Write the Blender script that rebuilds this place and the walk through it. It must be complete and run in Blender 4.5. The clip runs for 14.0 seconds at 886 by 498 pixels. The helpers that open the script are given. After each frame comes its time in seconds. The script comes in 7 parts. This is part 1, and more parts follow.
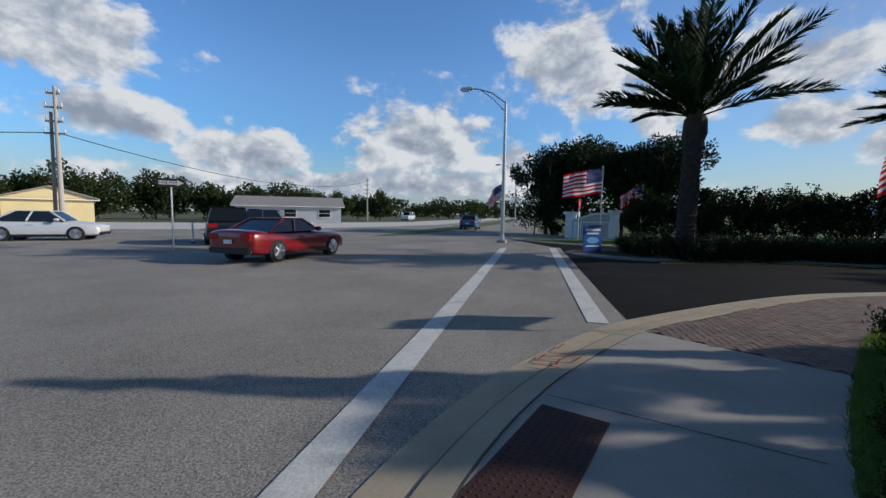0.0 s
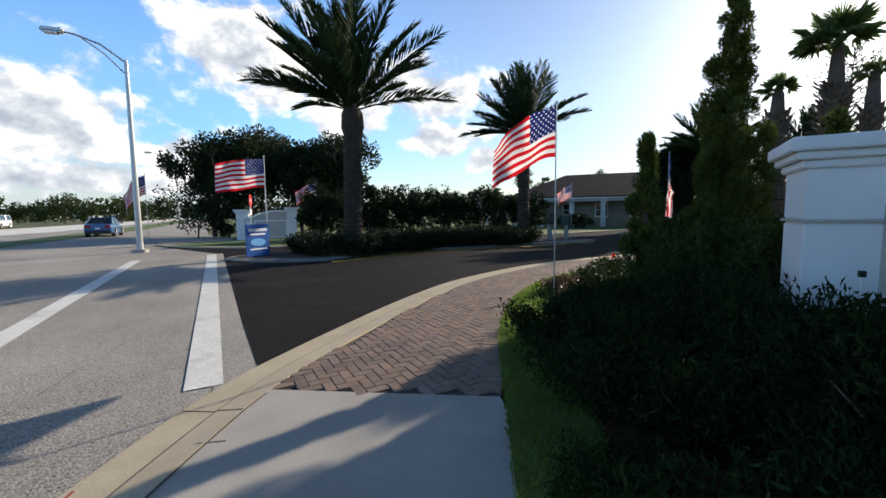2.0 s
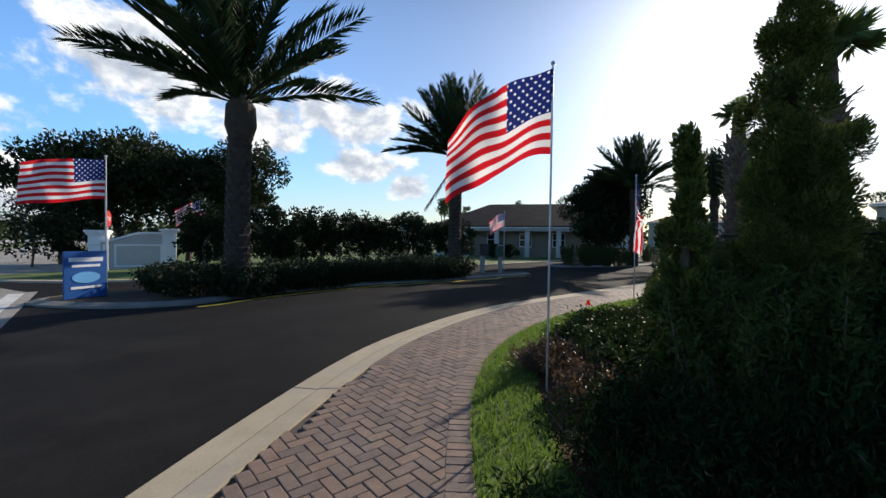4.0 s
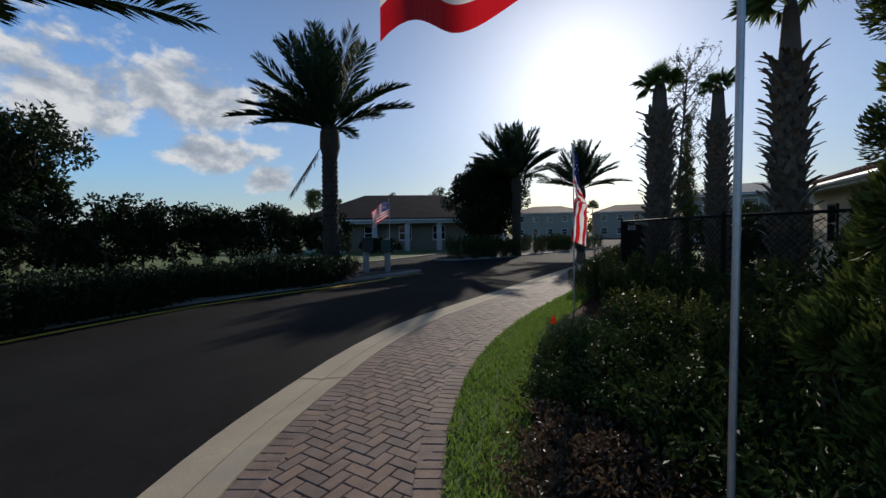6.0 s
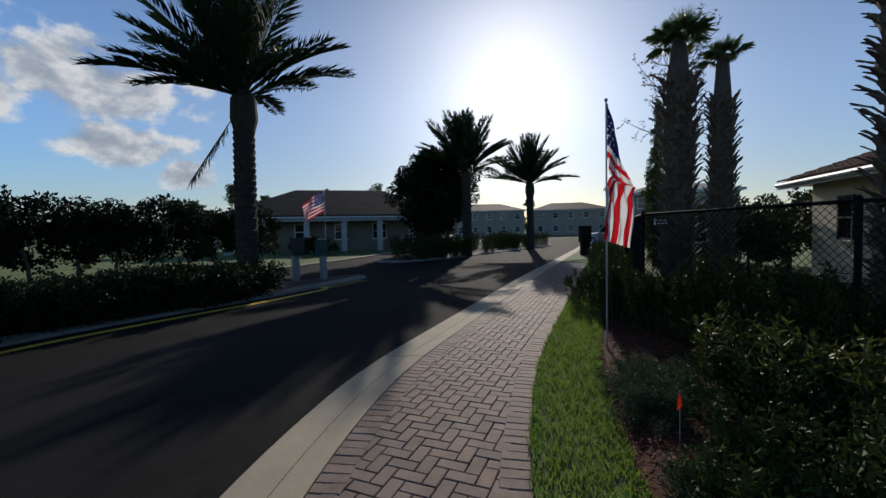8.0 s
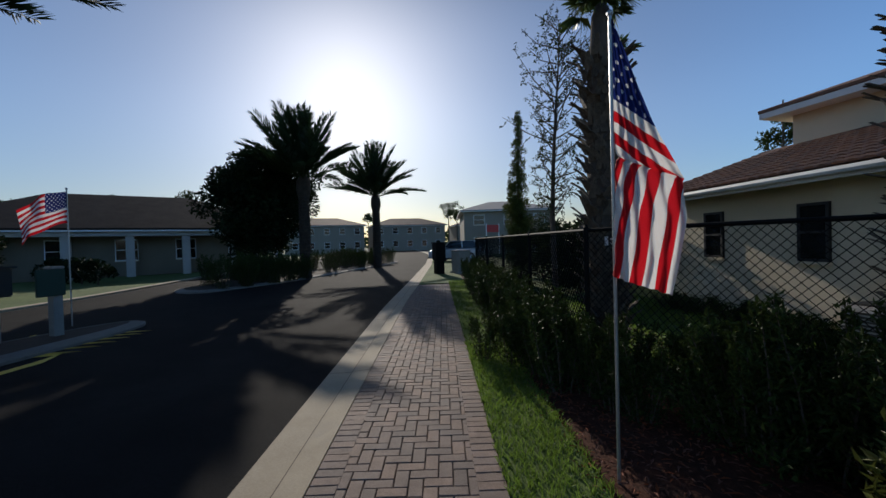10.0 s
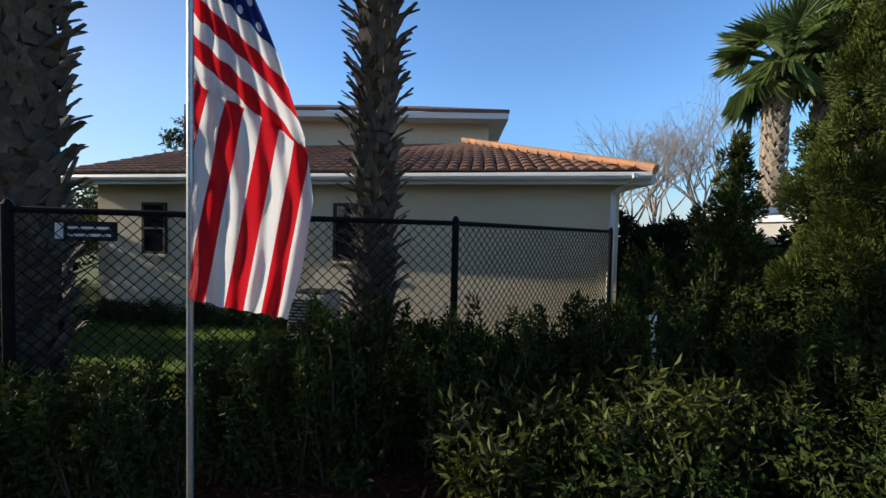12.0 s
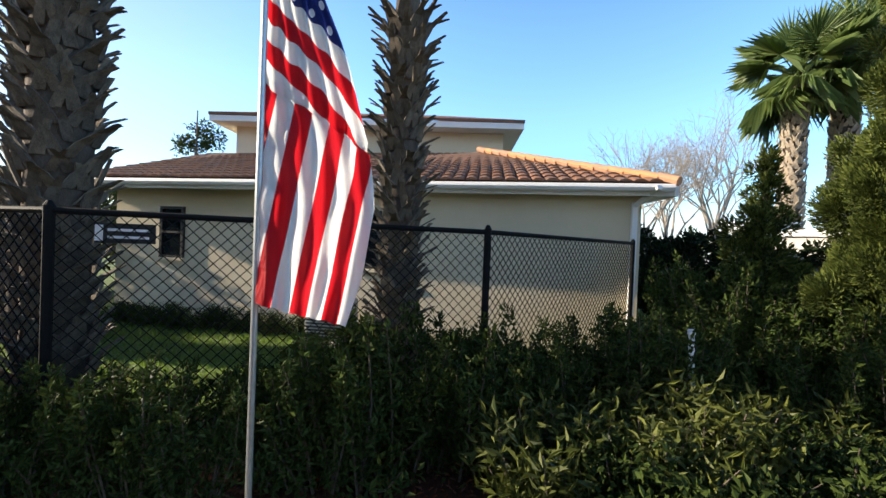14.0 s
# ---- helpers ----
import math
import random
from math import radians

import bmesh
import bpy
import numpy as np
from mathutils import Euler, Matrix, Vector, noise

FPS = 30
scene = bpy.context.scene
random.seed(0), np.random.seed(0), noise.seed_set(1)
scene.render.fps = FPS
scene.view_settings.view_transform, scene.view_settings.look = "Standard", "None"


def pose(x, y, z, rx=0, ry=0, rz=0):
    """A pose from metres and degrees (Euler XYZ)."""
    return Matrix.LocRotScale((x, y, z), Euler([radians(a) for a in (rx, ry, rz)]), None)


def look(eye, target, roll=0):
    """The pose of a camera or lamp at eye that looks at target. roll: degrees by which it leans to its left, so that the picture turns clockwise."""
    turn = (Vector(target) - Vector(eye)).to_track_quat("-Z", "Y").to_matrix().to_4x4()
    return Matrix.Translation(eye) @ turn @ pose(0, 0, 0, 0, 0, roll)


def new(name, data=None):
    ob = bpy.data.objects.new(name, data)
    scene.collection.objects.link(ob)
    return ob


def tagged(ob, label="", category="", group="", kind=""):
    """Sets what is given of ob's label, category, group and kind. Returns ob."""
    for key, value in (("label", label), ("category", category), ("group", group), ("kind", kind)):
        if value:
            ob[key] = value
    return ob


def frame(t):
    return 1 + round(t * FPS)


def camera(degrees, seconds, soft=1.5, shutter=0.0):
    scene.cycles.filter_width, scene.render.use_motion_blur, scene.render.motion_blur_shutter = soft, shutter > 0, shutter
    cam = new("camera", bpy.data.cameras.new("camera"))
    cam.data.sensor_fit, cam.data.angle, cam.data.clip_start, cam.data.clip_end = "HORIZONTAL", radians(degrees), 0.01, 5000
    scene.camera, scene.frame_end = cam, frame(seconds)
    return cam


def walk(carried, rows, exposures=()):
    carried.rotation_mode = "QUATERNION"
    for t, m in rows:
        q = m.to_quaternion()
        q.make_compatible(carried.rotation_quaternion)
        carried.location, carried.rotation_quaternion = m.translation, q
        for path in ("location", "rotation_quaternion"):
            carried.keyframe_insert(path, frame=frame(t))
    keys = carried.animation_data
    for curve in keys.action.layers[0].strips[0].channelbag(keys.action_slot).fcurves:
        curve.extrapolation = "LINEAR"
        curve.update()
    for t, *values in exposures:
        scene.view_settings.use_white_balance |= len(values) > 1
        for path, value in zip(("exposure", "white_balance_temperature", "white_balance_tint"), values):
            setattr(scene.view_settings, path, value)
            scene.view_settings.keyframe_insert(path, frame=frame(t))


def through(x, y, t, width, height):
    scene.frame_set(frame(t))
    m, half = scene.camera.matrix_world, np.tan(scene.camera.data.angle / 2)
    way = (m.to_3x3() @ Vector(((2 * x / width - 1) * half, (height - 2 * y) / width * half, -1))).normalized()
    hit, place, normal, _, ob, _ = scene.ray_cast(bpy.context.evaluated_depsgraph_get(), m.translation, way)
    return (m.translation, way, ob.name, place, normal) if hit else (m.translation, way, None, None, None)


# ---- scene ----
cam = camera(95.1, 14.0)
ROWS = [
    (0, -0.252, 0.296, 1.519, -1.09, -4.88, -0.88),
    (0.5, 0.061, 0.746, 1.517, -16.08, -5.71, -1.48),
    (1, 0.535, 1.284, 1.508, -34.06, -5.21, -1.10),
    (1.5, 0.904, 1.638, 1.499, -41.93, -6.24, -0.00),
    (2, 1.371, 2.073, 1.492, -42.86, -5.07, 0.65),
    (2.2, 1.505, 2.192, 1.517, -45.28, -4.69, 0.12),
    (4.3, 3.684, 4.526, 1.534, -56.69, 0.76, -2.26),
    (4.5, 3.859, 4.741, 1.523, -58.72, 2.64, -3.64),
    (5, 4.475, 5.185, 1.517, -63.72, 3.11, 0.86),
    (5.5, 5.131, 5.582, 1.516, -69.13, -0.86, 1.32),
    (6, 5.744, 6.012, 1.499, -71.92, -2.15, 0.95),
    (6.5, 6.323, 6.367, 1.500, -71.71, -3.74, -0.15),
    (7, 7.030, 6.690, 1.487, -77.55, -3.24, -0.68),
    (7.2, 7.232, 6.810, 1.479, -79.74, -3.28, 0.77),
    (9.3, 9.990, 7.760, 1.600, -83.25, -0.75, 0.60),
    (9.5, 10.315, 7.799, 1.617, -87.16, -1.64, 1.87),
    (10, 11.085, 7.741, 1.600, -103.63, -0.97, 1.58),
    (10.5, 11.547, 7.694, 1.606, -129.89, 1.96, -0.38),
    (11, 11.962, 7.579, 1.561, -149.21, 0.96, -1.95),
    (11.5, 12.312, 7.404, 1.577, -167.60, 0.21, -4.39),
    (12, 12.434, 7.421, 1.592, -177.54, -2.02, -1.27),
    (12.5, 12.440, 7.370, 1.595, -184.62, -2.93, -1.28),
    (13, 12.472, 7.364, 1.593, -186.06, -3.62, -1.93),
    (13.5, 12.546, 7.394, 1.599, -187.58, -2.20, -2.34),
    (14, 12.665, 7.400, 1.581, -176.93, -0.78, -2.28),
]
EXPOSURES = [(0.0, -0.32, 5900, 10), (0.5, -0.34, 5900, 10), (1.0, 0.1, 5900, 10), (1.5, 0.4, 6200, 10), (2.0, 0.55, 6500, 10), (4.3, 0.25, 6200, 10), (5.0, -0.1, 6150, 10), (6.0, -0.38, 6000, 10),
             (10.0, -0.52, 5950, 10), (10.5, -0.68, 5950, 10), (11.0, -0.72, 5950, 10), (11.5, -0.15, 6000, 10), (12.0, 0.3, 6200, 10), (13.0, 0.9, 6700, 10), (14.0, 1.18, 6650, 10)]
walk(cam, [(t, pose(x, y, z, 90 + p, r, w)) for t, x, y, z, w, p, r in ROWS], EXPOSURES)

# ---- sky, clouds and sun ----
SUN_AZ, SUN_EL = radians(91.0), radians(21.8)      # azimuth from +y towards +x
SUN_DIR = Vector((math.sin(SUN_AZ) * math.cos(SUN_EL), math.cos(SUN_AZ) * math.cos(SUN_EL), math.sin(SUN_EL)))
world = bpy.data.worlds.new("world")
scene.world = world
world.use_nodes = True


class Nodes:
    """Short hand for building a node tree."""

    def __init__(self, tree):
        self.tree = tree

    def add(self, kind, inputs=None, operation="", data_type="", interpolation_type=""):
        n = self.tree.nodes.new(kind)
        if operation:
            n.operation = operation
        if data_type:
            n.data_type = data_type
        if interpolation_type:
            n.interpolation_type = interpolation_type
        for k, v in (inputs or {}).items():
            self.put(n, k, v)
        return n

    def put(self, n, k, v):
        s = n.inputs[k]
        if isinstance(v, bpy.types.NodeSocket):
            self.tree.links.new(v, s)
        else:
            s.default_value = v

    def math(self, op, a, b=0.0, c=0.0, clamp=False):
        n = self.add("ShaderNodeMath", {0: a, 1: b, 2: c}, operation=op)
        n.use_clamp = clamp
        return n.outputs[0]

    def vec(self, op, a, b=(0, 0, 0)):
        return self.add("ShaderNodeVectorMath", {0: a, 1: b}, operation=op).outputs[0]

    def noise(self, vec, scale, detail=4.0, rough=0.55, dist=0.0):
        return self.add("ShaderNodeTexNoise", {"Vector": vec, "Scale": scale, "Detail": detail, "Roughness": rough, "Distortion": dist}).outputs[0]

    def ramp(self, fac, stops):
        n = self.add("ShaderNodeValToRGB", {"Fac": fac})
        els = n.color_ramp.elements
        els[0].position, els[0].color = stops[0][0], (*stops[0][1], 1)
        els[1].position, els[1].color = stops[-1][0], (*stops[-1][1], 1)
        for p, c in stops[1:-1]:
            e = els.new(p)
            e.color = (*c, 1)
        return n.outputs[0]

    def mix(self, fac, a, b):
        n = self.add("ShaderNodeMix", data_type="RGBA")
        for i, v in ((0, fac), (6, a), (7, b)):
            self.put(n, i, (*v, 1) if isinstance(v, tuple) and len(v) == 3 else v)
        return n.outputs[2]

    def step(self, v, lo, hi):
        return self.add("ShaderNodeMapRange", {"Value": v, "From Min": lo, "From Max": hi}, interpolation_type="SMOOTHSTEP").outputs[0]


w = Nodes(world.node_tree)
background = world.node_tree.nodes["Background"]
sky = w.add("ShaderNodeTexSky")
sky.sky_type, sky.sun_disc, sky.sun_elevation, sky.sun_rotation = "NISHITA", False, SUN_EL, SUN_AZ
sky.air_density, sky.dust_density, sky.ozone_density = 1.0, 0.6, 3.0
way = w.add("ShaderNodeTexCoord").outputs["Generated"]
xyz = w.add("ShaderNodeSeparateXYZ", {0: way}).outputs
bearing = w.math("DEGREES", w.math("ARCTAN2", xyz[0], xyz[1]))
height = w.math("DEGREES", w.math("ARCSINE", xyz[2]))
flat = w.vec("MULTIPLY", way, (1.0, 1.0, 1.5))
puff = w.noise(flat, 9.0, 9.0, 0.58, 0.15)
puff_up = w.noise(w.vec("ADD", flat, (0.022, 0.0, 0.03)), 9.0, 7.0, 0.58, 0.15)
# the cumulus heaps: bearing and height of the middle, half width, rise above and depth below it, in degrees
HEAPS = ((-44, 17, 14, 7.5, 4.5), (-38, 9.5, 9, 3.4, 2.8), (-24, 6.8, 9, 4.2, 3.0), (-3, 9.5, 12, 7.5, 5.0), (10.5, 6.8, 4.5, 3.0, 2.5), (18, 19, 9, 11, 8), (29, 15, 8, 7, 6),
         (40.5, 16, 9, 4.8, 4.4), (42, 10, 7, 3.0, 2.6), (49, 7, 4, 2.2, 2.0), (-10, 4.0, 34, 1.9, 2.4))
heap = None
for az_, el_, wide_, up_, down_ in HEAPS:
    du = w.math("DIVIDE", w.math("SUBTRACT", bearing, az_), wide_)
    dh = w.math("SUBTRACT", height, el_)
    dv = w.math("MAXIMUM", w.math("DIVIDE", dh, up_), w.math("DIVIDE", dh, -down_))
    one = w.math("SUBTRACT", 1.0, w.math("SQRT", w.math("MULTIPLY_ADD", du, du, w.math("MULTIPLY", dv, dv))))
    heap = one if heap is None else w.math("MAXIMUM", heap, one)
cover = w.math("MULTIPLY_ADD", w.math("SUBTRACT", puff, 0.47), 2.6, heap)
mask = w.step(cover, 0.06, 0.5)
lit = w.math("MULTIPLY_ADD", w.math("SUBTRACT", puff, puff_up), 3.6, w.math("SUBTRACT", 0.82, w.math("MULTIPLY", heap, 0.35)), clamp=True)
cloud = w.ramp(lit, [(0.0, (3.5, 3.9, 4.5)), (0.5, (5.4, 5.7, 6.1)), (1.0, (9.0, 8.8, 8.4))])
aside = w.step(w.add("ShaderNodeVectorMath", {0: way, 1: tuple(SUN_DIR)}, operation="DOT_PRODUCT").outputs["Value"], 0.95, 0.35)
clear = w.math("SUBTRACT", w.math("MULTIPLY_ADD", aside, 0.95, 1.1), w.math("MULTIPLY", w.step(xyz[2], 0.42, 0.95), 1.4))
high = w.step(xyz[2], 0.0, 0.32)
clear = w.math("MULTIPLY", clear, w.math("MULTIPLY_ADD", high, 0.3, 0.7))
deep = w.add("ShaderNodeHueSaturation", {"Color": sky.outputs[0], "Hue": 0.503, "Saturation": w.math("MULTIPLY_ADD", aside, w.math("MULTIPLY_ADD", high, -0.22, 0.38), 0.98), "Value": clear}).outputs[0]
haze = w.math("MULTIPLY", w.math("MULTIPLY", w.step(height, 9.0, 0.0), aside), 0.75)
deep = w.mix(haze, deep, (4.4, 4.9, 5.6))
world.node_tree.links.new(w.mix(mask, deep, cloud), background.inputs["Color"])
background.inputs["Strength"].default_value = 0.1
sun = new("sun", bpy.data.lights.new("sun", "SUN"))
sun.data.energy, sun.data.angle, sun.data.color = 4.7, radians(0.55), (1.0, 0.87, 0.70)
sun.matrix_world = look(SUN_DIR * 50, (0, 0, 0))
tagged(sun, kind="structure")

# ---- materials ----


def material(name, rough=0.8, metal=0.0, spec=0.4):
    m = bpy.data.materials.new(name)
    m.use_nodes = True
    n = Nodes(m.node_tree)
    bsdf = m.node_tree.nodes["Principled BSDF"]
    bsdf.inputs["Roughness"].default_value = rough
    bsdf.inputs["Metallic"].default_value = metal
    bsdf.inputs["Specular IOR Level"].default_value = spec
    return m, n, bsdf


def surface(name, dark, light, scale=8.0, rough=0.8, metal=0.0, grain=120.0, bump=0.15, spec=0.4, stain=None, piece=0.0, stretch=(1, 1, 1), contrast=0.5):
    """A rough surface: large stains and fine grain between two colours, with a fine relief. piece: how much single pieces differ."""
    m, n, b = material(name, rough, metal, spec)
    co = n.vec("MULTIPLY", n.add("ShaderNodeTexCoord").outputs["Object"], stretch)
    if piece == 0.0:
        co = n.vec("MULTIPLY", n.add("ShaderNodeNewGeometry").outputs["Position"], stretch)
    big = n.noise(co, scale, 5.0, 0.6)
    fine = n.noise(co, grain, 3.0, 0.65)
    f = n.math("ADD", n.math("MULTIPLY", big, contrast), n.math("MULTIPLY", fine, 1.0 - contrast))
    col = n.ramp(f, [(0.3, dark), (0.72, light)])
    if stain:
        spots = n.step(n.noise(co, scale * 0.35, 6.0, 0.7), 0.52, 0.68)
        col = n.mix(n.math("MULTIPLY", spots, 0.6), col, stain)
    if piece:
        rnd = n.add("ShaderNodeObjectInfo").outputs["Random"]
        isl = n.add("ShaderNodeNewGeometry").outputs["Random Per Island"]
        r = n.math("FRACT", n.math("ADD", rnd, isl))
        hsv = n.add("ShaderNodeHueSaturation", {"Color": col, "Value": n.math("MULTIPLY_ADD", r, piece, 1.0 - piece / 2), "Saturation": n.math("MULTIPLY_ADD", r, piece * 0.7, 1.0 - piece * 0.35)})
        col = hsv.outputs[0]
    n.put(b, "Base Color", col)
    if bump:
        n.put(b, "Normal", n.add("ShaderNodeBump", {"Height": f, "Strength": bump, "Distance": 0.02}).outputs[0])
    return m


def plain(name, colour, rough=0.5, metal=0.0, spec=0.5, wear=0.12):
    lighter = tuple(min(1, c * (1 + wear)) for c in colour)
    darker = tuple(c * (1 - wear) for c in colour)
    return surface(name, darker, lighter, 3.0, rough, metal, 60.0, 0.04, spec)


def foliage(name, dark, light, through=0.35, rough=0.45, spec=0.4):
    """Leaves: each leaf differs in tone, and lets some light through."""
    m, n, b = material(name, rough, 0.0, spec)
    isl = n.add("ShaderNodeNewGeometry").outputs["Random Per Island"]
    obj = n.add("ShaderNodeObjectInfo").outputs["Random"]
    pos = n.add("ShaderNodeNewGeometry").outputs["Position"]
    f = n.math("ADD", n.math("MULTIPLY", isl, 0.6), n.math("MULTIPLY", n.noise(pos, 1.3, 3.0), 0.5))
    f = n.math("ADD", f, n.math("MULTIPLY", obj, 0.1))
    col = n.ramp(f, [(0.2, dark), (0.9, light)])
    n.put(b, "Base Color", col)
    tr = n.add("ShaderNodeBsdfTranslucent", {"Color": n.mix(0.4, col, tuple(min(1.0, c * 2.0) for c in light))})
    mix = n.add("ShaderNodeMixShader", {0: through, 1: b.outputs[0], 2: tr.outputs[0]})
    n.put(m.node_tree.nodes["Material Output"], "Surface", mix.outputs[0])
    return m


ASPHALT = surface("old_asphalt", (0.045, 0.041, 0.035), (0.56, 0.52, 0.455), 0.35, 0.88, 0, 62, 0.5, 0.3, (0.25, 0.235, 0.21), contrast=0.25)
ASPHALT_NEW = surface("new_asphalt", (0.00496, 0.00496, 0.00527), (0.0279, 0.02666, 0.02604), 0.8, 0.9, 0, 110, 0.3, 0.06, (0.028, 0.027, 0.026), contrast=0.35)
CONCRETE = surface("pale_concrete", (0.2468, 0.2319, 0.2057), (0.4189, 0.3964, 0.359), 1.4, 0.85, 0, 70, 0.12, 0.3, (0.38, 0.35, 0.30))
KERB = surface("kerb_concrete", (0.334, 0.2757, 0.1908), (0.5084, 0.4303, 0.3065), 2.0, 0.85, 0, 80, 0.15, 0.3, (0.36, 0.32, 0.26))
# paler than the footpath concrete: sunshine on the far road is in the colour
SUNLIT_ROAD = surface("sunlit_road_concrete", (0.50, 0.48, 0.43), (0.72, 0.69, 0.63), 0.4, 0.85, 0, 20, 0.1)
POST_GREY = surface("weathered_post_paint", (0.22, 0.21, 0.19), (0.36, 0.34, 0.31), 3.0, 0.8, 0, 60, 0.1)
# a darker tone of kerb concrete, for the islands only
KERB_DARK = surface("dark_kerb", (0.12, 0.11, 0.095), (0.27, 0.25, 0.22), 2.0, 0.9, 0, 60, 0.2)
WHITE_LINE = surface("white_road_paint", (0.46, 0.455, 0.42), (0.80, 0.79, 0.74), 3.0, 0.75, 0, 45, 0.3, 0.3, (0.36, 0.35, 0.32), contrast=0.35)
YELLOW_LINE = surface("yellow_road_paint", (0.72, 0.46, 0.04), (0.88, 0.62, 0.08), 3.0, 0.65, 0, 60, 0.1, 0.4, (0.60, 0.40, 0.06))
RED_MARK = surface("red_spray_paint", (0.22, 0.035, 0.025), (0.36, 0.065, 0.045), 6.0, 0.8, 0, 60, 0.05)
PAVER = surface("clay_paver", (0.115, 0.078, 0.060), (0.275, 0.198, 0.155), 6.0, 0.78, 0, 90, 0.3, 0.35, (0.22, 0.17, 0.15), piece=0.42)
JOINT = surface("joint_sand", (0.05, 0.042, 0.035), (0.12, 0.10, 0.085), 8.0, 0.95, 0, 120, 0.3)
TACTILE = surface("tactile_red", (0.036, 0.013, 0.010), (0.066, 0.024, 0.019), 6.0, 0.75, 0, 70, 0.1)
SOIL = surface("soil", (0.021, 0.0144, 0.0096), (0.06, 0.042, 0.027), 1.2, 0.95, 0, 40, 0.5)
LAWN = surface("lawn_ground", (0.03504, 0.06006, 0.01201), (0.1547, 0.2166, 0.05414), 0.6, 0.95, 0, 60, 0.6)
GROUND = surface("far_ground", (0.06, 0.075, 0.025), (0.14, 0.14, 0.06), 0.08, 0.95, 0, 4, 0.4)
MULCH = surface("red_mulch", (0.0728, 0.02288, 0.01248), (0.3072, 0.1088, 0.0576), 5.0, 0.9, 0, 60, 0.6, piece=0.5)
MULCH_BED = surface("mulch_bed", (0.03, 0.013, 0.008), (0.13, 0.05, 0.029), 6.0, 0.95, 0, 34, 0.9, 0.2, (0.05, 0.03, 0.02), contrast=0.4)
STUCCO = surface("cream_stucco", (0.62, 0.53, 0.37), (0.76, 0.66, 0.48), 0.8, 0.85, 0, 150, 0.25, 0.2)
STUCCO_WHITE = surface("white_stucco", (0.66, 0.66, 0.65), (0.82, 0.82, 0.80), 1.5, 0.8, 0, 150, 0.25, 0.2)
STUCCO_GREY = surface("grey_stucco", (0.40, 0.38, 0.35), (0.52, 0.50, 0.46), 1.5, 0.85, 0, 150, 0.3, 0.2)
TRIM = surface("white_trim", (0.70, 0.70, 0.68), (0.84, 0.83, 0.81), 2.0, 0.5, 0, 60, 0.03)
TILE = surface("roof_tile", (0.11, 0.06, 0.042), (0.27, 0.15, 0.10), 2.0, 0.8, 0, 60, 0.2, 0.3, piece=0.4)
TILE_RIDGE = surface("terracotta_ridge", (0.36, 0.18, 0.10), (0.54, 0.29, 0.16), 3.0, 0.8, 0, 60, 0.2, piece=0.3)
ROOF_DARK = surface("dark_shingle", (0.018, 0.013, 0.011), (0.06, 0.044, 0.036), 1.2, 0.9, 0, 12, 0.4, 0.15)
ROOF_GREY = surface("grey_shingle", (0.24, 0.23, 0.21), (0.36, 0.34, 0.32), 1.2, 0.9, 0, 12, 0.3)
BLACK_STEEL = surface("black_coated_steel", (0.004, 0.004, 0.004), (0.012, 0.012, 0.012), 6.0, 0.7, 0, 90, 0.05, 0.12)
GALV = surface("galvanised_steel", (0.34, 0.35, 0.35), (0.52, 0.53, 0.53), 4.0, 0.42, 0.8, 60, 0.05)
WOOD_POLE = surface("weathered_pole", (0.26, 0.22, 0.17), (0.42, 0.37, 0.30), 1.5, 0.9, 0, 30, 0.4, stretch=(6, 6, 0.6))
CONC_POLE = surface("concrete_pole", (0.40, 0.38, 0.34), (0.55, 0.53, 0.48), 1.0, 0.85, 0, 40, 0.1)
GLASS_DARK, _n, _b = material("dark_glass", 0.06, 0.0, 0.7)
_b.inputs["Base Color"].default_value = (0.012, 0.016, 0.018, 1)
BARK = surface("bark", (0.05, 0.038, 0.028), (0.16, 0.125, 0.095), 3.0, 0.95, 0, 40, 0.8, stretch=(3, 3, 1))
PALM_BARK = surface("palm_bark", (0.0182, 0.01352, 0.00936), (0.0728, 0.0546, 0.039), 5.0, 0.95, 0, 50, 0.9, piece=0.3)
BOOT = surface("palm_boot", (0.024, 0.019, 0.014), (0.26, 0.21, 0.155), 5.0, 0.9, 0, 50, 0.5, piece=0.45, stretch=(4, 4, 1))
# palm_boot again in brighter colours, which stand for sun on the trunks
BOOT_SUNLIT = surface("sunlit_palm_boot", (0.20, 0.155, 0.11), (0.52, 0.44, 0.33), 5.0, 0.9, 0, 50, 0.5, piece=0.4, stretch=(4, 4, 1))
DEAD_LEAF = surface("dead_frond", (0.05, 0.036, 0.02), (0.12, 0.085, 0.05), 5.0, 0.9, 0, 40, 0.3)
DATE_LEAF = foliage("date_palm_leaf", (0.0112, 0.024, 0.008), (0.04, 0.068, 0.024), 0.22, 0.6, 0.15)
SABAL_LEAF = foliage("sabal_leaf", (0.05, 0.085, 0.022), (0.17, 0.23, 0.07), 0.36)
SHRUB_LEAF = foliage("shrub_leaf", (0.007, 0.015, 0.004), (0.06, 0.086, 0.02), 0.09, 0.52, 0.09)
CROTON_LEAF = foliage("yellow_green_leaf", (0.012, 0.022, 0.005), (0.125, 0.14, 0.03), 0.18, 0.5, 0.25)
JUNIPER_LEAF = foliage("juniper_leaf", (0.0042, 0.0108, 0.003), (0.024, 0.042, 0.012), 0.15, 0.7, 0.08)
JUNIPER_BLUE = foliage("blue_green_juniper_leaf", (0.018, 0.036, 0.018), (0.085, 0.13, 0.065), 0.15, 0.7, 0.1)
JUNIPER_TREE = foliage("upright_juniper_leaf", (0.010, 0.022, 0.005), (0.14, 0.17, 0.035), 0.12, 0.6, 0.2)
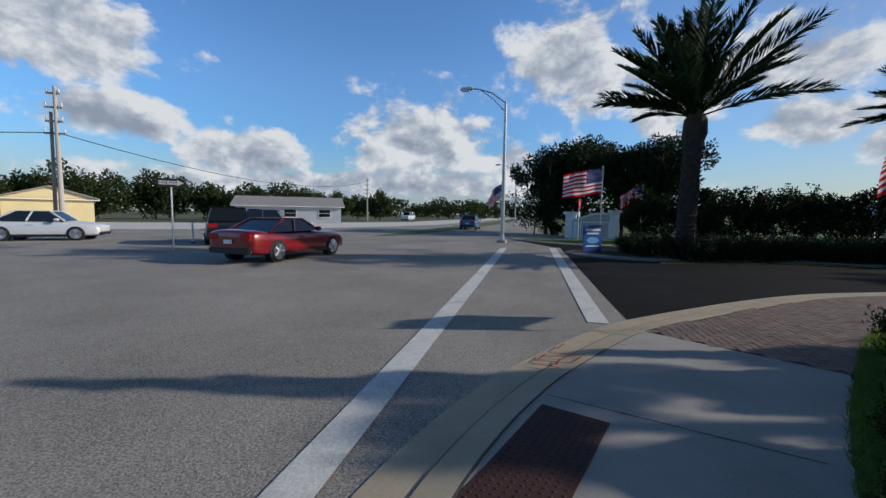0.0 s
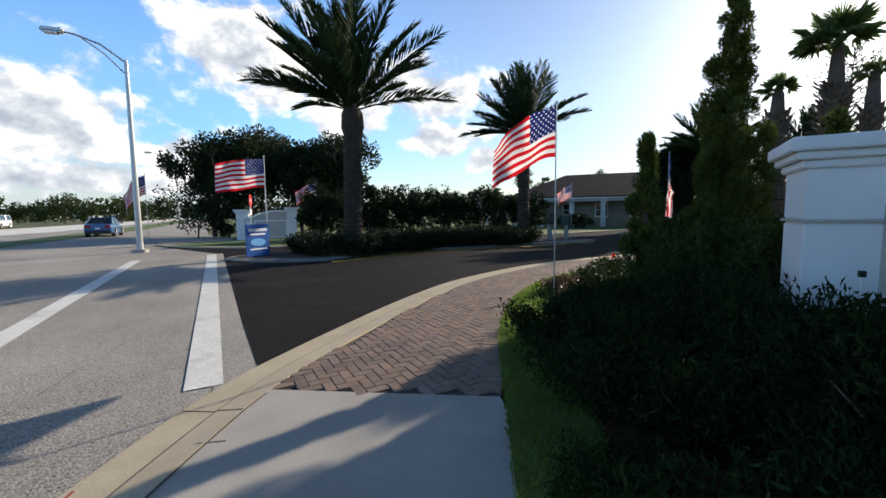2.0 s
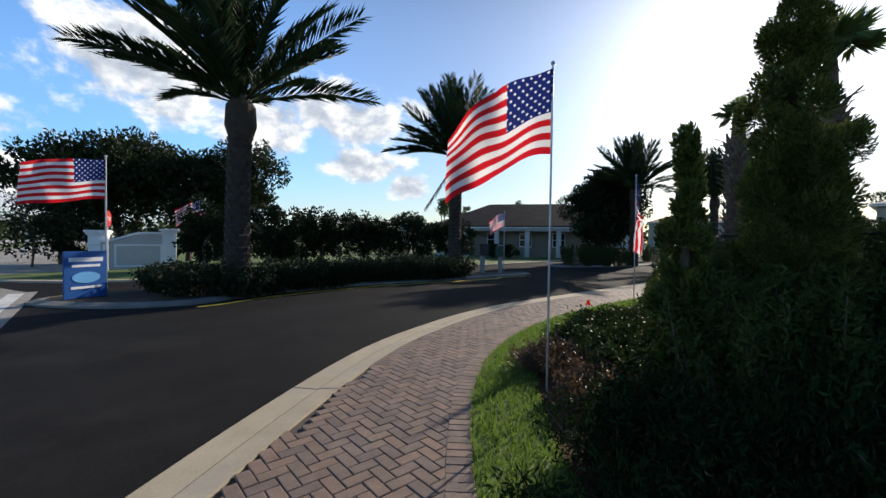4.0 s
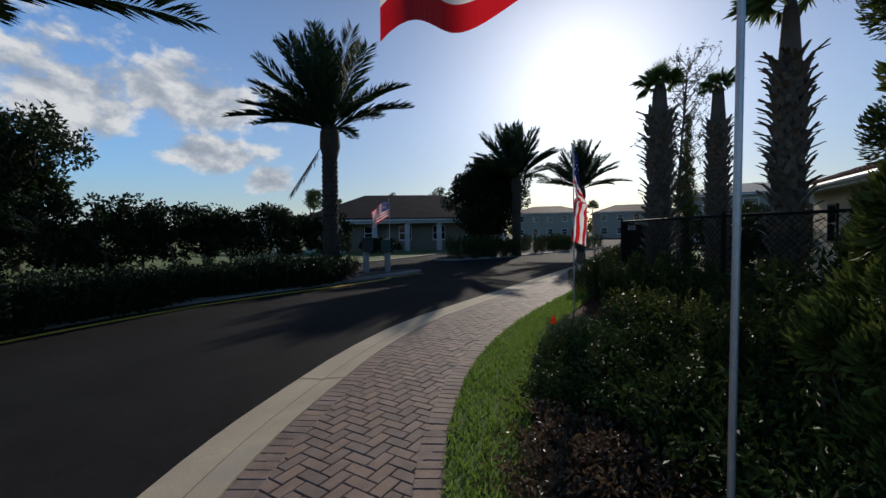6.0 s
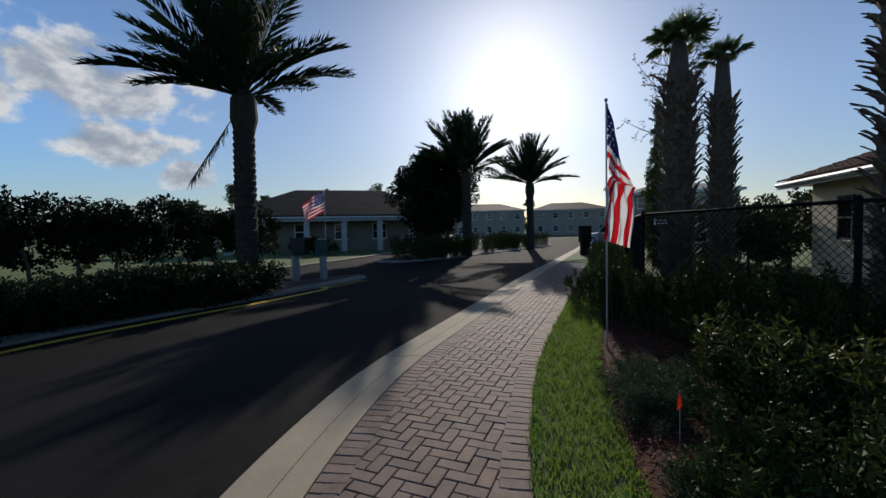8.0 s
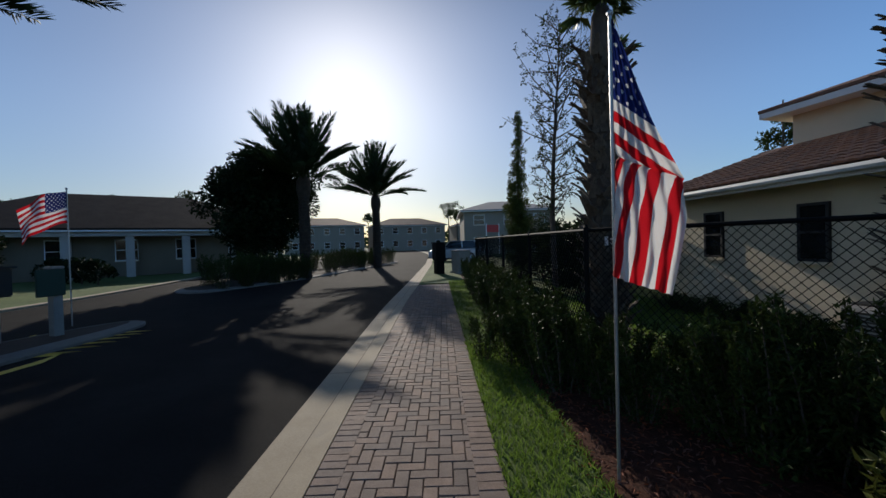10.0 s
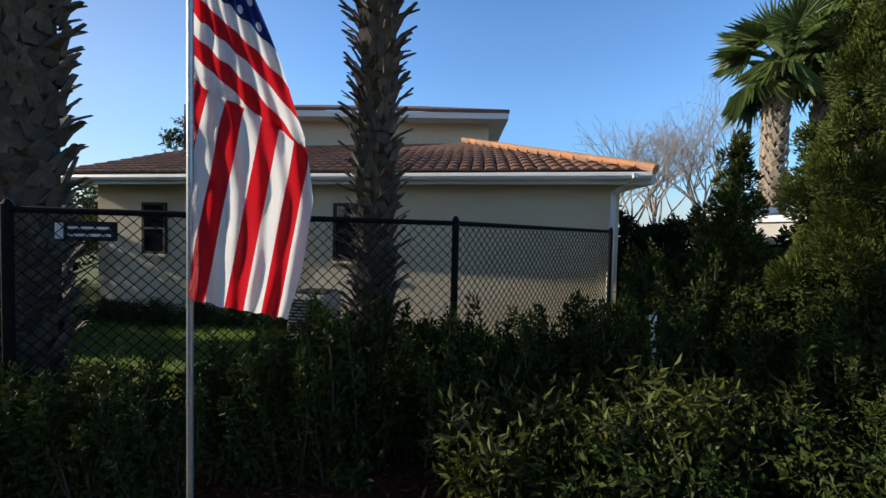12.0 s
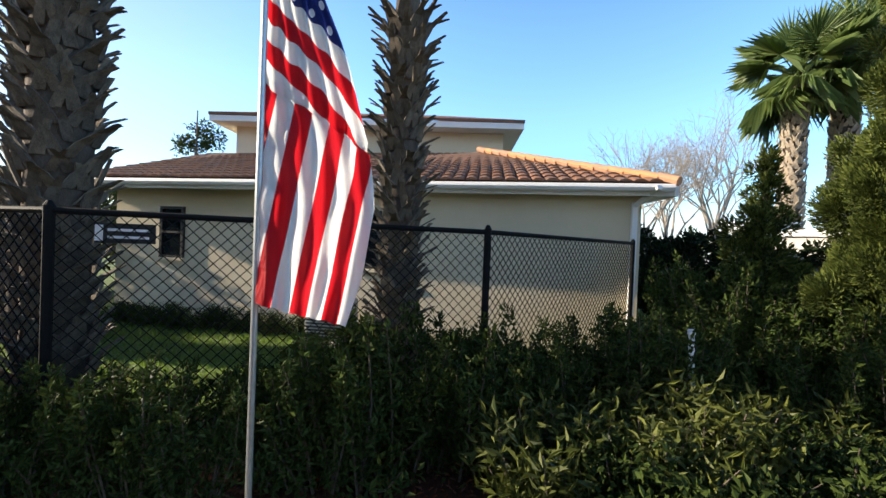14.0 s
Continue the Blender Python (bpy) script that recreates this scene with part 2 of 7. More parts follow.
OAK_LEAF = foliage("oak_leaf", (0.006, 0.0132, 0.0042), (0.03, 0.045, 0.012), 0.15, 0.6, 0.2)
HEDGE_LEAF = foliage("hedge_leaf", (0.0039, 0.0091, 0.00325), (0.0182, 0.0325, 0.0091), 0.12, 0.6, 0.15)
BROWN_LEAF = foliage("reddish_shrub_leaf", (0.033, 0.0231, 0.01188), (0.132, 0.0792, 0.0396), 0.2)
FAR_LEAF = foliage("far_leaf", (0.009, 0.018, 0.006), (0.065, 0.09, 0.028), 0.2, 0.8, 0.2)
GRASS = foliage("grass_blade", (0.0372, 0.0744, 0.008928), (0.1339, 0.2093, 0.0293), 0.5, 0.5)
TWIG = surface("bare_twig", (0.20, 0.175, 0.15), (0.42, 0.38, 0.34), 3.0, 0.9, 0, 40, 0.2)
BLUE_SIGN = plain("blue_sign_board", (0.012, 0.085, 0.30), 0.4)
SIGN_WHITE = plain("white_sign_sheet", (0.80, 0.80, 0.80), 0.4)
SIGN_BLACK = plain("black_sign_sheet", (0.015, 0.015, 0.015), 0.4)
SIGN_RED = plain("red_sign_sheet", (0.50, 0.03, 0.03), 0.4)
RUBBER = plain("tyre_rubber", (0.018, 0.018, 0.018), 0.85)
CHROME = plain("alloy_rim", (0.62, 0.62, 0.63), 0.25, 1.0)
PLASTIC_BLACK = plain("black_plastic", (0.012, 0.012, 0.013), 0.5)
LIGHT_RED = plain("tail_light_red", (0.35, 0.012, 0.012), 0.15)
LIGHT_CLEAR = plain("clear_lamp_glass", (0.75, 0.75, 0.75), 0.12)


def paint(name, colour):
    m, n, b = material(name, 0.28, 0.15, 0.5)
    pos = n.add("ShaderNodeNewGeometry").outputs["Position"]
    n.put(b, "Base Color", n.mix(n.math("MULTIPLY", n.noise(pos, 40.0), 0.3), colour, tuple(c * 0.6 for c in colour)))
    b.inputs["Coat Weight"].default_value = 0.8
    b.inputs["Coat Roughness"].default_value = 0.06
    return m


CAR_RED = paint("red_car_paint", (0.22, 0.005, 0.010))
CAR_BLACK = paint("black_car_paint", (0.012, 0.012, 0.014))
CAR_WHITE = paint("white_car_paint", (0.78, 0.78, 0.77))
CAR_BLUE = paint("blue_car_paint", (0.03, 0.10, 0.25))
CAR_GREY = paint("dark_grey_car_paint", (0.04, 0.045, 0.05))
CAR_SILVER = paint("silver_car_paint", (0.45, 0.46, 0.47))


def flag_cloth():
    """Thirteen red and white stripes and a blue field of white stars, by the cloth's own u along the fly and v up the hoist."""
    m, n, b = material("flag_cloth", 0.6, 0.0, 0.2)
    uv = n.add("ShaderNodeSeparateXYZ", {0: n.add("ShaderNodeUVMap").outputs[0]}).outputs
    odd = n.math("GREATER_THAN", n.math("FRACT", n.math("MULTIPLY", uv[1], 6.5)), 0.5)
    stripes = n.mix(odd, (0.55, 0.012, 0.02), (0.80, 0.79, 0.77))
    field = n.math("MULTIPLY", n.math("LESS_THAN", uv[0], 0.4), n.math("GREATER_THAN", uv[1], 6 / 13))
    su = n.math("MULTIPLY", uv[0], 5.5 / 0.4)
    sv = n.math("MULTIPLY", n.math("SUBTRACT", uv[1], 6 / 13), 9 / (7 / 13))
    shift = n.math("MULTIPLY", n.math("MODULO", n.math("FLOOR", sv), 2.0), 0.5)
    du = n.math("SUBTRACT", n.math("FRACT", n.math("ADD", su, shift)), 0.5)
    dv = n.math("SUBTRACT", n.math("FRACT", sv), 0.5)
    d2 = n.math("ADD", n.math("MULTIPLY", n.math("MULTIPLY", du, du), 2.4), n.math("MULTIPLY", dv, dv))
    star = n.math("LESS_THAN", d2, 0.055)
    blue = n.mix(star, (0.012, 0.022, 0.13), (0.75, 0.75, 0.75))
    col = n.mix(field, stripes, blue)
    weave = n.noise(n.vec("MULTIPLY", n.add("ShaderNodeTexCoord").outputs["Object"], (1.6, 1.6, 0.7)), 13.0, 5.0, 0.6, 0.6)
    n.put(b, "Base Color", col)
    n.put(b, "Normal", n.add("ShaderNodeBump", {"Height": weave, "Strength": 0.7, "Distance": 0.03}).outputs[0])
    tr = n.add("ShaderNodeBsdfTranslucent", {"Color": col})
    mix = n.add("ShaderNodeMixShader", {0: 0.5, 1: b.outputs[0], 2: tr.outputs[0]})
    n.put(m.node_tree.nodes["Material Output"], "Surface", mix.outputs[0])
    return m


FLAG = flag_cloth()

# ---- mesh helpers ----


def mesh_from(name, bm, mat, smooth=False):
    me = bpy.data.meshes.new(name)
    bm.to_mesh(me)
    bm.free()
    for mm in (mat if isinstance(mat, (list, tuple)) else [mat]):
        me.materials.append(mm)
    if smooth:
        me.shade_smooth()
    return me


def part(name, bm, mat, parent=None, label="", smooth=False):
    ob = new(name, bm if isinstance(bm, bpy.types.Mesh) else mesh_from(name, bm, mat, smooth))
    if parent is not None:
        ob.parent = parent
    if label:
        ob["label"] = label
    return ob


def thing(name, m, label, category, group="", kind=""):
    ob = new(name)
    ob.matrix_world = m
    return tagged(ob, label, category, group, kind)


def quads(name, verts, faces, mat, smooth=False):
    me = bpy.data.meshes.new(name)
    me.from_pydata([tuple(v) for v in verts], [], faces)
    for mm in (mat if isinstance(mat, (list, tuple)) else [mat]):
        me.materials.append(mm)
    if smooth:
        me.shade_smooth()
    return me


def box(bm, x0, y0, z0, x1, y1, z1, m=None, bevel=0.0):
    r = bmesh.ops.create_cube(bm, size=1.0)
    bmesh.ops.scale(bm, vec=(x1 - x0, y1 - y0, z1 - z0), verts=r["verts"])
    bmesh.ops.translate(bm, vec=((x0 + x1) / 2, (y0 + y1) / 2, (z0 + z1) / 2), verts=r["verts"])
    if bevel:
        edges = list({e for v in r["verts"] for e in v.link_edges})
        r = bmesh.ops.bevel(bm, geom=edges, offset=bevel, segments=2, affect="EDGES")
    if m is not None:
        bmesh.ops.transform(bm, matrix=m, verts=r["verts"])
    return bm


def tube(bm, points, radii, seg=8, caps=True):
    """A round bar through the points."""
    rings = []
    pts = [Vector(p) for p in points]
    for i, p in enumerate(pts):
        d = (pts[min(i + 1, len(pts) - 1)] - pts[max(i - 1, 0)]).normalized()
        a = d.cross(Vector((0, 0, 1)) if abs(d.z) < 0.95 else Vector((1, 0, 0))).normalized()
        b = d.cross(a)
        r = radii[i] if isinstance(radii, (list, tuple)) else radii
        rings.append([bm.verts.new(p + (a * math.cos(2 * math.pi * k / seg) + b * math.sin(2 * math.pi * k / seg)) * r) for k in range(seg)])
    for q, s in zip(rings, rings[1:]):
        for k in range(seg):
            bm.faces.new((q[k], q[(k + 1) % seg], s[(k + 1) % seg], s[k]))
    if caps:
        bm.faces.new(rings[0])
        bm.faces.new(list(reversed(rings[-1])))
    bmesh.ops.recalc_face_normals(bm, faces=bm.faces[:])
    return bm


def prism(bm, poly, z0, z1):
    """An upright block on a plan polygon."""
    lo = [bm.verts.new((x, y, z0)) for x, y in poly]
    hi = [bm.verts.new((x, y, z1)) for x, y in poly]
    bm.faces.new(lo)
    bm.faces.new(hi)
    for i in range(len(poly)):
        j = (i + 1) % len(poly)
        bm.faces.new((lo[i], lo[j], hi[j], hi[i]))
    bmesh.ops.recalc_face_normals(bm, faces=bm.faces[:])
    return bm


def smooth_line(pts, step=0.4):
    """A smooth plan line through the points, in even steps."""
    p = [Vector(q) for q in pts]
    p = [p[0] * 2 - p[1]] + p + [p[-1] * 2 - p[-2]]
    out = []
    for i in range(1, len(p) - 2):
        a, b, c, d = p[i - 1:i + 3]
        n = max(2, int((c - b).length / step))
        for k in range(n):
            t = k / n
            out.append(0.5 * (2 * b + (c - a) * t + (2 * a - 5 * b + 4 * c - d) * t * t + (3 * b - a - 3 * c + d) * t ** 3))
    out.append(p[-2])
    return out


def offset(line, d):
    """The line moved d metres to its right."""
    out = []
    for i, q in enumerate(line):
        t = (line[min(i + 1, len(line) - 1)] - line[max(i - 1, 0)]).normalized()
        out.append(q + Vector((t.y, -t.x)) * d)
    return out


def ribbon(name, left, right, z, mat, thick=0.0, cross=1):
    """A strip between two plan lines with as many points, as a slab where it has a thickness."""
    bm = bmesh.new()
    rows = []
    for a, b in zip(left, right):
        za, zb = z if isinstance(z, tuple) else (z, z)
        rows.append([bm.verts.new((*(a.lerp(b, k / cross)), za + (zb - za) * k / cross)) for k in range(cross + 1)])
    for q, s in zip(rows, rows[1:]):
        for k in range(cross):
            bm.faces.new((q[k], q[k + 1], s[k + 1], s[k]))
    bmesh.ops.recalc_face_normals(bm, faces=bm.faces[:])
    if bm.faces and sum(f.normal.z for f in bm.faces) < 0:
        bmesh.ops.reverse_faces(bm, faces=bm.faces[:])
    if thick:
        r = bmesh.ops.extrude_face_region(bm, geom=bm.faces[:])
        bmesh.ops.translate(bm, vec=(0, 0, -thick), verts=[v for v in r["geom"] if isinstance(v, bmesh.types.BMVert)])
        bmesh.ops.recalc_face_normals(bm, faces=bm.faces[:])
    return part(name, bm, mat)


def resample(line, n):
    """n points evenly along a line."""
    d = [0.0]
    for a, b in zip(line, line[1:]):
        d.append(d[-1] + (b - a).length)
    out = []
    for k in range(n):
        t = d[-1] * k / (n - 1)
        i = max(0, min(len(d) - 2, int(np.searchsorted(d, t)) - 1))
        f = (t - d[i]) / max(1e-9, d[i + 1] - d[i])
        out.append(line[i].lerp(line[i + 1], f))
    return out


def setting(ob, label, category="ground"):
    return tagged(ob, label, category, kind="structure")


# ---- ground, roads, kerbs and pavement ----
ROAD_Z = -0.04
U = Vector((0.236, 0.972))                      # along the main road
N = Vector((0.972, -0.236))                     # to its right
KERB_LINE = smooth_line([(-12.5, -44), (-5.0, -15), (-2.45, -4.5), (-1.25, 0.4), (-0.72, 2.35), (0.24, 3.95), (1.42, 5.24), (2.3, 6.03), (3.1, 6.52), (4.1, 7.05), (5.2, 7.6), (6.7, 8.25), (8.0, 8.65),
                         (9.6, 8.88), (10.5, 8.95), (11.3, 8.95), (12.0, 8.91), (12.9, 8.78), (13.85, 8.57), (15.4, 8.22), (17.5, 7.74), (20.0, 7.17), (22.5, 6.58), (31, 4.42), (46, 0.8), (70, -4.0), (110, -8.5)])
GRASS_LINE = smooth_line([(-10.3, -45), (-2.6, -15), (-0.1, -4.5), (0.9, 0.4), (1.55, 1.7), (2.35, 2.62), (3.15, 3.42), (4.05, 4.2), (5.15, 5.16), (6.3, 5.95), (7.2, 6.45), (8.2, 6.82), (9.2, 7.02), (10.5, 7.12),
                          (11.9, 7.02), (12.9, 6.88), (14.1, 6.63), (15.2, 6.38), (17.3, 5.90), (19.4, 5.42), (21.3, 5.00), (24, 4.38), (31, 2.75), (46, -0.8), (70, -6.1), (110, -11.1)])


def sheet(name, pts, z, mat, label, category="ground"):
    bm = bmesh.new()
    f = bm.faces.new([bm.verts.new((x, y, z)) for x, y in pts])
    if f.normal.z < 0:
        f.normal_flip()
    bm.normal_update()
    if f.normal.z < 0:
        bmesh.ops.reverse_faces(bm, faces=[f])
    return setting(part(name, bm, mat), label, category)


def along(a, b):
    """A place a metres along the main road and b metres to its right."""
    q = U * a + N * b
    return (q.x, q.y)


sheet("ground", [(-1500, -1500), (1500, -1500), (1500, 1500), (-1500, 1500)], -0.12, GROUND, "dry grass ground that reaches the horizon")
sheet("main_road", [along(-120, -34), along(-120, 1.6), along(2, 1.6), along(6, 3.0), along(25, 3.0), along(26.5, 5.5), along(30, 2.0), along(40, 0.2), along(400, 0.2), along(400, -22), along(60, -24), along(40, -40), along(20, -60), along(8, -60), along(5, -34)],
      ROAD_Z - 0.004, ASPHALT, "grey worn asphalt main road in sunshine", "road")
# the new asphalt of the entrance road, between our kerb and the far one
KN = [p for p in KERB_LINE if p.x > 2.45]
FAR_KERB = smooth_line([(4.6, 27.5), (5.6, 24.5), (7.2, 22.3), (9.5, 21.0), (14, 20.0), (20, 18.6), (28, 16.6), (40, 15.0), (60, 11), (110, 6)])
sheet("entrance_road", [(p.x, p.y) for p in KN] + [(p.x, p.y) for p in reversed(FAR_KERB)] + [(5.75, 20.0)], ROAD_Z, ASPHALT_NEW, "dark new asphalt entrance road", "road")
n_pts = 500
kl = resample(KERB_LINE, n_pts)
kin = offset(kl, 0.52)
kmid = offset(kl, 0.30)
setting(ribbon("gutter", kl, kmid, (ROAD_Z + 0.006, ROAD_Z + 0.012), KERB, 0.08), "pale concrete gutter along the road", "kerb")
setting(ribbon("kerb", kmid, kin, (ROAD_Z + 0.022, 0.004), KERB, 0.10), "low pale concrete kerb with worn edge", "kerb")
gl = resample(GRASS_LINE, n_pts)
# concrete footpath up to the pavers, and the bed of the pavers
PAVE_A, PAVE_B = Vector((2.52, 5.60)), Vector((3.86, 4.10))
ki0 = [p for p in kin if (p - PAVE_A).dot(Vector((0.75, 0.67))) < 0 and p.x < 3]
g0 = [p for p in gl if (p - PAVE_B).dot(Vector((0.75, 0.67))) < 0 and p.x < 5]
left, right = resample(ki0 + [PAVE_A], 240), resample(g0 + [PAVE_B], 240)
setting(ribbon("footpath", left, right, 0.0, CONCRETE, 0.1), "pale concrete footpath with sawn joints", "pavement")
ki1 = [p for p in kin if p.x > 2.55]
g1 = [p for p in gl if p.x > 3.9]
pl, pr = resample([PAVE_A] + ki1, 400), resample([PAVE_B] + g1, 400)
setting(ribbon("paver_bed", pl, pr, -0.022, JOINT, 0.06), "dark sand bed between the pavers", "pavement")
# verge: lawn strip, then planting bed, then lawn behind the fence
gr = offset(gl, 0.62)
setting(ribbon("verge", gl, gr, (-0.005, 0.0), LAWN, 0.08), "narrow strip of mown grass beside the footpath", "lawn")
bed_r = [Vector((p.x + 1.5, p.y - 3.4)) if p.x > 0 else p + N * 6 for p in gr]
setting(ribbon("planting_bed", gr, bed_r, -0.012, MULCH_BED, 0.05), "dark soil planting bed covered with mulch", "ground")
end_l, end_r = [p for p in pl if 26.3 < p.x < 60], [p for p in pr if 26.3 < p.x < 60]
setting(ribbon("verge_end", resample(end_l, 60), resample(end_r, 60), 0.004, LAWN, 0.05), "patch of lawn where the pavers end", "lawn")
sheet("back_lawn", [(10.4, 3.2), (11.1, 3.48), (15.2, 4.95), (26, 2.72), (70, -8), (70, -40), (-30, -60), (-4, -6), (5, 0)], -0.004, LAWN, "mown lawn behind the fence", "lawn")
sheet("north_lawn", [(p.x + 0.1, p.y + 0.3) for p in FAR_KERB] + [(110, 120), (40, 140), along(120, 2.6), along(45, 2.4), along(30, 3.6)], -0.02, LAWN, "mown lawn beyond the entrance road", "lawn")
fk = resample(FAR_KERB, 60)
setting(ribbon("far_kerb", offset(fk, -0.35), fk, 0.02, KERB, 0.10), "pale concrete kerb on the far side", "kerb")
# islands in the entrance road
ISLAND_1 = smooth_line([(5.25, 17.3), (5.5, 16.4), (6.3, 15.2), (7.6, 14.45), (9.5, 14.7), (12.5, 14.55), (14.5, 14.0), (16.5, 13.25), (18.5, 12.65), (20.6, 12.05), (21.5, 12.15), (21.6, 12.7), (20.5, 13.6), (18, 14.9), (14, 16.4), (9, 17.7), (6, 18.1), (5.25, 17.3)], 0.3)
ISLAND_2 = smooth_line([(27.6, 13.0), (28.2, 12.2), (31, 10.2), (35, 8.2), (40, 5.8), (45, 3.6), (47, 3.4), (47, 4.4), (42, 8.5), (36, 12.4), (30, 14.2), (28, 13.8), (27.6, 13.0)], 0.4)


def island(outline, label):
    area = sum(a.x * b.y - b.x * a.y for a, b in zip(outline, outline[1:]))
    if area < 0:
        inner = offset(outline, 0.28)
    else:
        inner = offset(outline, -0.28)
    setting(ribbon("island_kerb", outline, inner, (ROAD_Z + 0.05, ROAD_Z + 0.10), KERB_DARK, 0.12), "dark concrete kerb round a planted island", "kerb")
    bm = bmesh.new()
    prism(bm, [(p.x, p.y) for p in inner[:-1]], ROAD_Z, ROAD_Z + 0.085)
    setting(part("island_bed", bm, SOIL), label, "ground")


island(ISLAND_1, "dark soil bed of a planted traffic island")
island(ISLAND_2, "dark soil bed of a planted traffic island")
# a yellow edge line along the island
yl = [p for p in offset(ISLAND_1, 0.28) if p.y < 14.9 and 7.4 < p.x < 20.8]
yl = sorted(yl, key=lambda p: p.x)
setting(ribbon("yellow_edge_line", offset(yl, 0.05), offset(yl, 0.22), ROAD_Z + 0.006, YELLOW_LINE), "worn yellow painted edge line", "road marking")


def bar(p, q, wdt, name="crosswalk_line"):
    a, b = Vector(p), Vector(q)
    s = (b - a).normalized()
    r = Vector((s.y, -s.x)) * wdt / 2
    setting(ribbon(name, [a - r, b - r], [a + r, b + r], ROAD_Z + 0.006, WHITE_LINE), "wide white painted crosswalk line", "road marking")


bar((-1.62, 0.0), (3.05, 19.6), 0.30)
bar((2.17, 6.1), (5.48, 19.9), 0.31)
# apron of old asphalt between the second line and the new road
setting(ribbon("asphalt_seam", [Vector((2.2, 5.9)), Vector((5.5, 20.2))], [Vector((2.66, 6.3)), Vector((5.95, 20.2))], ROAD_Z + 0.002, ASPHALT), "strip of old grey asphalt beside the new", "road")

# thin cracks in the old asphalt
crng = random.Random(4)
for (cx0, cy0), (cx1, cy1) in (((-2.6, 4.6), (0.4, 9.4)), ((-4.2, 5.4), (-1.2, 5.1)), ((-8.0, 9.0), (1.4, 12.6)), ((0.9, 6.6), (2.1, 8.8)), ((-6.0, 4.0), (-2.0, 14.0))):
    a_, b_ = Vector((cx0, cy0)), Vector((cx1, cy1))
    steps = max(8, int((b_ - a_).length / 0.16))
    t_ = (b_ - a_).normalized()
    q_, wob, pts_, wid_ = Vector((t_.y, -t_.x)), 0.0, [], []
    for i in range(steps + 1):
        wob = wob * 0.93 + crng.uniform(-0.05, 0.05)
        pts_.append(a_.lerp(b_, i / steps) + q_ * wob)
        wid_.append(crng.uniform(0.001, 0.004))
    setting(ribbon("road_crack", [p - q_ * w_ for p, w_ in zip(pts_, wid_)], [p + q_ * w_ for p, w_ in zip(pts_, wid_)], ROAD_Z + 0.0045, JOINT), "thin dark crack in the old asphalt", "road")
sheet("far_carriageway", [(-60, 22), (-30, 30.5), (-18.2, 35.5), (-12.5, 39.7), (-5.5, 49.0), (0.35, 60.8), along(300, -8.0), along(300, -20.0), along(75, -24), along(52, -34), (-62, 40)], ROAD_Z + 0.012, SUNLIT_ROAD, "pale sunlit far carriageway of the main road", "road")

# ---- plants ----


def leaf_quads(verts, faces, at, d, wid, ln, up, rng, bend=0.25):
    """One leaf: a bent kite of two quads."""
    s = d.cross(up)
    if s.length < 1e-4:
        s = Vector((1, 0, 0))
    s.normalize()
    nrm = s.cross(d).normalized()
    k = len(verts)
    mid = at + d * ln * 0.5 + nrm * ln * 0.06
    tip = at + d * ln - nrm * ln * bend
    verts += [at, mid + s * wid / 2, tip, mid - s * wid / 2]
    faces += [(k, k + 1, k + 2), (k, k + 2, k + 3)]


def rand_dir(rng):
    z = rng.uniform(-1, 1)
    a = rng.uniform(0, 2 * math.pi)
    r = math.sqrt(1 - z * z)
    return Vector((r * math.cos(a), r * math.sin(a), z))


def shrub_mesh(name, seed, rx, ry, h, leaves, ln, wid, mat, stems=9, upright=0.6, spiky=0.0):
    """A loose shrub: stems that fork from the base and leaves in clumps along them, with an uneven outline."""
    rng = random.Random(seed)
    verts, faces = [], []
    tips = []
    bm = bmesh.new()
    for i in range(stems):
        a = rng.uniform(0, 2 * math.pi)
        q = math.sqrt(rng.random())
        top = Vector((rx * q * math.cos(a), ry * q * math.sin(a), h * rng.uniform(0.62, 1.0) * (1 - 0.25 * q * (1 - spiky))))
        base = Vector((top.x * 0.35, top.y * 0.35, 0.0))
        mid = base.lerp(top, 0.55) + Vector((rng.uniform(-0.06, 0.06), rng.uniform(-0.06, 0.06), 0))
        tube(bm, [base, mid, top], [0.009, 0.006, 0.003], 4, False)
        tips += [(base, mid, top)]
    per = leaves // stems
    for base, mid, top in tips:
        for k in range(per):
            t = rng.random() ** 0.7
            p = base.lerp(mid, t * 2) if t < 0.5 else mid.lerp(top, t * 2 - 1)
            spread = 0.16 * (rx + ry) * (1.1 - t * (0.4 + 0.5 * spiky))
            p = p + rand_dir(rng) * spread * rng.random() ** 0.5
            p.z = max(0.02, p.z)
            d = (rand_dir(rng) + Vector((0, 0, upright))).normalized()
            leaf_quads(verts, faces, p, d, wid * rng.uniform(0.6, 1.2), ln * rng.uniform(0.6, 1.25), rand_dir(rng), rng)
    return mesh_from(name + "_stems", bm, BARK), quads(name, verts, faces, mat)


def shrub_thing(kind, pair, m, label, category="shrub", group=""):
    ob = thing(kind, m, label, category, group)
    part("woody_base", pair[0], None, ob)["kind"] = "stuff"
    part("foliage", pair[1], None, ob)
    return ob


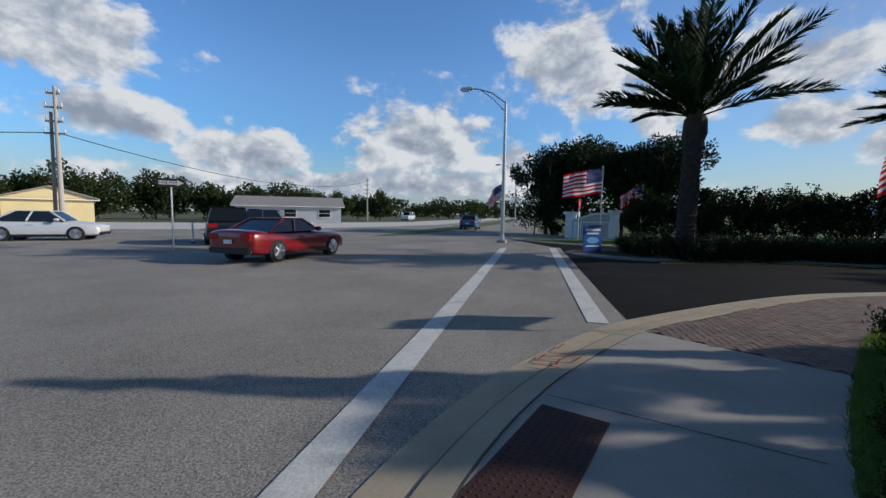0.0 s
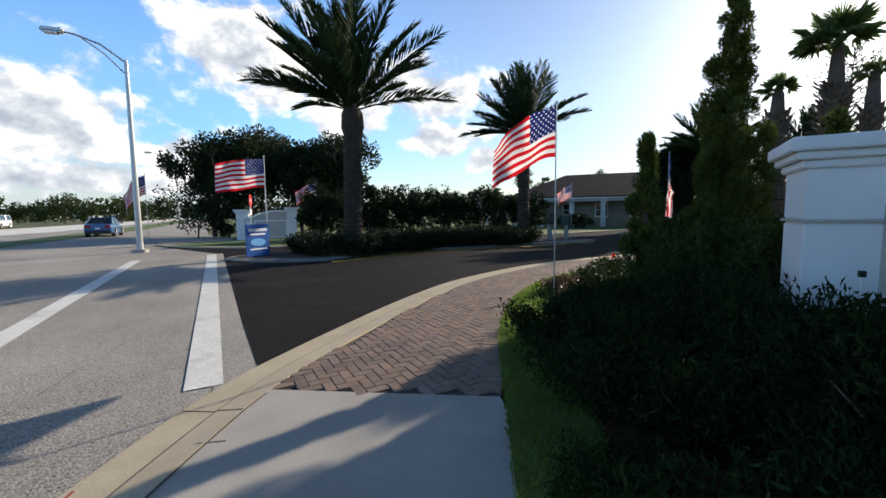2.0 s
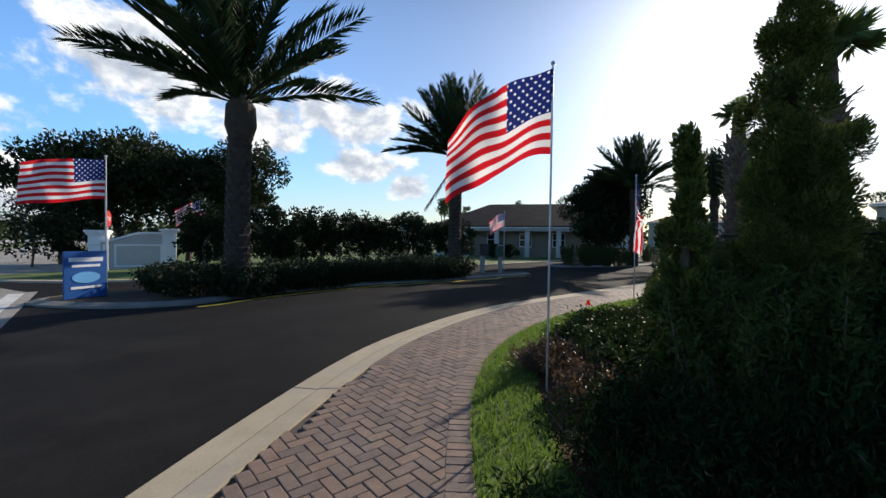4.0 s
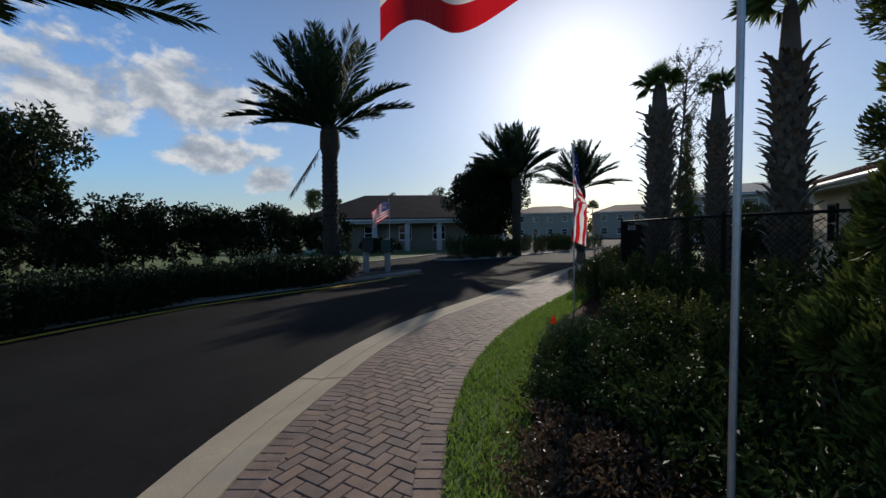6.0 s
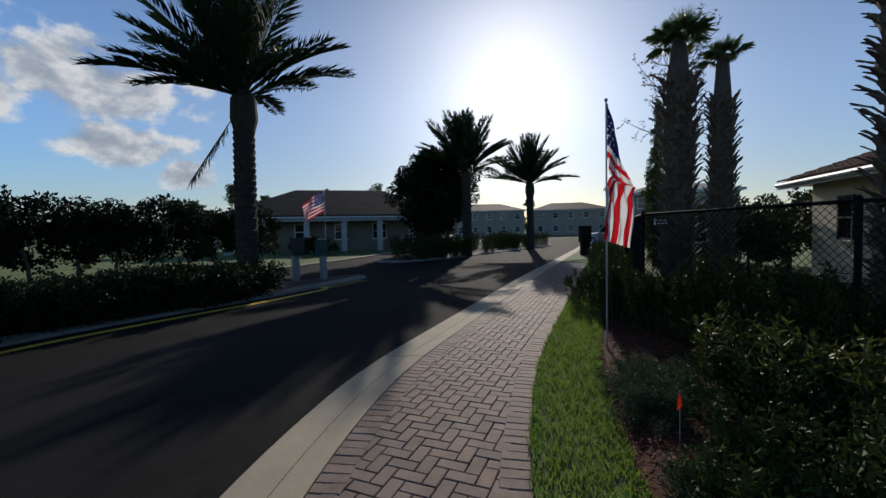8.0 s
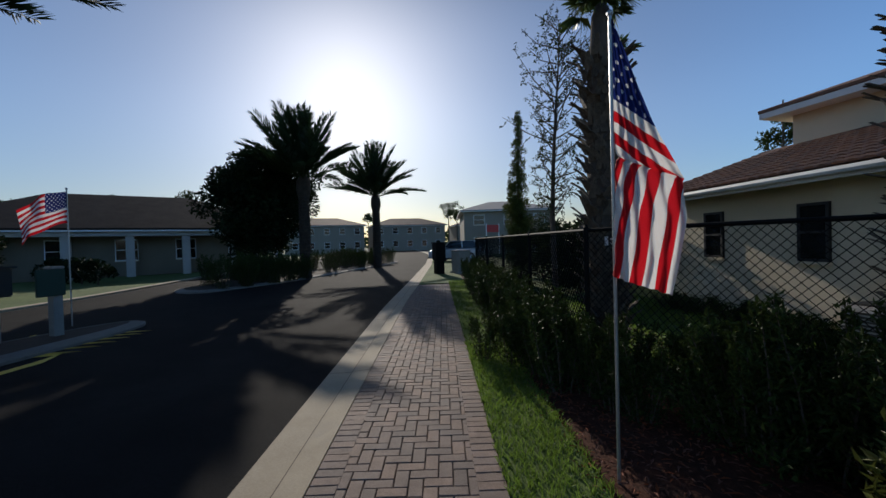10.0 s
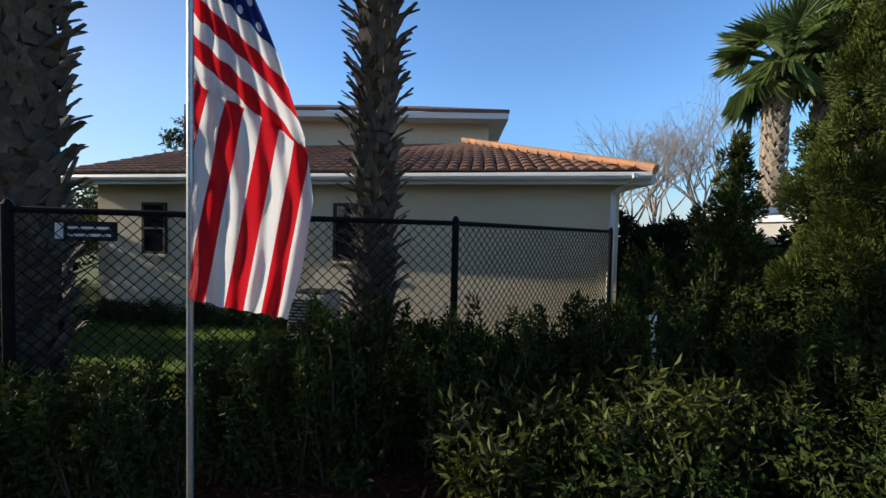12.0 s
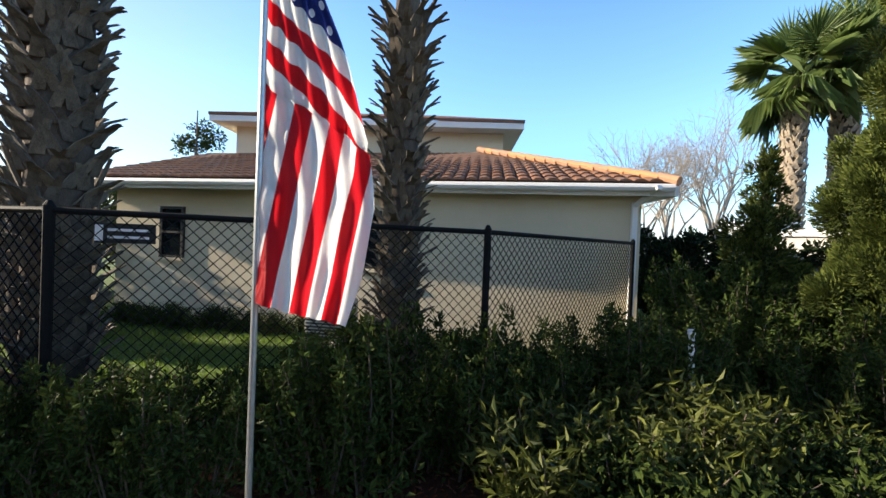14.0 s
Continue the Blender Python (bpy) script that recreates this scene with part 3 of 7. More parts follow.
def crown_mesh(name, seed, blobs, leaves, ln, wid, mat, flat=0.8):
    """Leaves in uneven clumps scattered over many small lobes, with gaps between them."""
    rng = random.Random(seed)
    verts, faces = [], []
    lobes = []
    for c, r in blobs:
        for _ in range(max(4, int(14 * r))):
            d = rand_dir(rng)
            lobes.append((Vector(c) + Vector((d.x * r, d.y * r, d.z * r * flat)) * rng.uniform(0.55, 1.0), r * rng.uniform(0.16, 0.36)))
    tot = sum(q * q for _, q in lobes)
    for c, r in lobes:
        for _ in range(int(leaves * r * r / tot)):
            d = rand_dir(rng)
            p = c + d * r * rng.random() ** 0.4
            leaf_quads(verts, faces, p, (d + rand_dir(rng) * 0.9).normalized(), wid * rng.uniform(0.6, 1.3), ln * rng.uniform(0.6, 1.3), rand_dir(rng), rng)
    return quads(name, verts, faces, mat)


def limbs(bm, rng, base, d, ln, r, depth, spread=0.55, out=None):
    """A trunk that forks into tapering limbs."""
    mid = base + d * ln * 0.5 + rand_dir(rng) * ln * 0.05
    end = base + d * ln
    tube(bm, [base, mid, end], [r, r * 0.85, r * 0.7], 6 if depth > 1 else 4, False)
    if out is not None:
        out.append((end, depth))
    if depth > 0:
        for _ in range(rng.choice((2, 3))):
            nd = (d + rand_dir(rng) * spread + Vector((0, 0, 0.12))).normalized()
            limbs(bm, rng, end, nd, ln * rng.uniform(0.6, 0.85), r * 0.6, depth - 1, spread, out)


def broad_tree(kind, x, y, seed, height, blobs, leaves, mat, label, ln=0.16, wid=0.09, trunk_r=0.16, category="tree", group=""):
    rng = random.Random(seed)
    ob = thing(kind, pose(x, y, 0), label, category, group)
    bm = bmesh.new()
    limbs(bm, rng, Vector((0, 0, -0.1)), Vector((rng.uniform(-0.1, 0.1), rng.uniform(-0.1, 0.1), 1)).normalized(), height * 0.30, trunk_r, 3, 0.7)
    part("trunk", bm, BARK, ob, smooth=True)
    part("crown", crown_mesh("crown", seed, blobs, leaves, ln, wid, mat), None, ob)
    return ob


def date_frond_mesh(seed, length, droop):
    """A feather frond: a tapering curved rib with folded narrow leaflets on both sides."""
    rng = random.Random(seed)
    verts, faces = [], []
    n = 26
    rib = []
    for i in range(n + 1):
        t = i / n
        rib.append(Vector((length * (t - 0.18 * droop * t * t), 0, length * (0.10 * t - droop * 0.55 * t ** 2.2))))
    for i in range(n):
        a, b = rib[i], rib[i + 1]
        w0, w1 = 0.035 * (1 - i / n) + 0.006, 0.035 * (1 - (i + 1) / n) + 0.006
        k = len(verts)
        verts += [a + Vector((0, w0, 0)), a + Vector((0, -w0, 0)), b + Vector((0, -w1, 0)), b + Vector((0, w1, 0)), a + Vector((0, 0, -w0)), b + Vector((0, 0, -w1))]
        faces += [(k, k + 1, k + 2, k + 3), (k + 1, k + 4, k + 5, k + 2), (k + 4, k, k + 3, k + 5)]
    for i in range(3, n):
        t = i / n
        d = (rib[i + 1] - rib[i]).normalized()
        for s in (1, -1):
            for j in range(3):
                p = rib[i].lerp(rib[i + 1], j / 3 + rng.uniform(0, 0.2))
                ll = length * 0.20 * (0.45 + 0.75 * math.sin(math.pi * min(1, t * 0.85 + 0.12))) * rng.uniform(0.8, 1.15)
                dd = (d * rng.uniform(0.75, 1.1) + Vector((0, s, 0)) * rng.uniform(0.55, 0.9) + Vector((0, 0, rng.uniform(0.15, 0.55)))).normalized()
                side = dd.cross(Vector((0, 0, 1))).normalized() * 0.016
                k = len(verts)
                tip = p + dd * ll + Vector((0, 0, -ll * 0.12))
                midp = p + dd * ll * 0.5
                verts += [p, midp + side, tip, midp - side]
                faces += [(k, k + 1, k + 2), (k, k + 2, k + 3)]
    return quads("frond", verts, faces, DATE_LEAF)


DATE_FRONDS = [date_frond_mesh(40 + i, 2.9, dr) for i, dr in enumerate((0.06, 0.16, 0.26, 0.36))]


def ringed_trunk(height, r0, r1, seed, rows, mat, knob=0.025, sway=0.0):
    """A palm trunk set with rows of cut leaf bases."""
    rng = random.Random(seed)
    bm = bmesh.new()
    tube(bm, [(sway * (k / 8) ** 2, 0, height * k / 8 - (0.15 if k == 0 else 0)) for k in range(9)], [r0 + (r1 - r0) * k / 8 for k in range(9)], 14)
    for i in range(rows):
        z = height * (i + 0.5) / rows
        t = z / height
        r = r0 + (r1 - r0) * t
        for k in range(9):
            a = 2 * math.pi * (k + (i % 2) * 0.5) / 9 + rng.uniform(-0.08, 0.08)
            c, s = math.cos(a), math.sin(a)
            q = Vector((c * r + sway * t * t, s * r, z))
            o = Vector((c, s, 0))
            tn = Vector((-s, c, 0)) * r * 0.33
            hh = height / rows * 0.62
            vs = [bm.verts.new(v) for v in (q - tn - Vector((0, 0, hh * 0.6)), q + tn - Vector((0, 0, hh * 0.6)), q + tn * 0.7 + o * knob + Vector((0, 0, hh * 0.5)), q - tn * 0.7 + o * knob + Vector((0, 0, hh * 0.5)), q + tn * 0.6 + Vector((0, 0, hh * 0.75)), q - tn * 0.6 + Vector((0, 0, hh * 0.75)))]
            bm.faces.new((vs[0], vs[1], vs[2], vs[3]))
            bm.faces.new((vs[3], vs[2], vs[4], vs[5]))
            bm.faces.new((vs[1], vs[4], vs[2]))
            bm.faces.new((vs[0], vs[3], vs[5]))
    return bm


def date_palm(x, y, height, scale, seed, r=0.26, fronds=44, dead=False, sway=0.1, wind=(-0.35, 0.35)):
    """A date palm: a knobbly trunk, a swollen head, and feather fronds in rings, blown by the wind."""
    rng = random.Random(seed)
    ob = thing("date_palm", pose(x, y, 0), "tall date palm with a rough dark trunk and feathery green fronds", "palm tree", "date palms")
    part("trunk", ringed_trunk(height, r * 1.05, r * 0.92, seed, int(height / 0.16), PALM_BARK, 0.03, sway), PALM_BARK, ob)
    bm = bmesh.new()
    tube(bm, [(sway, 0, height - 0.9), (sway, 0, height - 0.5), (sway, 0, height), (sway, 0, height + 0.35)], [r * 0.95, r * 1.35, r * 1.25, r * 0.5], 14)
    part("head", bm, PALM_BARK, ob)
    for i in range(fronds):
        t = i / fronds
        az = i * 2.39996 + rng.uniform(-0.2, 0.2)
        el = 88 - 80 * t + rng.uniform(-7, 7)
        kind = DATE_FRONDS[min(3, int(t * 3.2 + rng.random()))]
        f = part("frond", kind, None, ob)
        d = Vector((math.cos(az) * math.cos(radians(el)), math.sin(az) * math.cos(radians(el)), math.sin(radians(el)))) + Vector((wind[0], wind[1], 0)) * 0.35
        d.normalize()
        pitch = math.degrees(math.asin(max(-1, min(1, d.z))))
        f.matrix_local = Matrix.Translation((sway, 0, height + 0.1)) @ pose(0, 0, 0, 0, 0, math.degrees(math.atan2(d.y, d.x))) @ pose(0, 0, 0, 0, -pitch, 0) @ pose(0, 0, 0, rng.uniform(-25, 25)) @ Matrix.Scale(scale * rng.uniform(0.88, 1.08), 4) @ Matrix.Translation((r * 0.5, 0, 0))
    if dead:
        f = part("dead_frond", quads("dead_frond", *dead_frond(), DEAD_LEAF), None, ob, "withered brown hanging frond")
        f.matrix_local = Matrix.Translation((sway, 0, height - 0.1)) @ pose(0, 0, 0, 0, 0, 80)
    return ob


def dead_frond():
    rng = random.Random(5)
    verts, faces = [], []
    for i in range(26):
        t = i / 26
        a = Vector((0.05 + 2.0 * t, 0, 0.0 - 1.95 * t))
        b = Vector((0.05 + 2.0 * (t + 1 / 26), 0, 0.0 - 1.95 * (t + 1 / 26)))
        k = len(verts)
        verts += [a + Vector((0, 0.02, 0)), a - Vector((0, 0.02, 0)), b - Vector((0, 0.02, 0)), b + Vector((0, 0.02, 0))]
        faces.append((k, k + 1, k + 2, k + 3))
        if t > 0.25:
            for s in (1, -1, 0.5, -0.5):
                d = Vector((rng.uniform(0.1, 0.7), s * 0.3, -1)).normalized()
                ll = rng.uniform(0.22, 0.38)
                k = len(verts)
                verts += [a, a + d * ll * 0.5 + Vector((0.02, 0, 0)), a + d * ll, a + d * ll * 0.5 - Vector((0.02, 0, 0))]
                faces += [(k, k + 1, k + 2, k + 3)]
    return verts, faces


def fan_mesh(seed, size, droop):
    """A fan leaf: a stalk, and a fan of narrow pleated blades that split and hang at the tips."""
    rng = random.Random(seed)
    verts, faces = [], []
    st = size * 0.85
    for i in range(4):
        a, b = i / 4, (i + 1) / 4
        k = len(verts)
        za, zb = st * 0.12 * a * a, st * 0.12 * b * b
        verts += [Vector((st * a, 0.016, -za)), Vector((st * a, -0.016, -za)), Vector((st * b, -0.016, -zb)), Vector((st * b, 0.016, -zb))]
        faces.append((k, k + 1, k + 2, k + 3))
    o = Vector((st, 0, -st * 0.12))
    n = 34
    for i in range(n):
        a = radians(-118 + 236 * i / (n - 1)) + rng.uniform(-0.03, 0.03)
        ln = size * (0.95 - 0.25 * abs(math.sin(a / 2))) * rng.uniform(0.88, 1.08)
        d = Vector((math.cos(a), math.sin(a), 0.10 - 0.2 * abs(math.sin(a))))
        s = Vector((-math.sin(a), math.cos(a), 0)) * (0.028 * size)
        p1 = o + d * ln * 0.5 + Vector((0, 0, 0.015 * (i % 2)))
        p2 = o + d * ln + Vector((0, 0, -ln * droop * rng.uniform(0.5, 1.1)))
        k = len(verts)
        verts += [o, p1 + s, p2, p1 - s]
        faces += [(k, k + 1, k + 2), (k, k + 2, k + 3)]
    return quads("fan_leaf", verts, faces, SABAL_LEAF)


FANS = [fan_mesh(60 + i, 0.75, dr) for i, dr in enumerate((0.1, 0.35, 0.6))]


def sabal_boots(z0, z1, r, seed, splay, mat):
    """The criss-cross of old split leaf bases round a cabbage palm's trunk."""
    rng = random.Random(seed)
    verts, faces = [], []
    rows = int((z1 - z0) / 0.125)
    for i in range(rows):
        z = z0 + (z1 - z0) * i / rows
        for k in range(7):
            a = 2 * math.pi * (k + 0.5 * (i % 2)) / 7 + rng.uniform(-0.12, 0.12)
            o, tn = Vector((math.cos(a), math.sin(a), 0)), Vector((-math.sin(a), math.cos(a), 0))
            ln = rng.uniform(0.17, 0.30)
            out = splay * rng.uniform(0.45, 1.35)
            for s in (1, -1):
                if rng.random() < 0.12:
                    continue
                wd = rng.uniform(0.075, 0.105)
                up = Vector((0, 0, 1))
                c0 = o * r * 0.92 + tn * s * 0.062 + up * z
                c1 = o * (r + 0.02 + out * 0.25) + tn * s * 0.02 + up * (z + ln * 0.55)
                c2 = o * (r + out) - tn * s * rng.uniform(0.0, 0.06) + up * (z + ln * rng.uniform(0.8, 1.05))
                th = o * 0.026
                q = len(verts)
                for c, h in ((c0, wd), (c1, wd * 0.8), (c2, wd * 0.34)):
                    verts += [c - tn * h / 2, c + tn * h / 2, c + tn * h / 2 + th, c - tn * h / 2 + th]
                for k2 in (q, q + 4):
                    faces += [(k2 + 3, k2 + 2, k2 + 6, k2 + 7), (k2, k2 + 3, k2 + 7, k2 + 4), (k2 + 2, k2 + 1, k2 + 5, k2 + 6), (k2 + 1, k2, k2 + 4, k2 + 5)]
                faces.append((q + 8, q + 11, q + 10, q + 9))
    return quads("bark_sheath", verts, faces, mat)


def sabal_palm(x, y, height, boots, seed, r=0.17, fans=17, splay=0.10, size=0.62, wind=(-0.5, 0.3), low=75, sheath=None, label="cabbage palm with a criss-cross of old leaf bases"):
    rng = random.Random(seed)
    ob = thing("cabbage_palm", pose(x, y, 0, 0, 0, rng.uniform(0, 360)), label, "palm tree", "cabbage palms")
    bm = bmesh.new()
    tube(bm, [(0, 0, -0.1), (0, 0, height * 0.5), (0, 0, height * 0.82), (0, 0, height), (0, 0, height + 0.25)], [r, r, r * 0.9, r * 0.6, r * 0.25], 12)
    part("trunk", bm, BARK, ob, smooth=True)
    part("bark_sheath", sabal_boots(0.15, boots, r, seed, splay, sheath or BOOT), None, ob, "split grey-brown leaf bases")
    back = ob.matrix_world.to_3x3().inverted() @ Vector((wind[0], wind[1], 0))
    for i in range(fans):
        t = i / fans
        az = i * 2.39996 + rng.uniform(-0.2, 0.2)
        el = radians(84 - low * t + rng.uniform(-8, 8))
        d = Vector((math.cos(az) * math.cos(el), math.sin(az) * math.cos(el), math.sin(el))) + back * 0.4
        d.normalize()
        f = part("fan_leaf", FANS[min(2, int(t * 3))], None, ob)
        f.matrix_local = Matrix.Translation((0, 0, height + 0.05)) @ pose(0, 0, 0, 0, 0, math.degrees(math.atan2(d.y, d.x))) @ pose(0, 0, 0, 0, -math.degrees(math.asin(max(-1, min(1, d.z)))), 0) @ pose(0, 0, 0, rng.uniform(-30, 30)) @ Matrix.Scale(size * rng.uniform(0.85, 1.1), 4)
    return ob


def juniper(x, y, height, width, seed, leaves, label, twist=0.25, ln=0.06):
    """A twisted upright conifer: a leaning stem with knobbly tufts that thin out towards a bent tip."""
    rng = random.Random(seed)
    ob = thing("juniper", pose(x, y, 0), label, "conifer", "upright junipers")
    axis = lambda t: Vector((twist * math.sin(t * 5.5) * (0.3 + t), twist * 0.7 * math.sin(t * 3.1 + 1.3) * t, height * t))
    bm = bmesh.new()
    tube(bm, [axis(k / 9) for k in range(10)], [0.09 * (1 - k / 9.5) + 0.008 for k in range(10)], 7)
    part("trunk", bm, BARK, ob, smooth=True)
    verts, faces = [], []
    tufts = []
    n = int(150 * height / 4)
    for i in range(n):
        t = (i + rng.random()) / n
        env = width * float(np.interp(t, (0, 0.3, 0.5, 0.65, 0.85, 0.95, 1.0), (0.8, 1.0, 0.85, 0.6, 0.38, 0.22, 0.05))) * (0.8 + 0.4 * math.sin(t * height * 5.0 + seed) ** 2) + 0.02
        a = rng.uniform(0, 2 * math.pi)
        rad = env * rng.uniform(0.1, 1.0)
        c = axis(t) + Vector((math.cos(a) * rad, math.sin(a) * rad, rng.uniform(-0.05, 0.15)))
        tufts.append((c, Vector((math.cos(a) * 0.7, math.sin(a) * 0.7, 0.9)), max(0.06, env * rng.uniform(0.2, 0.42))))
    tot = sum(q[2] ** 2 for q in tufts)
    for c, d0, r in tufts:
        for _ in range(int(leaves * r * r / tot)):
            d = rand_dir(rng)
            p = c + Vector((d.x, d.y, d.z * 1.5)) * r * rng.random() ** 0.45
            leaf_quads(verts, faces, p, (d0 * 0.5 + d).normalized(), ln * 0.42 * rng.uniform(0.7, 1.4), ln * rng.uniform(0.6, 1.4), d, rng)
    part("foliage", quads("foliage", verts, faces, JUNIPER_TREE), None, ob)
    return ob


def bare_tree(x, y, height, seed, label, spread=0.5, depth=5, r=0.07):
    rng = random.Random(seed)
    ob = thing("thin_tree", pose(x, y, 0), label, "tree")
    bm = bmesh.new()
    ends = []
    tube(bm, [(0, 0, -0.1), (0.03, 0.02, height * 0.22), (0.0, 0.05, height * 0.40)], [r, r * 0.85, r * 0.75], 7, False)
    for k in range(4):
        z = height * (0.3 + 0.04 * k)
        d = Vector((rng.uniform(-0.5, 0.5), rng.uniform(-0.5, 0.5), 1.0)).normalized()
        limbs(bm, rng, Vector((0.0, 0.05 * z / height * 2, z)), d, height * 0.24, r * 0.5, depth - 1, spread, ends)
    part("trunk", bm, TWIG, ob, smooth=True)
    return ob


def leafy_sapling(x, y, height, seed):
    """A slender tree: one straight stem with many thin side branches that carry small leaves."""
    rng = random.Random(seed)
    ob = thing("thin_tree", pose(x, y, 0), "slender half-bare tree with small leaves behind the fence", "tree")
    bm = bmesh.new()
    stem = lambda t: Vector((0.12 * math.sin(4 * t), 0.10 * math.sin(3.1 * t + 1), height * t))
    tube(bm, [stem(k / 10) - Vector((0, 0, 0.1 if k == 0 else 0)) for k in range(11)], [0.075 * (1 - k / 10.6) + 0.004 for k in range(11)], 7)
    verts, faces = [], []
    for i in range(64):
        t = 0.30 + 0.68 * (i + rng.random()) / 64
        a = i * 2.39996 + rng.uniform(-0.3, 0.3)
        ln = float(np.interp(t, (0.3, 0.45, 0.65, 0.85, 1.0), (0.45, 0.95, 1.2, 1.05, 0.6))) * rng.uniform(0.45, 1.25)
        p = stem(t)
        d = Vector((math.cos(a), math.sin(a), rng.uniform(0.2, 1.5))).normalized()
        q = p + d * ln * 0.55 + rand_dir(rng) * 0.06
        e = q + (d + Vector((0, 0, 0.25))).normalized() * ln * 0.5 + rand_dir(rng) * 0.08
        tube(bm, [p, q, e], [0.017, 0.011, 0.004], 4, False)
        for _ in range(6):
            f = rng.random()
            b0 = p.lerp(q, 0.4 + 0.6 * f) if rng.random() < 0.4 else q.lerp(e, f)
            b1 = b0 + (d * 0.6 + rand_dir(rng)).normalized() * rng.uniform(0.18, 0.42)
            tube(bm, [b0, b1], [0.006, 0.0025], 3, False)
            for _ in range(9):
                c = b0.lerp(b1, rng.uniform(0.25, 1.05)) + rand_dir(rng) * 0.03
                leaf_quads(verts, faces, c, rand_dir(rng), 0.032, rng.uniform(0.045, 0.08), rand_dir(rng), rng)
    part("trunk", bm, BARK, ob, smooth=True)
    part("foliage", quads("foliage", verts, faces, SHRUB_LEAF), None, ob)
    return ob


# palms on the islands
date_palm(8.97, 15.05, 5.05, 1.25, 1, 0.30, 42)
date_palm(18.04, 14.17, 5.1, 1.05, 2, 0.26, 44, dead=True)
date_palm(32.3, 9.65, 4.85, 1.15, 3, 0.26, 40)
date_palm(39.4, 5.57, 4.75, 1.16, 4, 0.26, 40)
# cabbage palms behind the fence and in the yards
sabal_palm(16.05, 4.2, 4.65, 4.15, 11, 0.22, splay=0.19, size=0.44, fans=15)
sabal_palm(18.3, 2.42, 5.15, 4.35, 12, 0.21, splay=0.14, size=0.42, fans=14)
sabal_palm(13.4, 2.88, 4.8, 4.1, 13, 0.17, splay=0.20, size=0.68)
sabal_palm(5.2, -2.4, 5.7, 5.1, 14, 0.21, 30, 0.05, 1.25, low=130, sheath=BOOT_SUNLIT, label="cabbage palm with a pale sunlit trunk")
sabal_palm(4.0, -2.5, 6.1, 5.5, 15, 0.22, 30, 0.05, 1.25, low=130, sheath=BOOT_SUNLIT, label="cabbage palm with a pale sunlit trunk")
sabal_palm(1.1, -2.5, 6.2, 0.5, 16, 0.15, 30, 0.03, 1.3, low=130, sheath=BOOT_SUNLIT, label="cabbage palm with a smooth slim trunk")
# upright junipers beside the sign wall
juniper(8.95, 3.72, 4.95, 0.5, 21, 120000, "tall twisted dark green juniper with knobbly tufts", 0.09, 0.042)
juniper(8.04, 4.58, 2.55, 0.28, 22, 26000, "small pointed dark green juniper", 0.05)
juniper(24.3, 1.78, 5.95, 0.42, 23, 32000, "narrow pointed juniper beside the fence", 0.05)
juniper(9.35, 2.6, 2.75, 0.42, 24, 26000, "bushy juniper beside the house corner", 0.1)
leafy_sapling(19.45, 2.98, 6.4, 31)
for jx_, jy_, jh_, js_ in ((4.3, 0.3, 3.0, 25), (3.5, 0.5, 2.7, 26), (3.6, -0.7, 2.6, 27)):
    juniper(jx_, jy_, jh_, 0.3, js_, 9000, "small pointed dark juniper beyond the entrance wall", 0.06)
for k, (bx, by, bh) in enumerate(((6.0, -8.2, 5.4), (4.7, -9.2, 6.0), (3.2, -8.6, 6.3), (5.6, -11.5, 6.4), (2.0, -10.5, 6.6), (5.4, -7.4, 4.6), (4.0, -7.2, 5.0))):
    bare_tree(bx, by, bh, 33 + k, "grey leafless tree beyond the lawn", 0.75, 6, 0.09)

# ---- shrubs along the path ----
SHRUBS = [shrub_mesh("shrub", 100 + i, 0.42, 0.42, 1.0, 2300, 0.054, 0.021, SHRUB_LEAF, 13, 0.7, 0.8) for i in range(3)]
LOW = [shrub_mesh("low_shrub", 110 + i, 0.5, 0.5, 0.55, 1600, 0.056, 0.026, SHRUB_LEAF, 14, 0.4) for i in range(3)]
CROTON = [shrub_mesh("yellow_shrub", 120 + i, 0.42, 0.42, 0.75, 1200, 0.085, 0.021, CROTON_LEAF, 12, 0.35) for i in range(2)]
RUSSET = [shrub_mesh("russet_shrub", 130 + i, 0.5, 0.5, 0.5, 800, 0.06, 0.03, BROWN_LEAF, 14, 0.4) for i in range(2)]
JUNI = [shrub_mesh("ground_juniper", 140 + i, 0.6, 0.6, 0.42, 4200, 0.05, 0.014, JUNIPER_LEAF, 20, 0.5) for i in range(3)]
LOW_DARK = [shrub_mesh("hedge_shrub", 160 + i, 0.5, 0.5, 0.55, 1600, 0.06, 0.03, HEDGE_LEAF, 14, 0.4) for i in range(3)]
JUNI_BLUE = [shrub_mesh("blue_juniper", 150 + i, 0.6, 0.6, 0.42, 3600, 0.05, 0.014, JUNIPER_BLUE, 20, 0.5) for i in range(2)]
rng = random.Random(77)


def plant(kind, pairs, x, y, scale, label, group, zs=1.0, z=-0.02):
    pr_ = rng.choice(pairs)
    m = pose(x, y, z, rng.uniform(-5, 5), rng.uniform(-5, 5), rng.uniform(0, 360)) @ Matrix.Diagonal((scale, scale, scale * zs, 1))
    return shrub_thing(kind, pr_, m, label, "shrub", group)


def bed_place(x0, x1, d0, d1):
    """A place in the bed, d metres to the right of the footpath's edge."""
    while True:
        p = rng.choice(gl)
        if x0 < p.x < x1:
            i = gl.index(p)
            t = (gl[min(i + 1, len(gl) - 1)] - gl[max(i - 1, 0)]).normalized()
            d = rng.uniform(d0, d1)
            return p.x + t.y * d, p.y - t.x * d


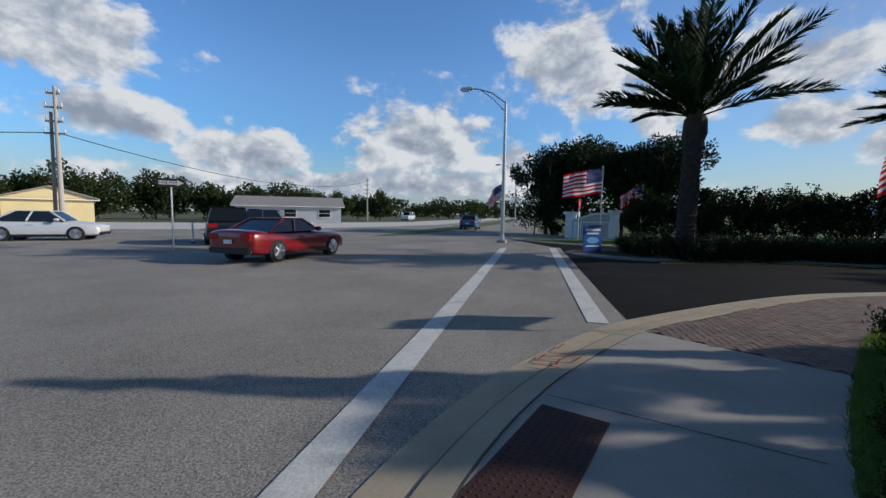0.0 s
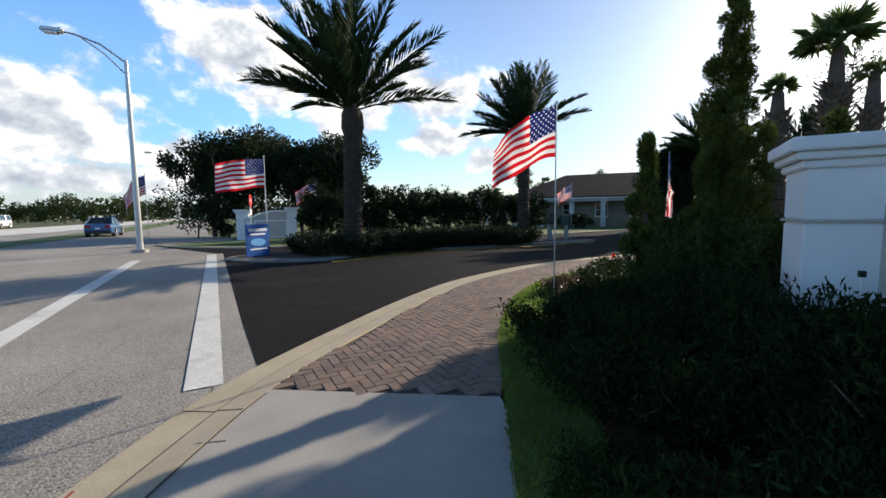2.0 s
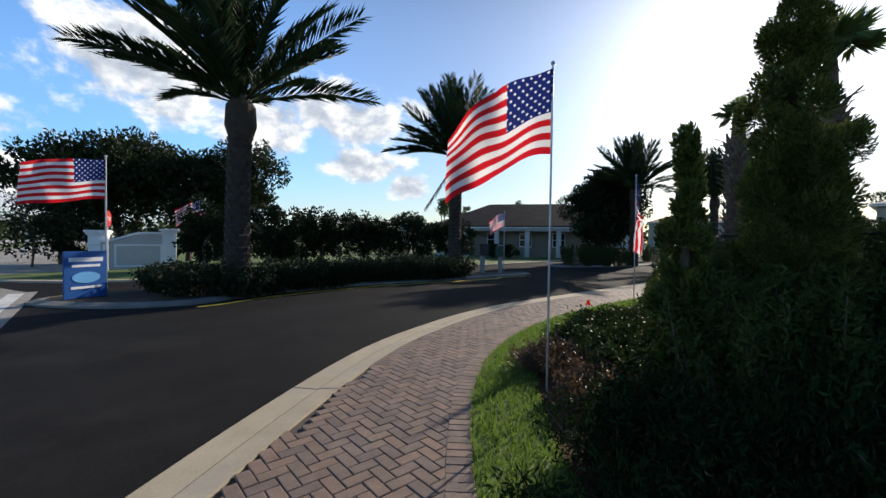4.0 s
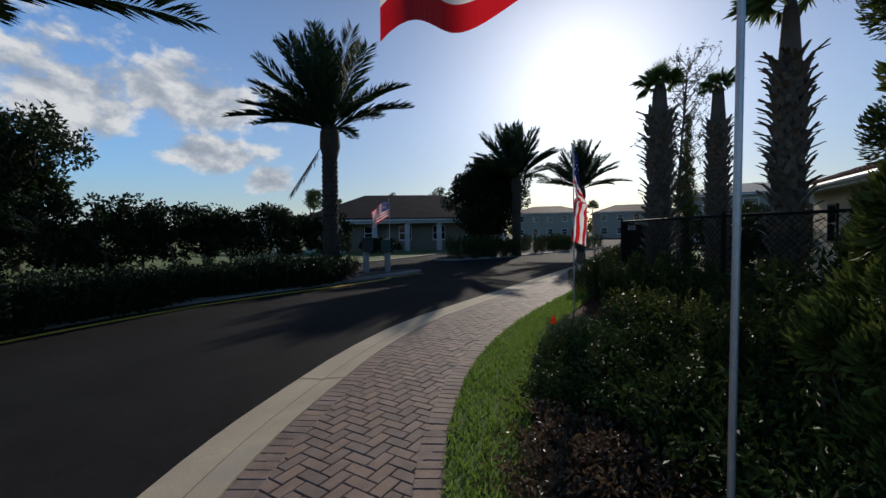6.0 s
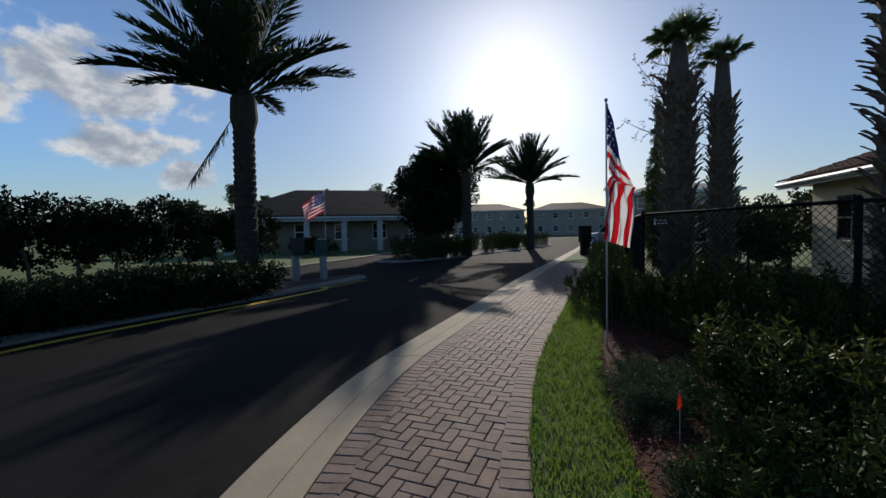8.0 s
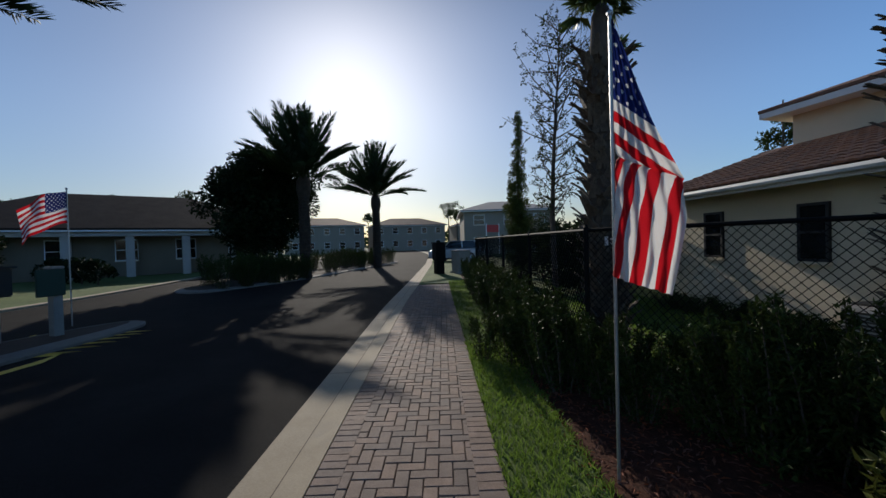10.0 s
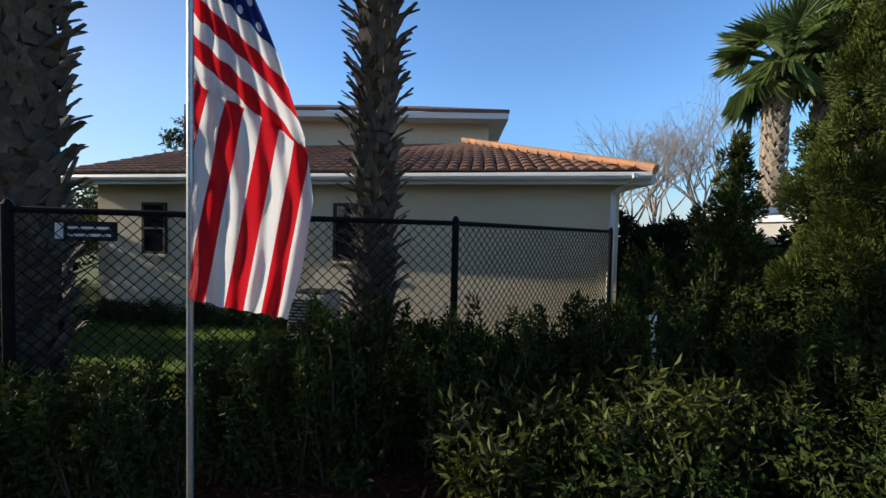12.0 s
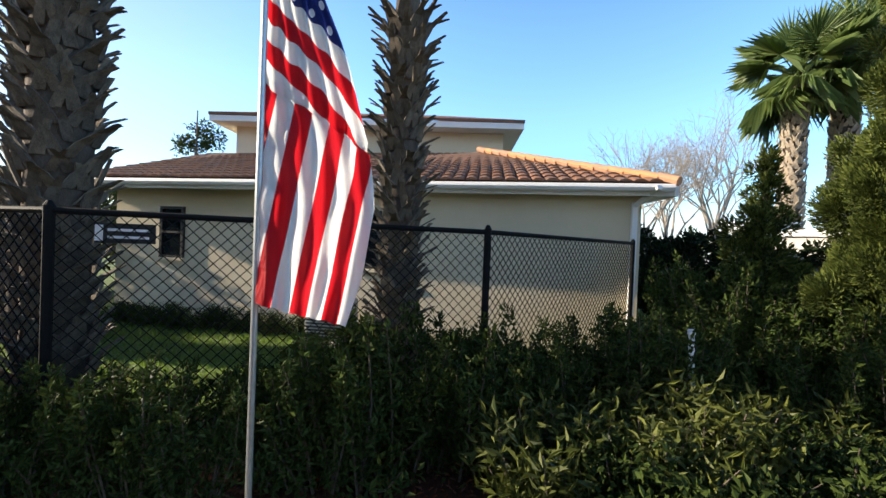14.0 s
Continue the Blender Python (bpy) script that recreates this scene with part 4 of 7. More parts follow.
for k in range(34):          # tall row in front of the fence
    px_ = 9.3 + k * 0.21
    py_ = 4.01 + (px_ - 12.48) * 0.36 + rng.uniform(0.25, 0.7)
    plant("tall_shrub", SHRUBS, px_, py_, rng.uniform(0.95, 1.2) if px_ < 13.6 else rng.uniform(0.72, 0.95), "upright glossy green shrub in front of the fence", "hedge along the fence", 1.02)
for k in range(30):
    px_ = 15.4 + k * 0.32
    py_ = 5.06 - (px_ - 15.2) * 0.205 + rng.uniform(0.2, 0.55)
    plant("tall_shrub", SHRUBS, px_, py_, rng.uniform(0.9, 1.15), "upright glossy green shrub in front of the fence", "hedge along the fence", 1.0)
for k in range(30):
    x_, y_ = bed_place(8.6, 15.5, 1.35, 2.3)
    if (12.2 < x_ < 13.6 and y_ > 4.75) or (x_ >= 13.6 and y_ > 6.72 - (x_ - 13.6) * 0.23 - 1.75):
        continue
    plant("low_shrub", LOW, x_, y_, rng.uniform(0.8, 1.15), "low bushy green shrub in the mulch bed", "shrubs in the bed")
for k in range(13):
    x_, y_ = rng.uniform(9.0, 12.3), rng.uniform(4.3, 5.2)
    plant("yellow_green_shrub", CROTON, x_, y_, rng.uniform(0.9, 1.2), "loose shrub with narrow yellow-green leaves", "yellow-green shrubs")
for k in range(12):
    x_, y_ = bed_place(9.9, 12.5, 0.8, 1.35)
    plant("ground_juniper", JUNI_BLUE, x_, y_, rng.uniform(0.45, 0.65), "low spreading blue-green juniper", "spreading junipers")
for k in range(16):
    x_, y_ = bed_place(6.6, 8.6, 0.6, 1.5)
    plant("russet_shrub", RUSSET, x_, y_, rng.uniform(0.55, 0.85), "low reddish-brown shrub beside the grass", "russet shrubs")
for k in range(46):
    x_, y_ = bed_place(5.2, 10.0, 1.55, 3.2)
    plant("low_shrub", LOW, x_, y_, rng.uniform(0.8, 1.15), "dark green bushy shrub in the bed", "shrubs in the bed")
for k in range(70):          # taller dark cover in front of the sign wall
    x_, y_ = bed_place(1.6, 6.6, 2.0, 4.4)
    if (x_ - 6.5) ** 2 + (y_ - 2.2) ** 2 > 0.4 and (x_ - 6.2 + (2.3 - y_) * 0.32) < 0.25:
        plant("ground_juniper", JUNI, x_, y_, rng.uniform(1.0, 1.3), "dark spreading juniper below the entrance wall", "spreading junipers", 1.75)
for k in range(26):          # dense tall shrubs round the upright junipers
    x_, y_ = 6.9 + rng.random() * 3.0, 4.6 - rng.random() * 2.2
    if (y_ < 3.7 or x_ > 7.6) and not (y_ > 3.15 + (x_ - 9.62) * 0.3 and x_ > 9.4):
        plant("tall_shrub", SHRUBS, x_, y_, rng.uniform(1.2, 1.55), "dense dark green shrub below the junipers", "dense shrubs", 1.0)
for k in range(13):
    x_, y_ = bed_place(8.7, 10.4, 0.85, 1.3)
    plant("low_shrub", LOW, x_, y_, rng.uniform(0.6, 0.9), "low bushy green shrub beside the grass", "shrubs in the bed")
for k in range(115):
    x_, y_ = bed_place(0.2, 6.0, 0.6 if k % 3 else 0.45, 4.2)
    if (x_ - 6.5) ** 2 + (y_ - 2.2) ** 2 > 0.5:
        plant("ground_juniper", JUNI, x_, y_, rng.uniform(0.9, 1.25), "dark spreading juniper ground cover", "spreading junipers", 1.25)
for k in range(24):          # low junipers that spill over the verge at the corner
    x_, y_ = bed_place(0.3, 3.3, 0.36, 0.62)
    plant("ground_juniper", JUNI, x_, y_, rng.uniform(0.5, 0.62), "dark spreading juniper that spills over the verge", "spreading junipers", 1.2)
for k in range(40):
    x_, y_ = bed_place(-2.5, 0.4, 0.72, 4.5)
    plant("ground_juniper", JUNI, x_, y_, rng.uniform(0.9, 1.25), "dark spreading juniper ground cover", "spreading junipers", 1.25)
for k in range(12):
    x_, y_ = 8.2 + rng.uniform(-0.9, 1.1), 4.0 + rng.uniform(-0.6, 0.6)
    plant("tall_shrub", SHRUBS, x_, y_, rng.uniform(1.1, 1.5), "dense dark green shrub below the junipers", "dense shrubs")
for k in range(32):          # dark thicket between the house corner and the entrance wall
    x_, y_ = rng.uniform(7.5, 10.2), rng.uniform(2.2, 3.3)
    plant("tall_shrub", SHRUBS, x_, y_, rng.uniform(1.2, 1.5), "dense dark green shrub beside the house corner", "dense shrubs", rng.uniform(0.95, 1.12))
for k in range(7):           # shrubs round the marker pipe
    x_, y_ = rng.uniform(9.3, 10.4), rng.uniform(4.35, 4.9)
    plant("tall_shrub", SHRUBS, x_, y_, rng.uniform(0.9, 1.05), "upright glossy green shrub in the mulch bed", "shrubs in the bed")
# foundation planting by the house
for k in range(20):
    x_ = 12.4 + k * 0.33
    plant("low_shrub", LOW, x_, 0.95 + rng.uniform(-0.1, 0.2) + (0.0 if x_ > 14.8 else 0.5) - (x_ - 12.4) * 0.03, rng.uniform(0.55, 0.8), "small green shrub along the house wall", "shrubs along the house")
# island planting
for outline, cnt, lab in ((ISLAND_1, 95, "low dark green hedge shrub on the traffic island"), (ISLAND_2, 60, "low dark green hedge shrub on the traffic island")):
    inner_ = offset(outline, 0.28)
    cx, cy = sum(p.x for p in outline) / len(outline), sum(p.y for p in outline) / len(outline)
    for k in range(cnt):
        p = rng.choice(outline)
        q = rng.uniform(0.08, 0.65)
        x_, y_ = p.x + (cx - p.x) * q * 0.5, p.y + (cy - p.y) * q
        if x_ < 8.0 and outline is ISLAND_1 or (x_ > 17.8 and outline is ISLAND_1):
            continue
        plant("low_shrub", LOW_DARK if outline is ISLAND_1 else SHRUBS, x_, y_, rng.uniform(1.2, 1.75) if outline is ISLAND_1 else rng.uniform(1.0, 1.4), lab, "island shrubs", 1.05, 0.02)

# ---- house behind the fence ----


def roof_slab(bm, pts, thick=0.06):
    """A roof plane with a thickness."""
    hi = [bm.verts.new(p) for p in pts]
    lo = [bm.verts.new((p[0], p[1], p[2] - thick)) for p in pts]
    bm.faces.new(hi)
    bm.faces.new(list(reversed(lo)))
    for i in range(len(pts)):
        j = (i + 1) % len(pts)
        bm.faces.new((hi[i], lo[i], lo[j], hi[j]))


def window(parent, m, wd, ht, name="window"):
    """A sash window: frame, two dark panes, a meeting rail and a sill."""
    w_ = part(name, box(bmesh.new(), -wd / 2, -0.01, 0, wd / 2, 0.02, ht, bevel=0.004), PLASTIC_BLACK, parent)
    w_.matrix_local = m
    bm = bmesh.new()
    for x0, x1, z0, z1 in ((-wd / 2 - 0.05, -wd / 2, -0.05, ht + 0.05), (wd / 2, wd / 2 + 0.05, -0.05, ht + 0.05), (-wd / 2, wd / 2, -0.05, 0), (-wd / 2, wd / 2, ht, ht + 0.05), (-wd / 2, wd / 2, ht / 2 - 0.02, ht / 2 + 0.02)):
        box(bm, x0, -0.05, z0, x1, 0.03, z1)
    part("window_frame", bm, PLASTIC_BLACK if name == "window" else TRIM, w_)
    for z0, z1 in ((0.0, ht / 2 - 0.02), (ht / 2 + 0.02, ht)):
        part("pane", box(bmesh.new(), -wd / 2, -0.03, z0, wd / 2, -0.02, z1), GLASS_DARK, w_)
    part("sill", box(bmesh.new(), -wd / 2 - 0.08, -0.09, -0.11, wd / 2 + 0.08, 0.0, -0.05, bevel=0.01), STUCCO, w_)
    return w_


def tile_rows(parent, p0, along_, up, n_along, rows, z_up, mat, clip=None):
    """Curved roof tiles in rows up a slope, laid over one another."""
    sw = along_.length / n_along
    a = along_.normalized()
    u = up / rows
    nrm = a.cross(up).normalized()
    if nrm.z < 0:
        nrm = -nrm
    verts, faces = [], []
    for r in range(rows):
        for c in range(n_along):
            o = p0 + a * sw * c + u * r
            if clip and not clip(o + a * sw / 2 + u / 2):
                continue
            k = len(verts)
            for t in (0, 1):
                for j in range(6):
                    ang = math.pi * j / 5
                    verts.append(o + a * (sw * (0.5 - 0.46 * math.cos(ang))) + nrm * (0.045 * math.sin(ang) + 0.03 - 0.025 * t) + u * (t * 1.06))
            for j in range(5):
                faces.append((k + j, k + j + 1, k + 7 + j, k + 6 + j))
            faces.append((k + 5, k + 4, k + 3, k + 2, k + 1, k))
    me = quads("tile_field", verts, faces, mat)
    ob = part("tile_field", me, None, parent)
    ob["kind"] = "stuff"
    return ob


SITE = pose(12.44, 7.37, 0, 0, 0, 0.85) @ Matrix.Scale(0.95, 4) @ pose(-12.09, -7.376, 0)      # the plot's own frame
HX0, HX1, HY0, HY1 = 9.5, 19.4, 0.95, -0.45
house = thing("house", SITE, "cream stucco house with brown barrel-tile roof and small dark windows", "house")
bm = bmesh.new()
prism(bm, [(HX0, HY0), (14.6, 0.23), (14.6, -0.02), (HX1, -0.70), (HX1, -9.5), (HX0, -9.5)], -0.1, 2.62)
part("wall", bm, STUCCO, house)
bm = bmesh.new()
box(bm, 11.2, -10, 2.6, 18.8, -4.0, 5.0)
part("upper_wall", bm, STUCCO, house)
for wx in (13.95, 15.85, 18.05):
    wy = HY0 + (HY1 - HY0) * (wx - HX0) / (HX1 - HX0) - (0.24 if wx > 14.6 else -0.02)
    window(house, pose(wx, wy, 1.22, 0, 0, 180 - 8.0), 0.44, 0.92)
# roofs: the lower hip and the upper hip
EAVE, RISE = 2.66, 1.36
E0, E1 = Vector((9.14, 1.34, EAVE)), Vector((20.0, -0.22, EAVE))
R0, R1 = Vector((11.9, -2.95, EAVE + RISE)), Vector((18.0, -3.3, EAVE + RISE))
bm = bmesh.new()
roof_slab(bm, [E0, E1, R1 + Vector((1.2, -0.7, 0)), R0 + Vector((0, -1.1, 0.0)), R0])
roof_slab(bm, [E0, R0, Vector((11.9, -8, EAVE + RISE)), Vector((9.14, -10, EAVE))])
roof_slab(bm, [E1, Vector((20.0, -10, EAVE)), Vector((18.6, -5, EAVE + RISE)), R1 + Vector((1.2, -0.7, 0))])
part("roof", bm, TILE, house)
slope = R0 - E0
tile_rows(house, E0 + Vector((0, 0, 0.01)), E1 - E0, Vector((-0.3, -4.15, RISE)), 52, 13, 0, TILE,
          lambda p: p.x > E0.x + (p.z - EAVE) / RISE * 2.76 + 0.1)
tile_rows(house, Vector((9.14, -3.2, EAVE + 0.01)), Vector((0, 4.5, 0)), Vector((2.76, -0.0, RISE)), 20, 13, 0, TILE,
          lambda p: p.y < 1.3 - (p.z - EAVE) / RISE * 4.2 - 0.1)
for i in range(17):
    a = E0.lerp(R0, i / 17)
    b = E0.lerp(R0, (i + 1.15) / 17)
    bm = bmesh.new()
    tube(bm, [a + Vector((0, 0, 0.05)), b + Vector((0, 0, 0.075))], [0.075, 0.062], 8)
    part("ridge_tile", bm, TILE_RIDGE, house)
bm = bmesh.new()
d = (E1 - E0).normalized()
side = Vector((0, 0, 1)).cross(d).normalized()
for a, b in ((E0, E1), (E0, Vector((9.14, -10, EAVE)))):
    dd = (b - a).normalized()
    o = Vector((dd.y, -dd.x, 0)) if (a is E0 and b is E1) else Vector((-dd.y, dd.x, 0))
    o = o if (o.y < 0 or b is not E1) else -o
    prism(bm, [(a.x, a.y), (b.x, b.y), (b.x + o.x * 0.06, b.y + o.y * 0.06), (a.x + o.x * 0.06, a.y + o.y * 0.06)], EAVE - 0.17, EAVE - 0.02)
part("fascia", bm, TRIM, house)
bm = bmesh.new()
prism(bm, [(E0.x + 0.06, E0.y - 0.06), (E1.x, E1.y - 0.06), (HX1 + 0.5, -9.8), (E0.x + 0.06, -9.8)], EAVE - 0.10, EAVE - 0.075)
part("soffit", bm, TRIM, house)
bm = bmesh.new()
tube(bm, [tuple(E0 + Vector((0.1, 0.06, -0.06))), tuple(E1 + Vector((-0.1, 0.06, -0.06)))], 0.06, 8)
part("gutter", bm, TRIM, house)
bm = bmesh.new()
box(bm, -0.045, -0.035, 0.05, 0.045, 0.035, 2.42, bevel=0.01)
tube(bm, [(0, 0, 2.36), (-0.1, 0.2, 2.5), (-0.15, 0.45, 2.6)], 0.04, 8)
box(bm, -0.055, -0.045, 1.35, 0.055, 0.0, 1.39)
dp = part("downspout", bm, TRIM, house)
dp.matrix_local = pose(9.62, 0.99, 0)
bm = bmesh.new()
UE = 5.02
ux0, ux1, uy0, uy1 = 10.7, 19.3, -3.45, -10.5
for pts in ([(ux0, uy0, UE), (ux1, uy0, UE), (16.8, -6.4, 6.0), (13.2, -6.4, 6.0)], [(ux0, uy0, UE), (13.2, -6.4, 6.0), (13.2, -8, 6.0), (ux0, uy1, UE)], [(ux1, uy0, UE), (ux1, uy1, UE), (16.8, -8, 6.0), (16.8, -6.4, 6.0)]):
    roof_slab(bm, pts, 0.08)
part("upper_roof", bm, TILE, house)
bm = bmesh.new()
box(bm, ux0 + 0.02, uy1, UE - 0.24, ux1 - 0.02, uy0 - 0.02, UE - 0.085)
part("upper_fascia", bm, TRIM, house)
bm = bmesh.new()
tube(bm, [(15.9, -2.2, 3.55), (15.9, -2.2, 4.1)], 0.04, 8)
part("vent_pipe", bm, GALV, house)

ac = thing("air_conditioner", SITE @ pose(14.35, 0.85, 0, 0, 0, -8) @ Matrix.Scale(0.8, 4), "grey outdoor air conditioning unit on a concrete pad", "air conditioner")
part("pad", box(bmesh.new(), -0.5, -0.5, -0.03, 0.5, 0.5, 0.08, bevel=0.01), CONCRETE, ac)
part("casing", box(bmesh.new(), -0.4, -0.4, 0.08, 0.4, 0.4, 0.86, bevel=0.03), STUCCO_GREY, ac)
for k in range(10):
    part("louvre", box(bmesh.new(), -0.36, 0.395, 0.14 + k * 0.065, 0.36, 0.412, 0.175 + k * 0.065), CAR_GREY, ac)
part("fan_guard", box(bmesh.new(), -0.34, -0.34, 0.86, 0.34, 0.34, 0.89, bevel=0.012), PLASTIC_BLACK, ac)

# ---- chain-link fence ----


def chain_fence(a, b, h, label, step=0.062, post_at=(), wire=0.0032):
    a, b = Vector(a), Vector(b)
    ln = (b - a).length
    ang = math.degrees(math.atan2(b.y - a.y, b.x - a.x))
    ob = thing("chain_link_fence", pose(a.x, a.y, 0, 0, 0, ang), label, "fence")
    for t in post_at:
        bm = bmesh.new()
        tube(bm, [(t, 0, -0.1), (t, 0, h + 0.03), (t, 0, h + 0.06)], [0.03, 0.03, 0.012], 10)
        part("post", bm, BLACK_STEEL, ob)
    bm = bmesh.new()
    tube(bm, [(0, 0, h), (ln, 0, h)], 0.021, 8)
    part("top_rail", bm, BLACK_STEEL, ob)
    # woven wire: two sets of slanting wires, each a thin three-sided bar
    verts, faces = [], []
    n = int((ln + h) / step)
    for s in (1, -1):
        for k in range(n):
            x0 = -h + k * step if s > 0 else k * step
            z0, z1 = 0.04, h
            xa, xb = x0, x0 + s * (z1 - z0)
            pts = []
            for (xx, zz, xo, zo) in ((xa, z0, xb, z1), (xb, z1, xa, z0)):
                if xx < 0:
                    zz = zz + (0 - xx) / (xo - xx) * (zo - zz)
                    xx = 0
                if xx > ln:
                    zz = zz + (ln - xx) / (xo - xx) * (zo - zz)
                    xx = ln
                pts.append((xx, zz))
            (xa, za), (xb, zb) = pts
            if abs(za - zb) < 0.02 or not (-1e-6 <= xa <= ln + 1e-6) or not (-1e-6 <= xb <= ln + 1e-6):
                continue
            r = wire
            k0 = len(verts)
            for (xx, zz) in ((xa, za), (xb, zb)):
                verts += [(xx - r * 1.4, 0.004 * s - r, zz), (xx + r * 1.4, 0.004 * s - r, zz), (xx, 0.004 * s + r * 1.4, zz)]
            faces += [(k0, k0 + 1, k0 + 4, k0 + 3), (k0 + 1, k0 + 2, k0 + 5, k0 + 4), (k0 + 2, k0, k0 + 3, k0 + 5)]
    me = quads("wire_mesh", verts, faces, BLACK_STEEL)
    part("wire_mesh", me, None, ob)
    return ob


FC = Vector((15.2, 5.06))
FP = Vector((12.48, 4.01))
FE = Vector((10.28, 1.52))
chain_fence(FC, FP, 1.69, "black chain-link fence with steel posts and top rail", 0.083, (0.0, 2.92))
chain_fence(FP, FE, 1.69, "black chain-link fence that runs back to the house corner", 0.083, (3.31,))
chain_fence(FC, (26.0, 2.85), 1.69, "black chain-link fence along the footpath", 0.088, (2.6, 5.2, 7.9, 10.6))
sg = thing("fence_sign", pose(14.85, 4.90, 1.50, 0, 0, 199) @ Matrix.Scale(0.85, 4), "small dark sign with two pale lines of writing on the fence", "sign")
part("board", box(bmesh.new(), -0.2, -0.006, 0, 0.2, 0.006, 0.15, bevel=0.004), SIGN_BLACK, sg)
part("badge", box(bmesh.new(), -0.19, -0.012, 0.015, -0.14, -0.007, 0.135), SIGN_WHITE, sg)
for z_ in (0.035, 0.09):
    part("writing_line", box(bmesh.new(), -0.11, -0.012, z_, 0.16, -0.007, z_ + 0.02), SIGN_WHITE, sg)
wp = thing("white_marker_pipe", pose(10.95, 4.37, 0, 1, 2), "thin white plastic pipe standing among the shrubs", "pipe")
bm = bmesh.new()
tube(bm, [(0, 0, -0.1), (0, 0, 0.99)], 0.02, 10)
part("pipe", bm, TRIM, wp)
bm = bmesh.new()
tube(bm, [(0, 0, 0.99), (0, 0, 1.025)], [0.027, 0.025], 10)
part("cap", bm, TRIM, wp)
of = thing("marker_flag", pose(10.67, 6.25, 0), "small orange marker flag on a thin wire", "marker flag")
bm = bmesh.new()
tube(bm, [(0, 0, -0.05), (0, 0, 0.52)], 0.003, 5)
part("wire", bm, GALV, of)
ORANGE = plain("orange_plastic", (0.85, 0.10, 0.02), 0.5)
bm = bmesh.new()
vs = [bm.verts.new(v) for v in ((0, 0, 0.52), (0.02, -0.02, 0.42), (-0.06, 0.04, 0.42), (-0.05, 0.03, 0.50))]
bm.faces.new(vs)
bmesh.ops.solidify(bm, geom=bm.faces[:], thickness=0.002)
part("pennant", bm, ORANGE, of)

# ---- flags ----


def flag_pole(parent, h, r=0.014, mat=None, lean=(0, 0)):
    bm = bmesh.new()
    tube(bm, [(0, 0, -0.1), (lean[0] * 0.5, lean[1] * 0.5, h * 0.5), (lean[0], lean[1], h)], r, 10)
    part("pole", bm, mat or GALV, parent)
    bm = bmesh.new()
    bmesh.ops.create_uvsphere(bm, u_segments=10, v_segments=8, radius=r * 1.9, matrix=Matrix.Translation((lean[0], lean[1], h + r)))
    part("finial", bm, mat or GALV, parent)


def cloth(parent, fn, nu=44, nv=30):
    """A cloth from a function of u along the fly and v up the hoist that gives a place, with u and v as its map."""
    verts, faces, uvs = [], [], []
    for i in range(nu + 1):
        for j in range(nv + 1):
            verts.append(fn(i / nu, j / nv))
            uvs.append((i / nu, j / nv))
    for i in range(nu):
        for j in range(nv):
            k = i * (nv + 1) + j
            faces.append((k, k + nv + 1, k + nv + 2, k + 1))
    me = quads("cloth", verts, faces, FLAG, True)
    lay = me.uv_layers.new(name="UVMap")
    for lp in me.loops:
        lay.data[lp.index].uv = uvs[lp.vertex_index]
    return part("cloth", me, None, parent)


def flying(hoist, fly, top, az, droop, wave, lean=(0, 0), fold=0.0):
    """A flag that streams from its pole towards az, sinking as it goes, with waves that grow to the fly end."""
    ca, sa = math.cos(radians(az)), math.sin(radians(az))

    def fn(u, v):
        s = fly * u
        amp = wave * (0.25 + u)
        y = amp * math.sin(7.5 * u + 2.2 * v) + 0.4 * amp * math.sin(15 * u - 3 * v)
        x = s * math.cos(radians(droop * (0.4 + 0.6 * u)))
        z = top - hoist * (1 - v) - s * math.sin(radians(droop * (0.4 + 0.6 * u))) + 0.02 * math.sin(9 * u + 4 * v)
        if fold and v > 0.55 and u > 0.45:
            q = (v - 0.55) * (u - 0.45) * fold
            z -= q
            y += q * 0.6
        return (x * ca - y * sa + lean[0] * v, x * sa + y * ca + lean[1] * v, z)
    return fn


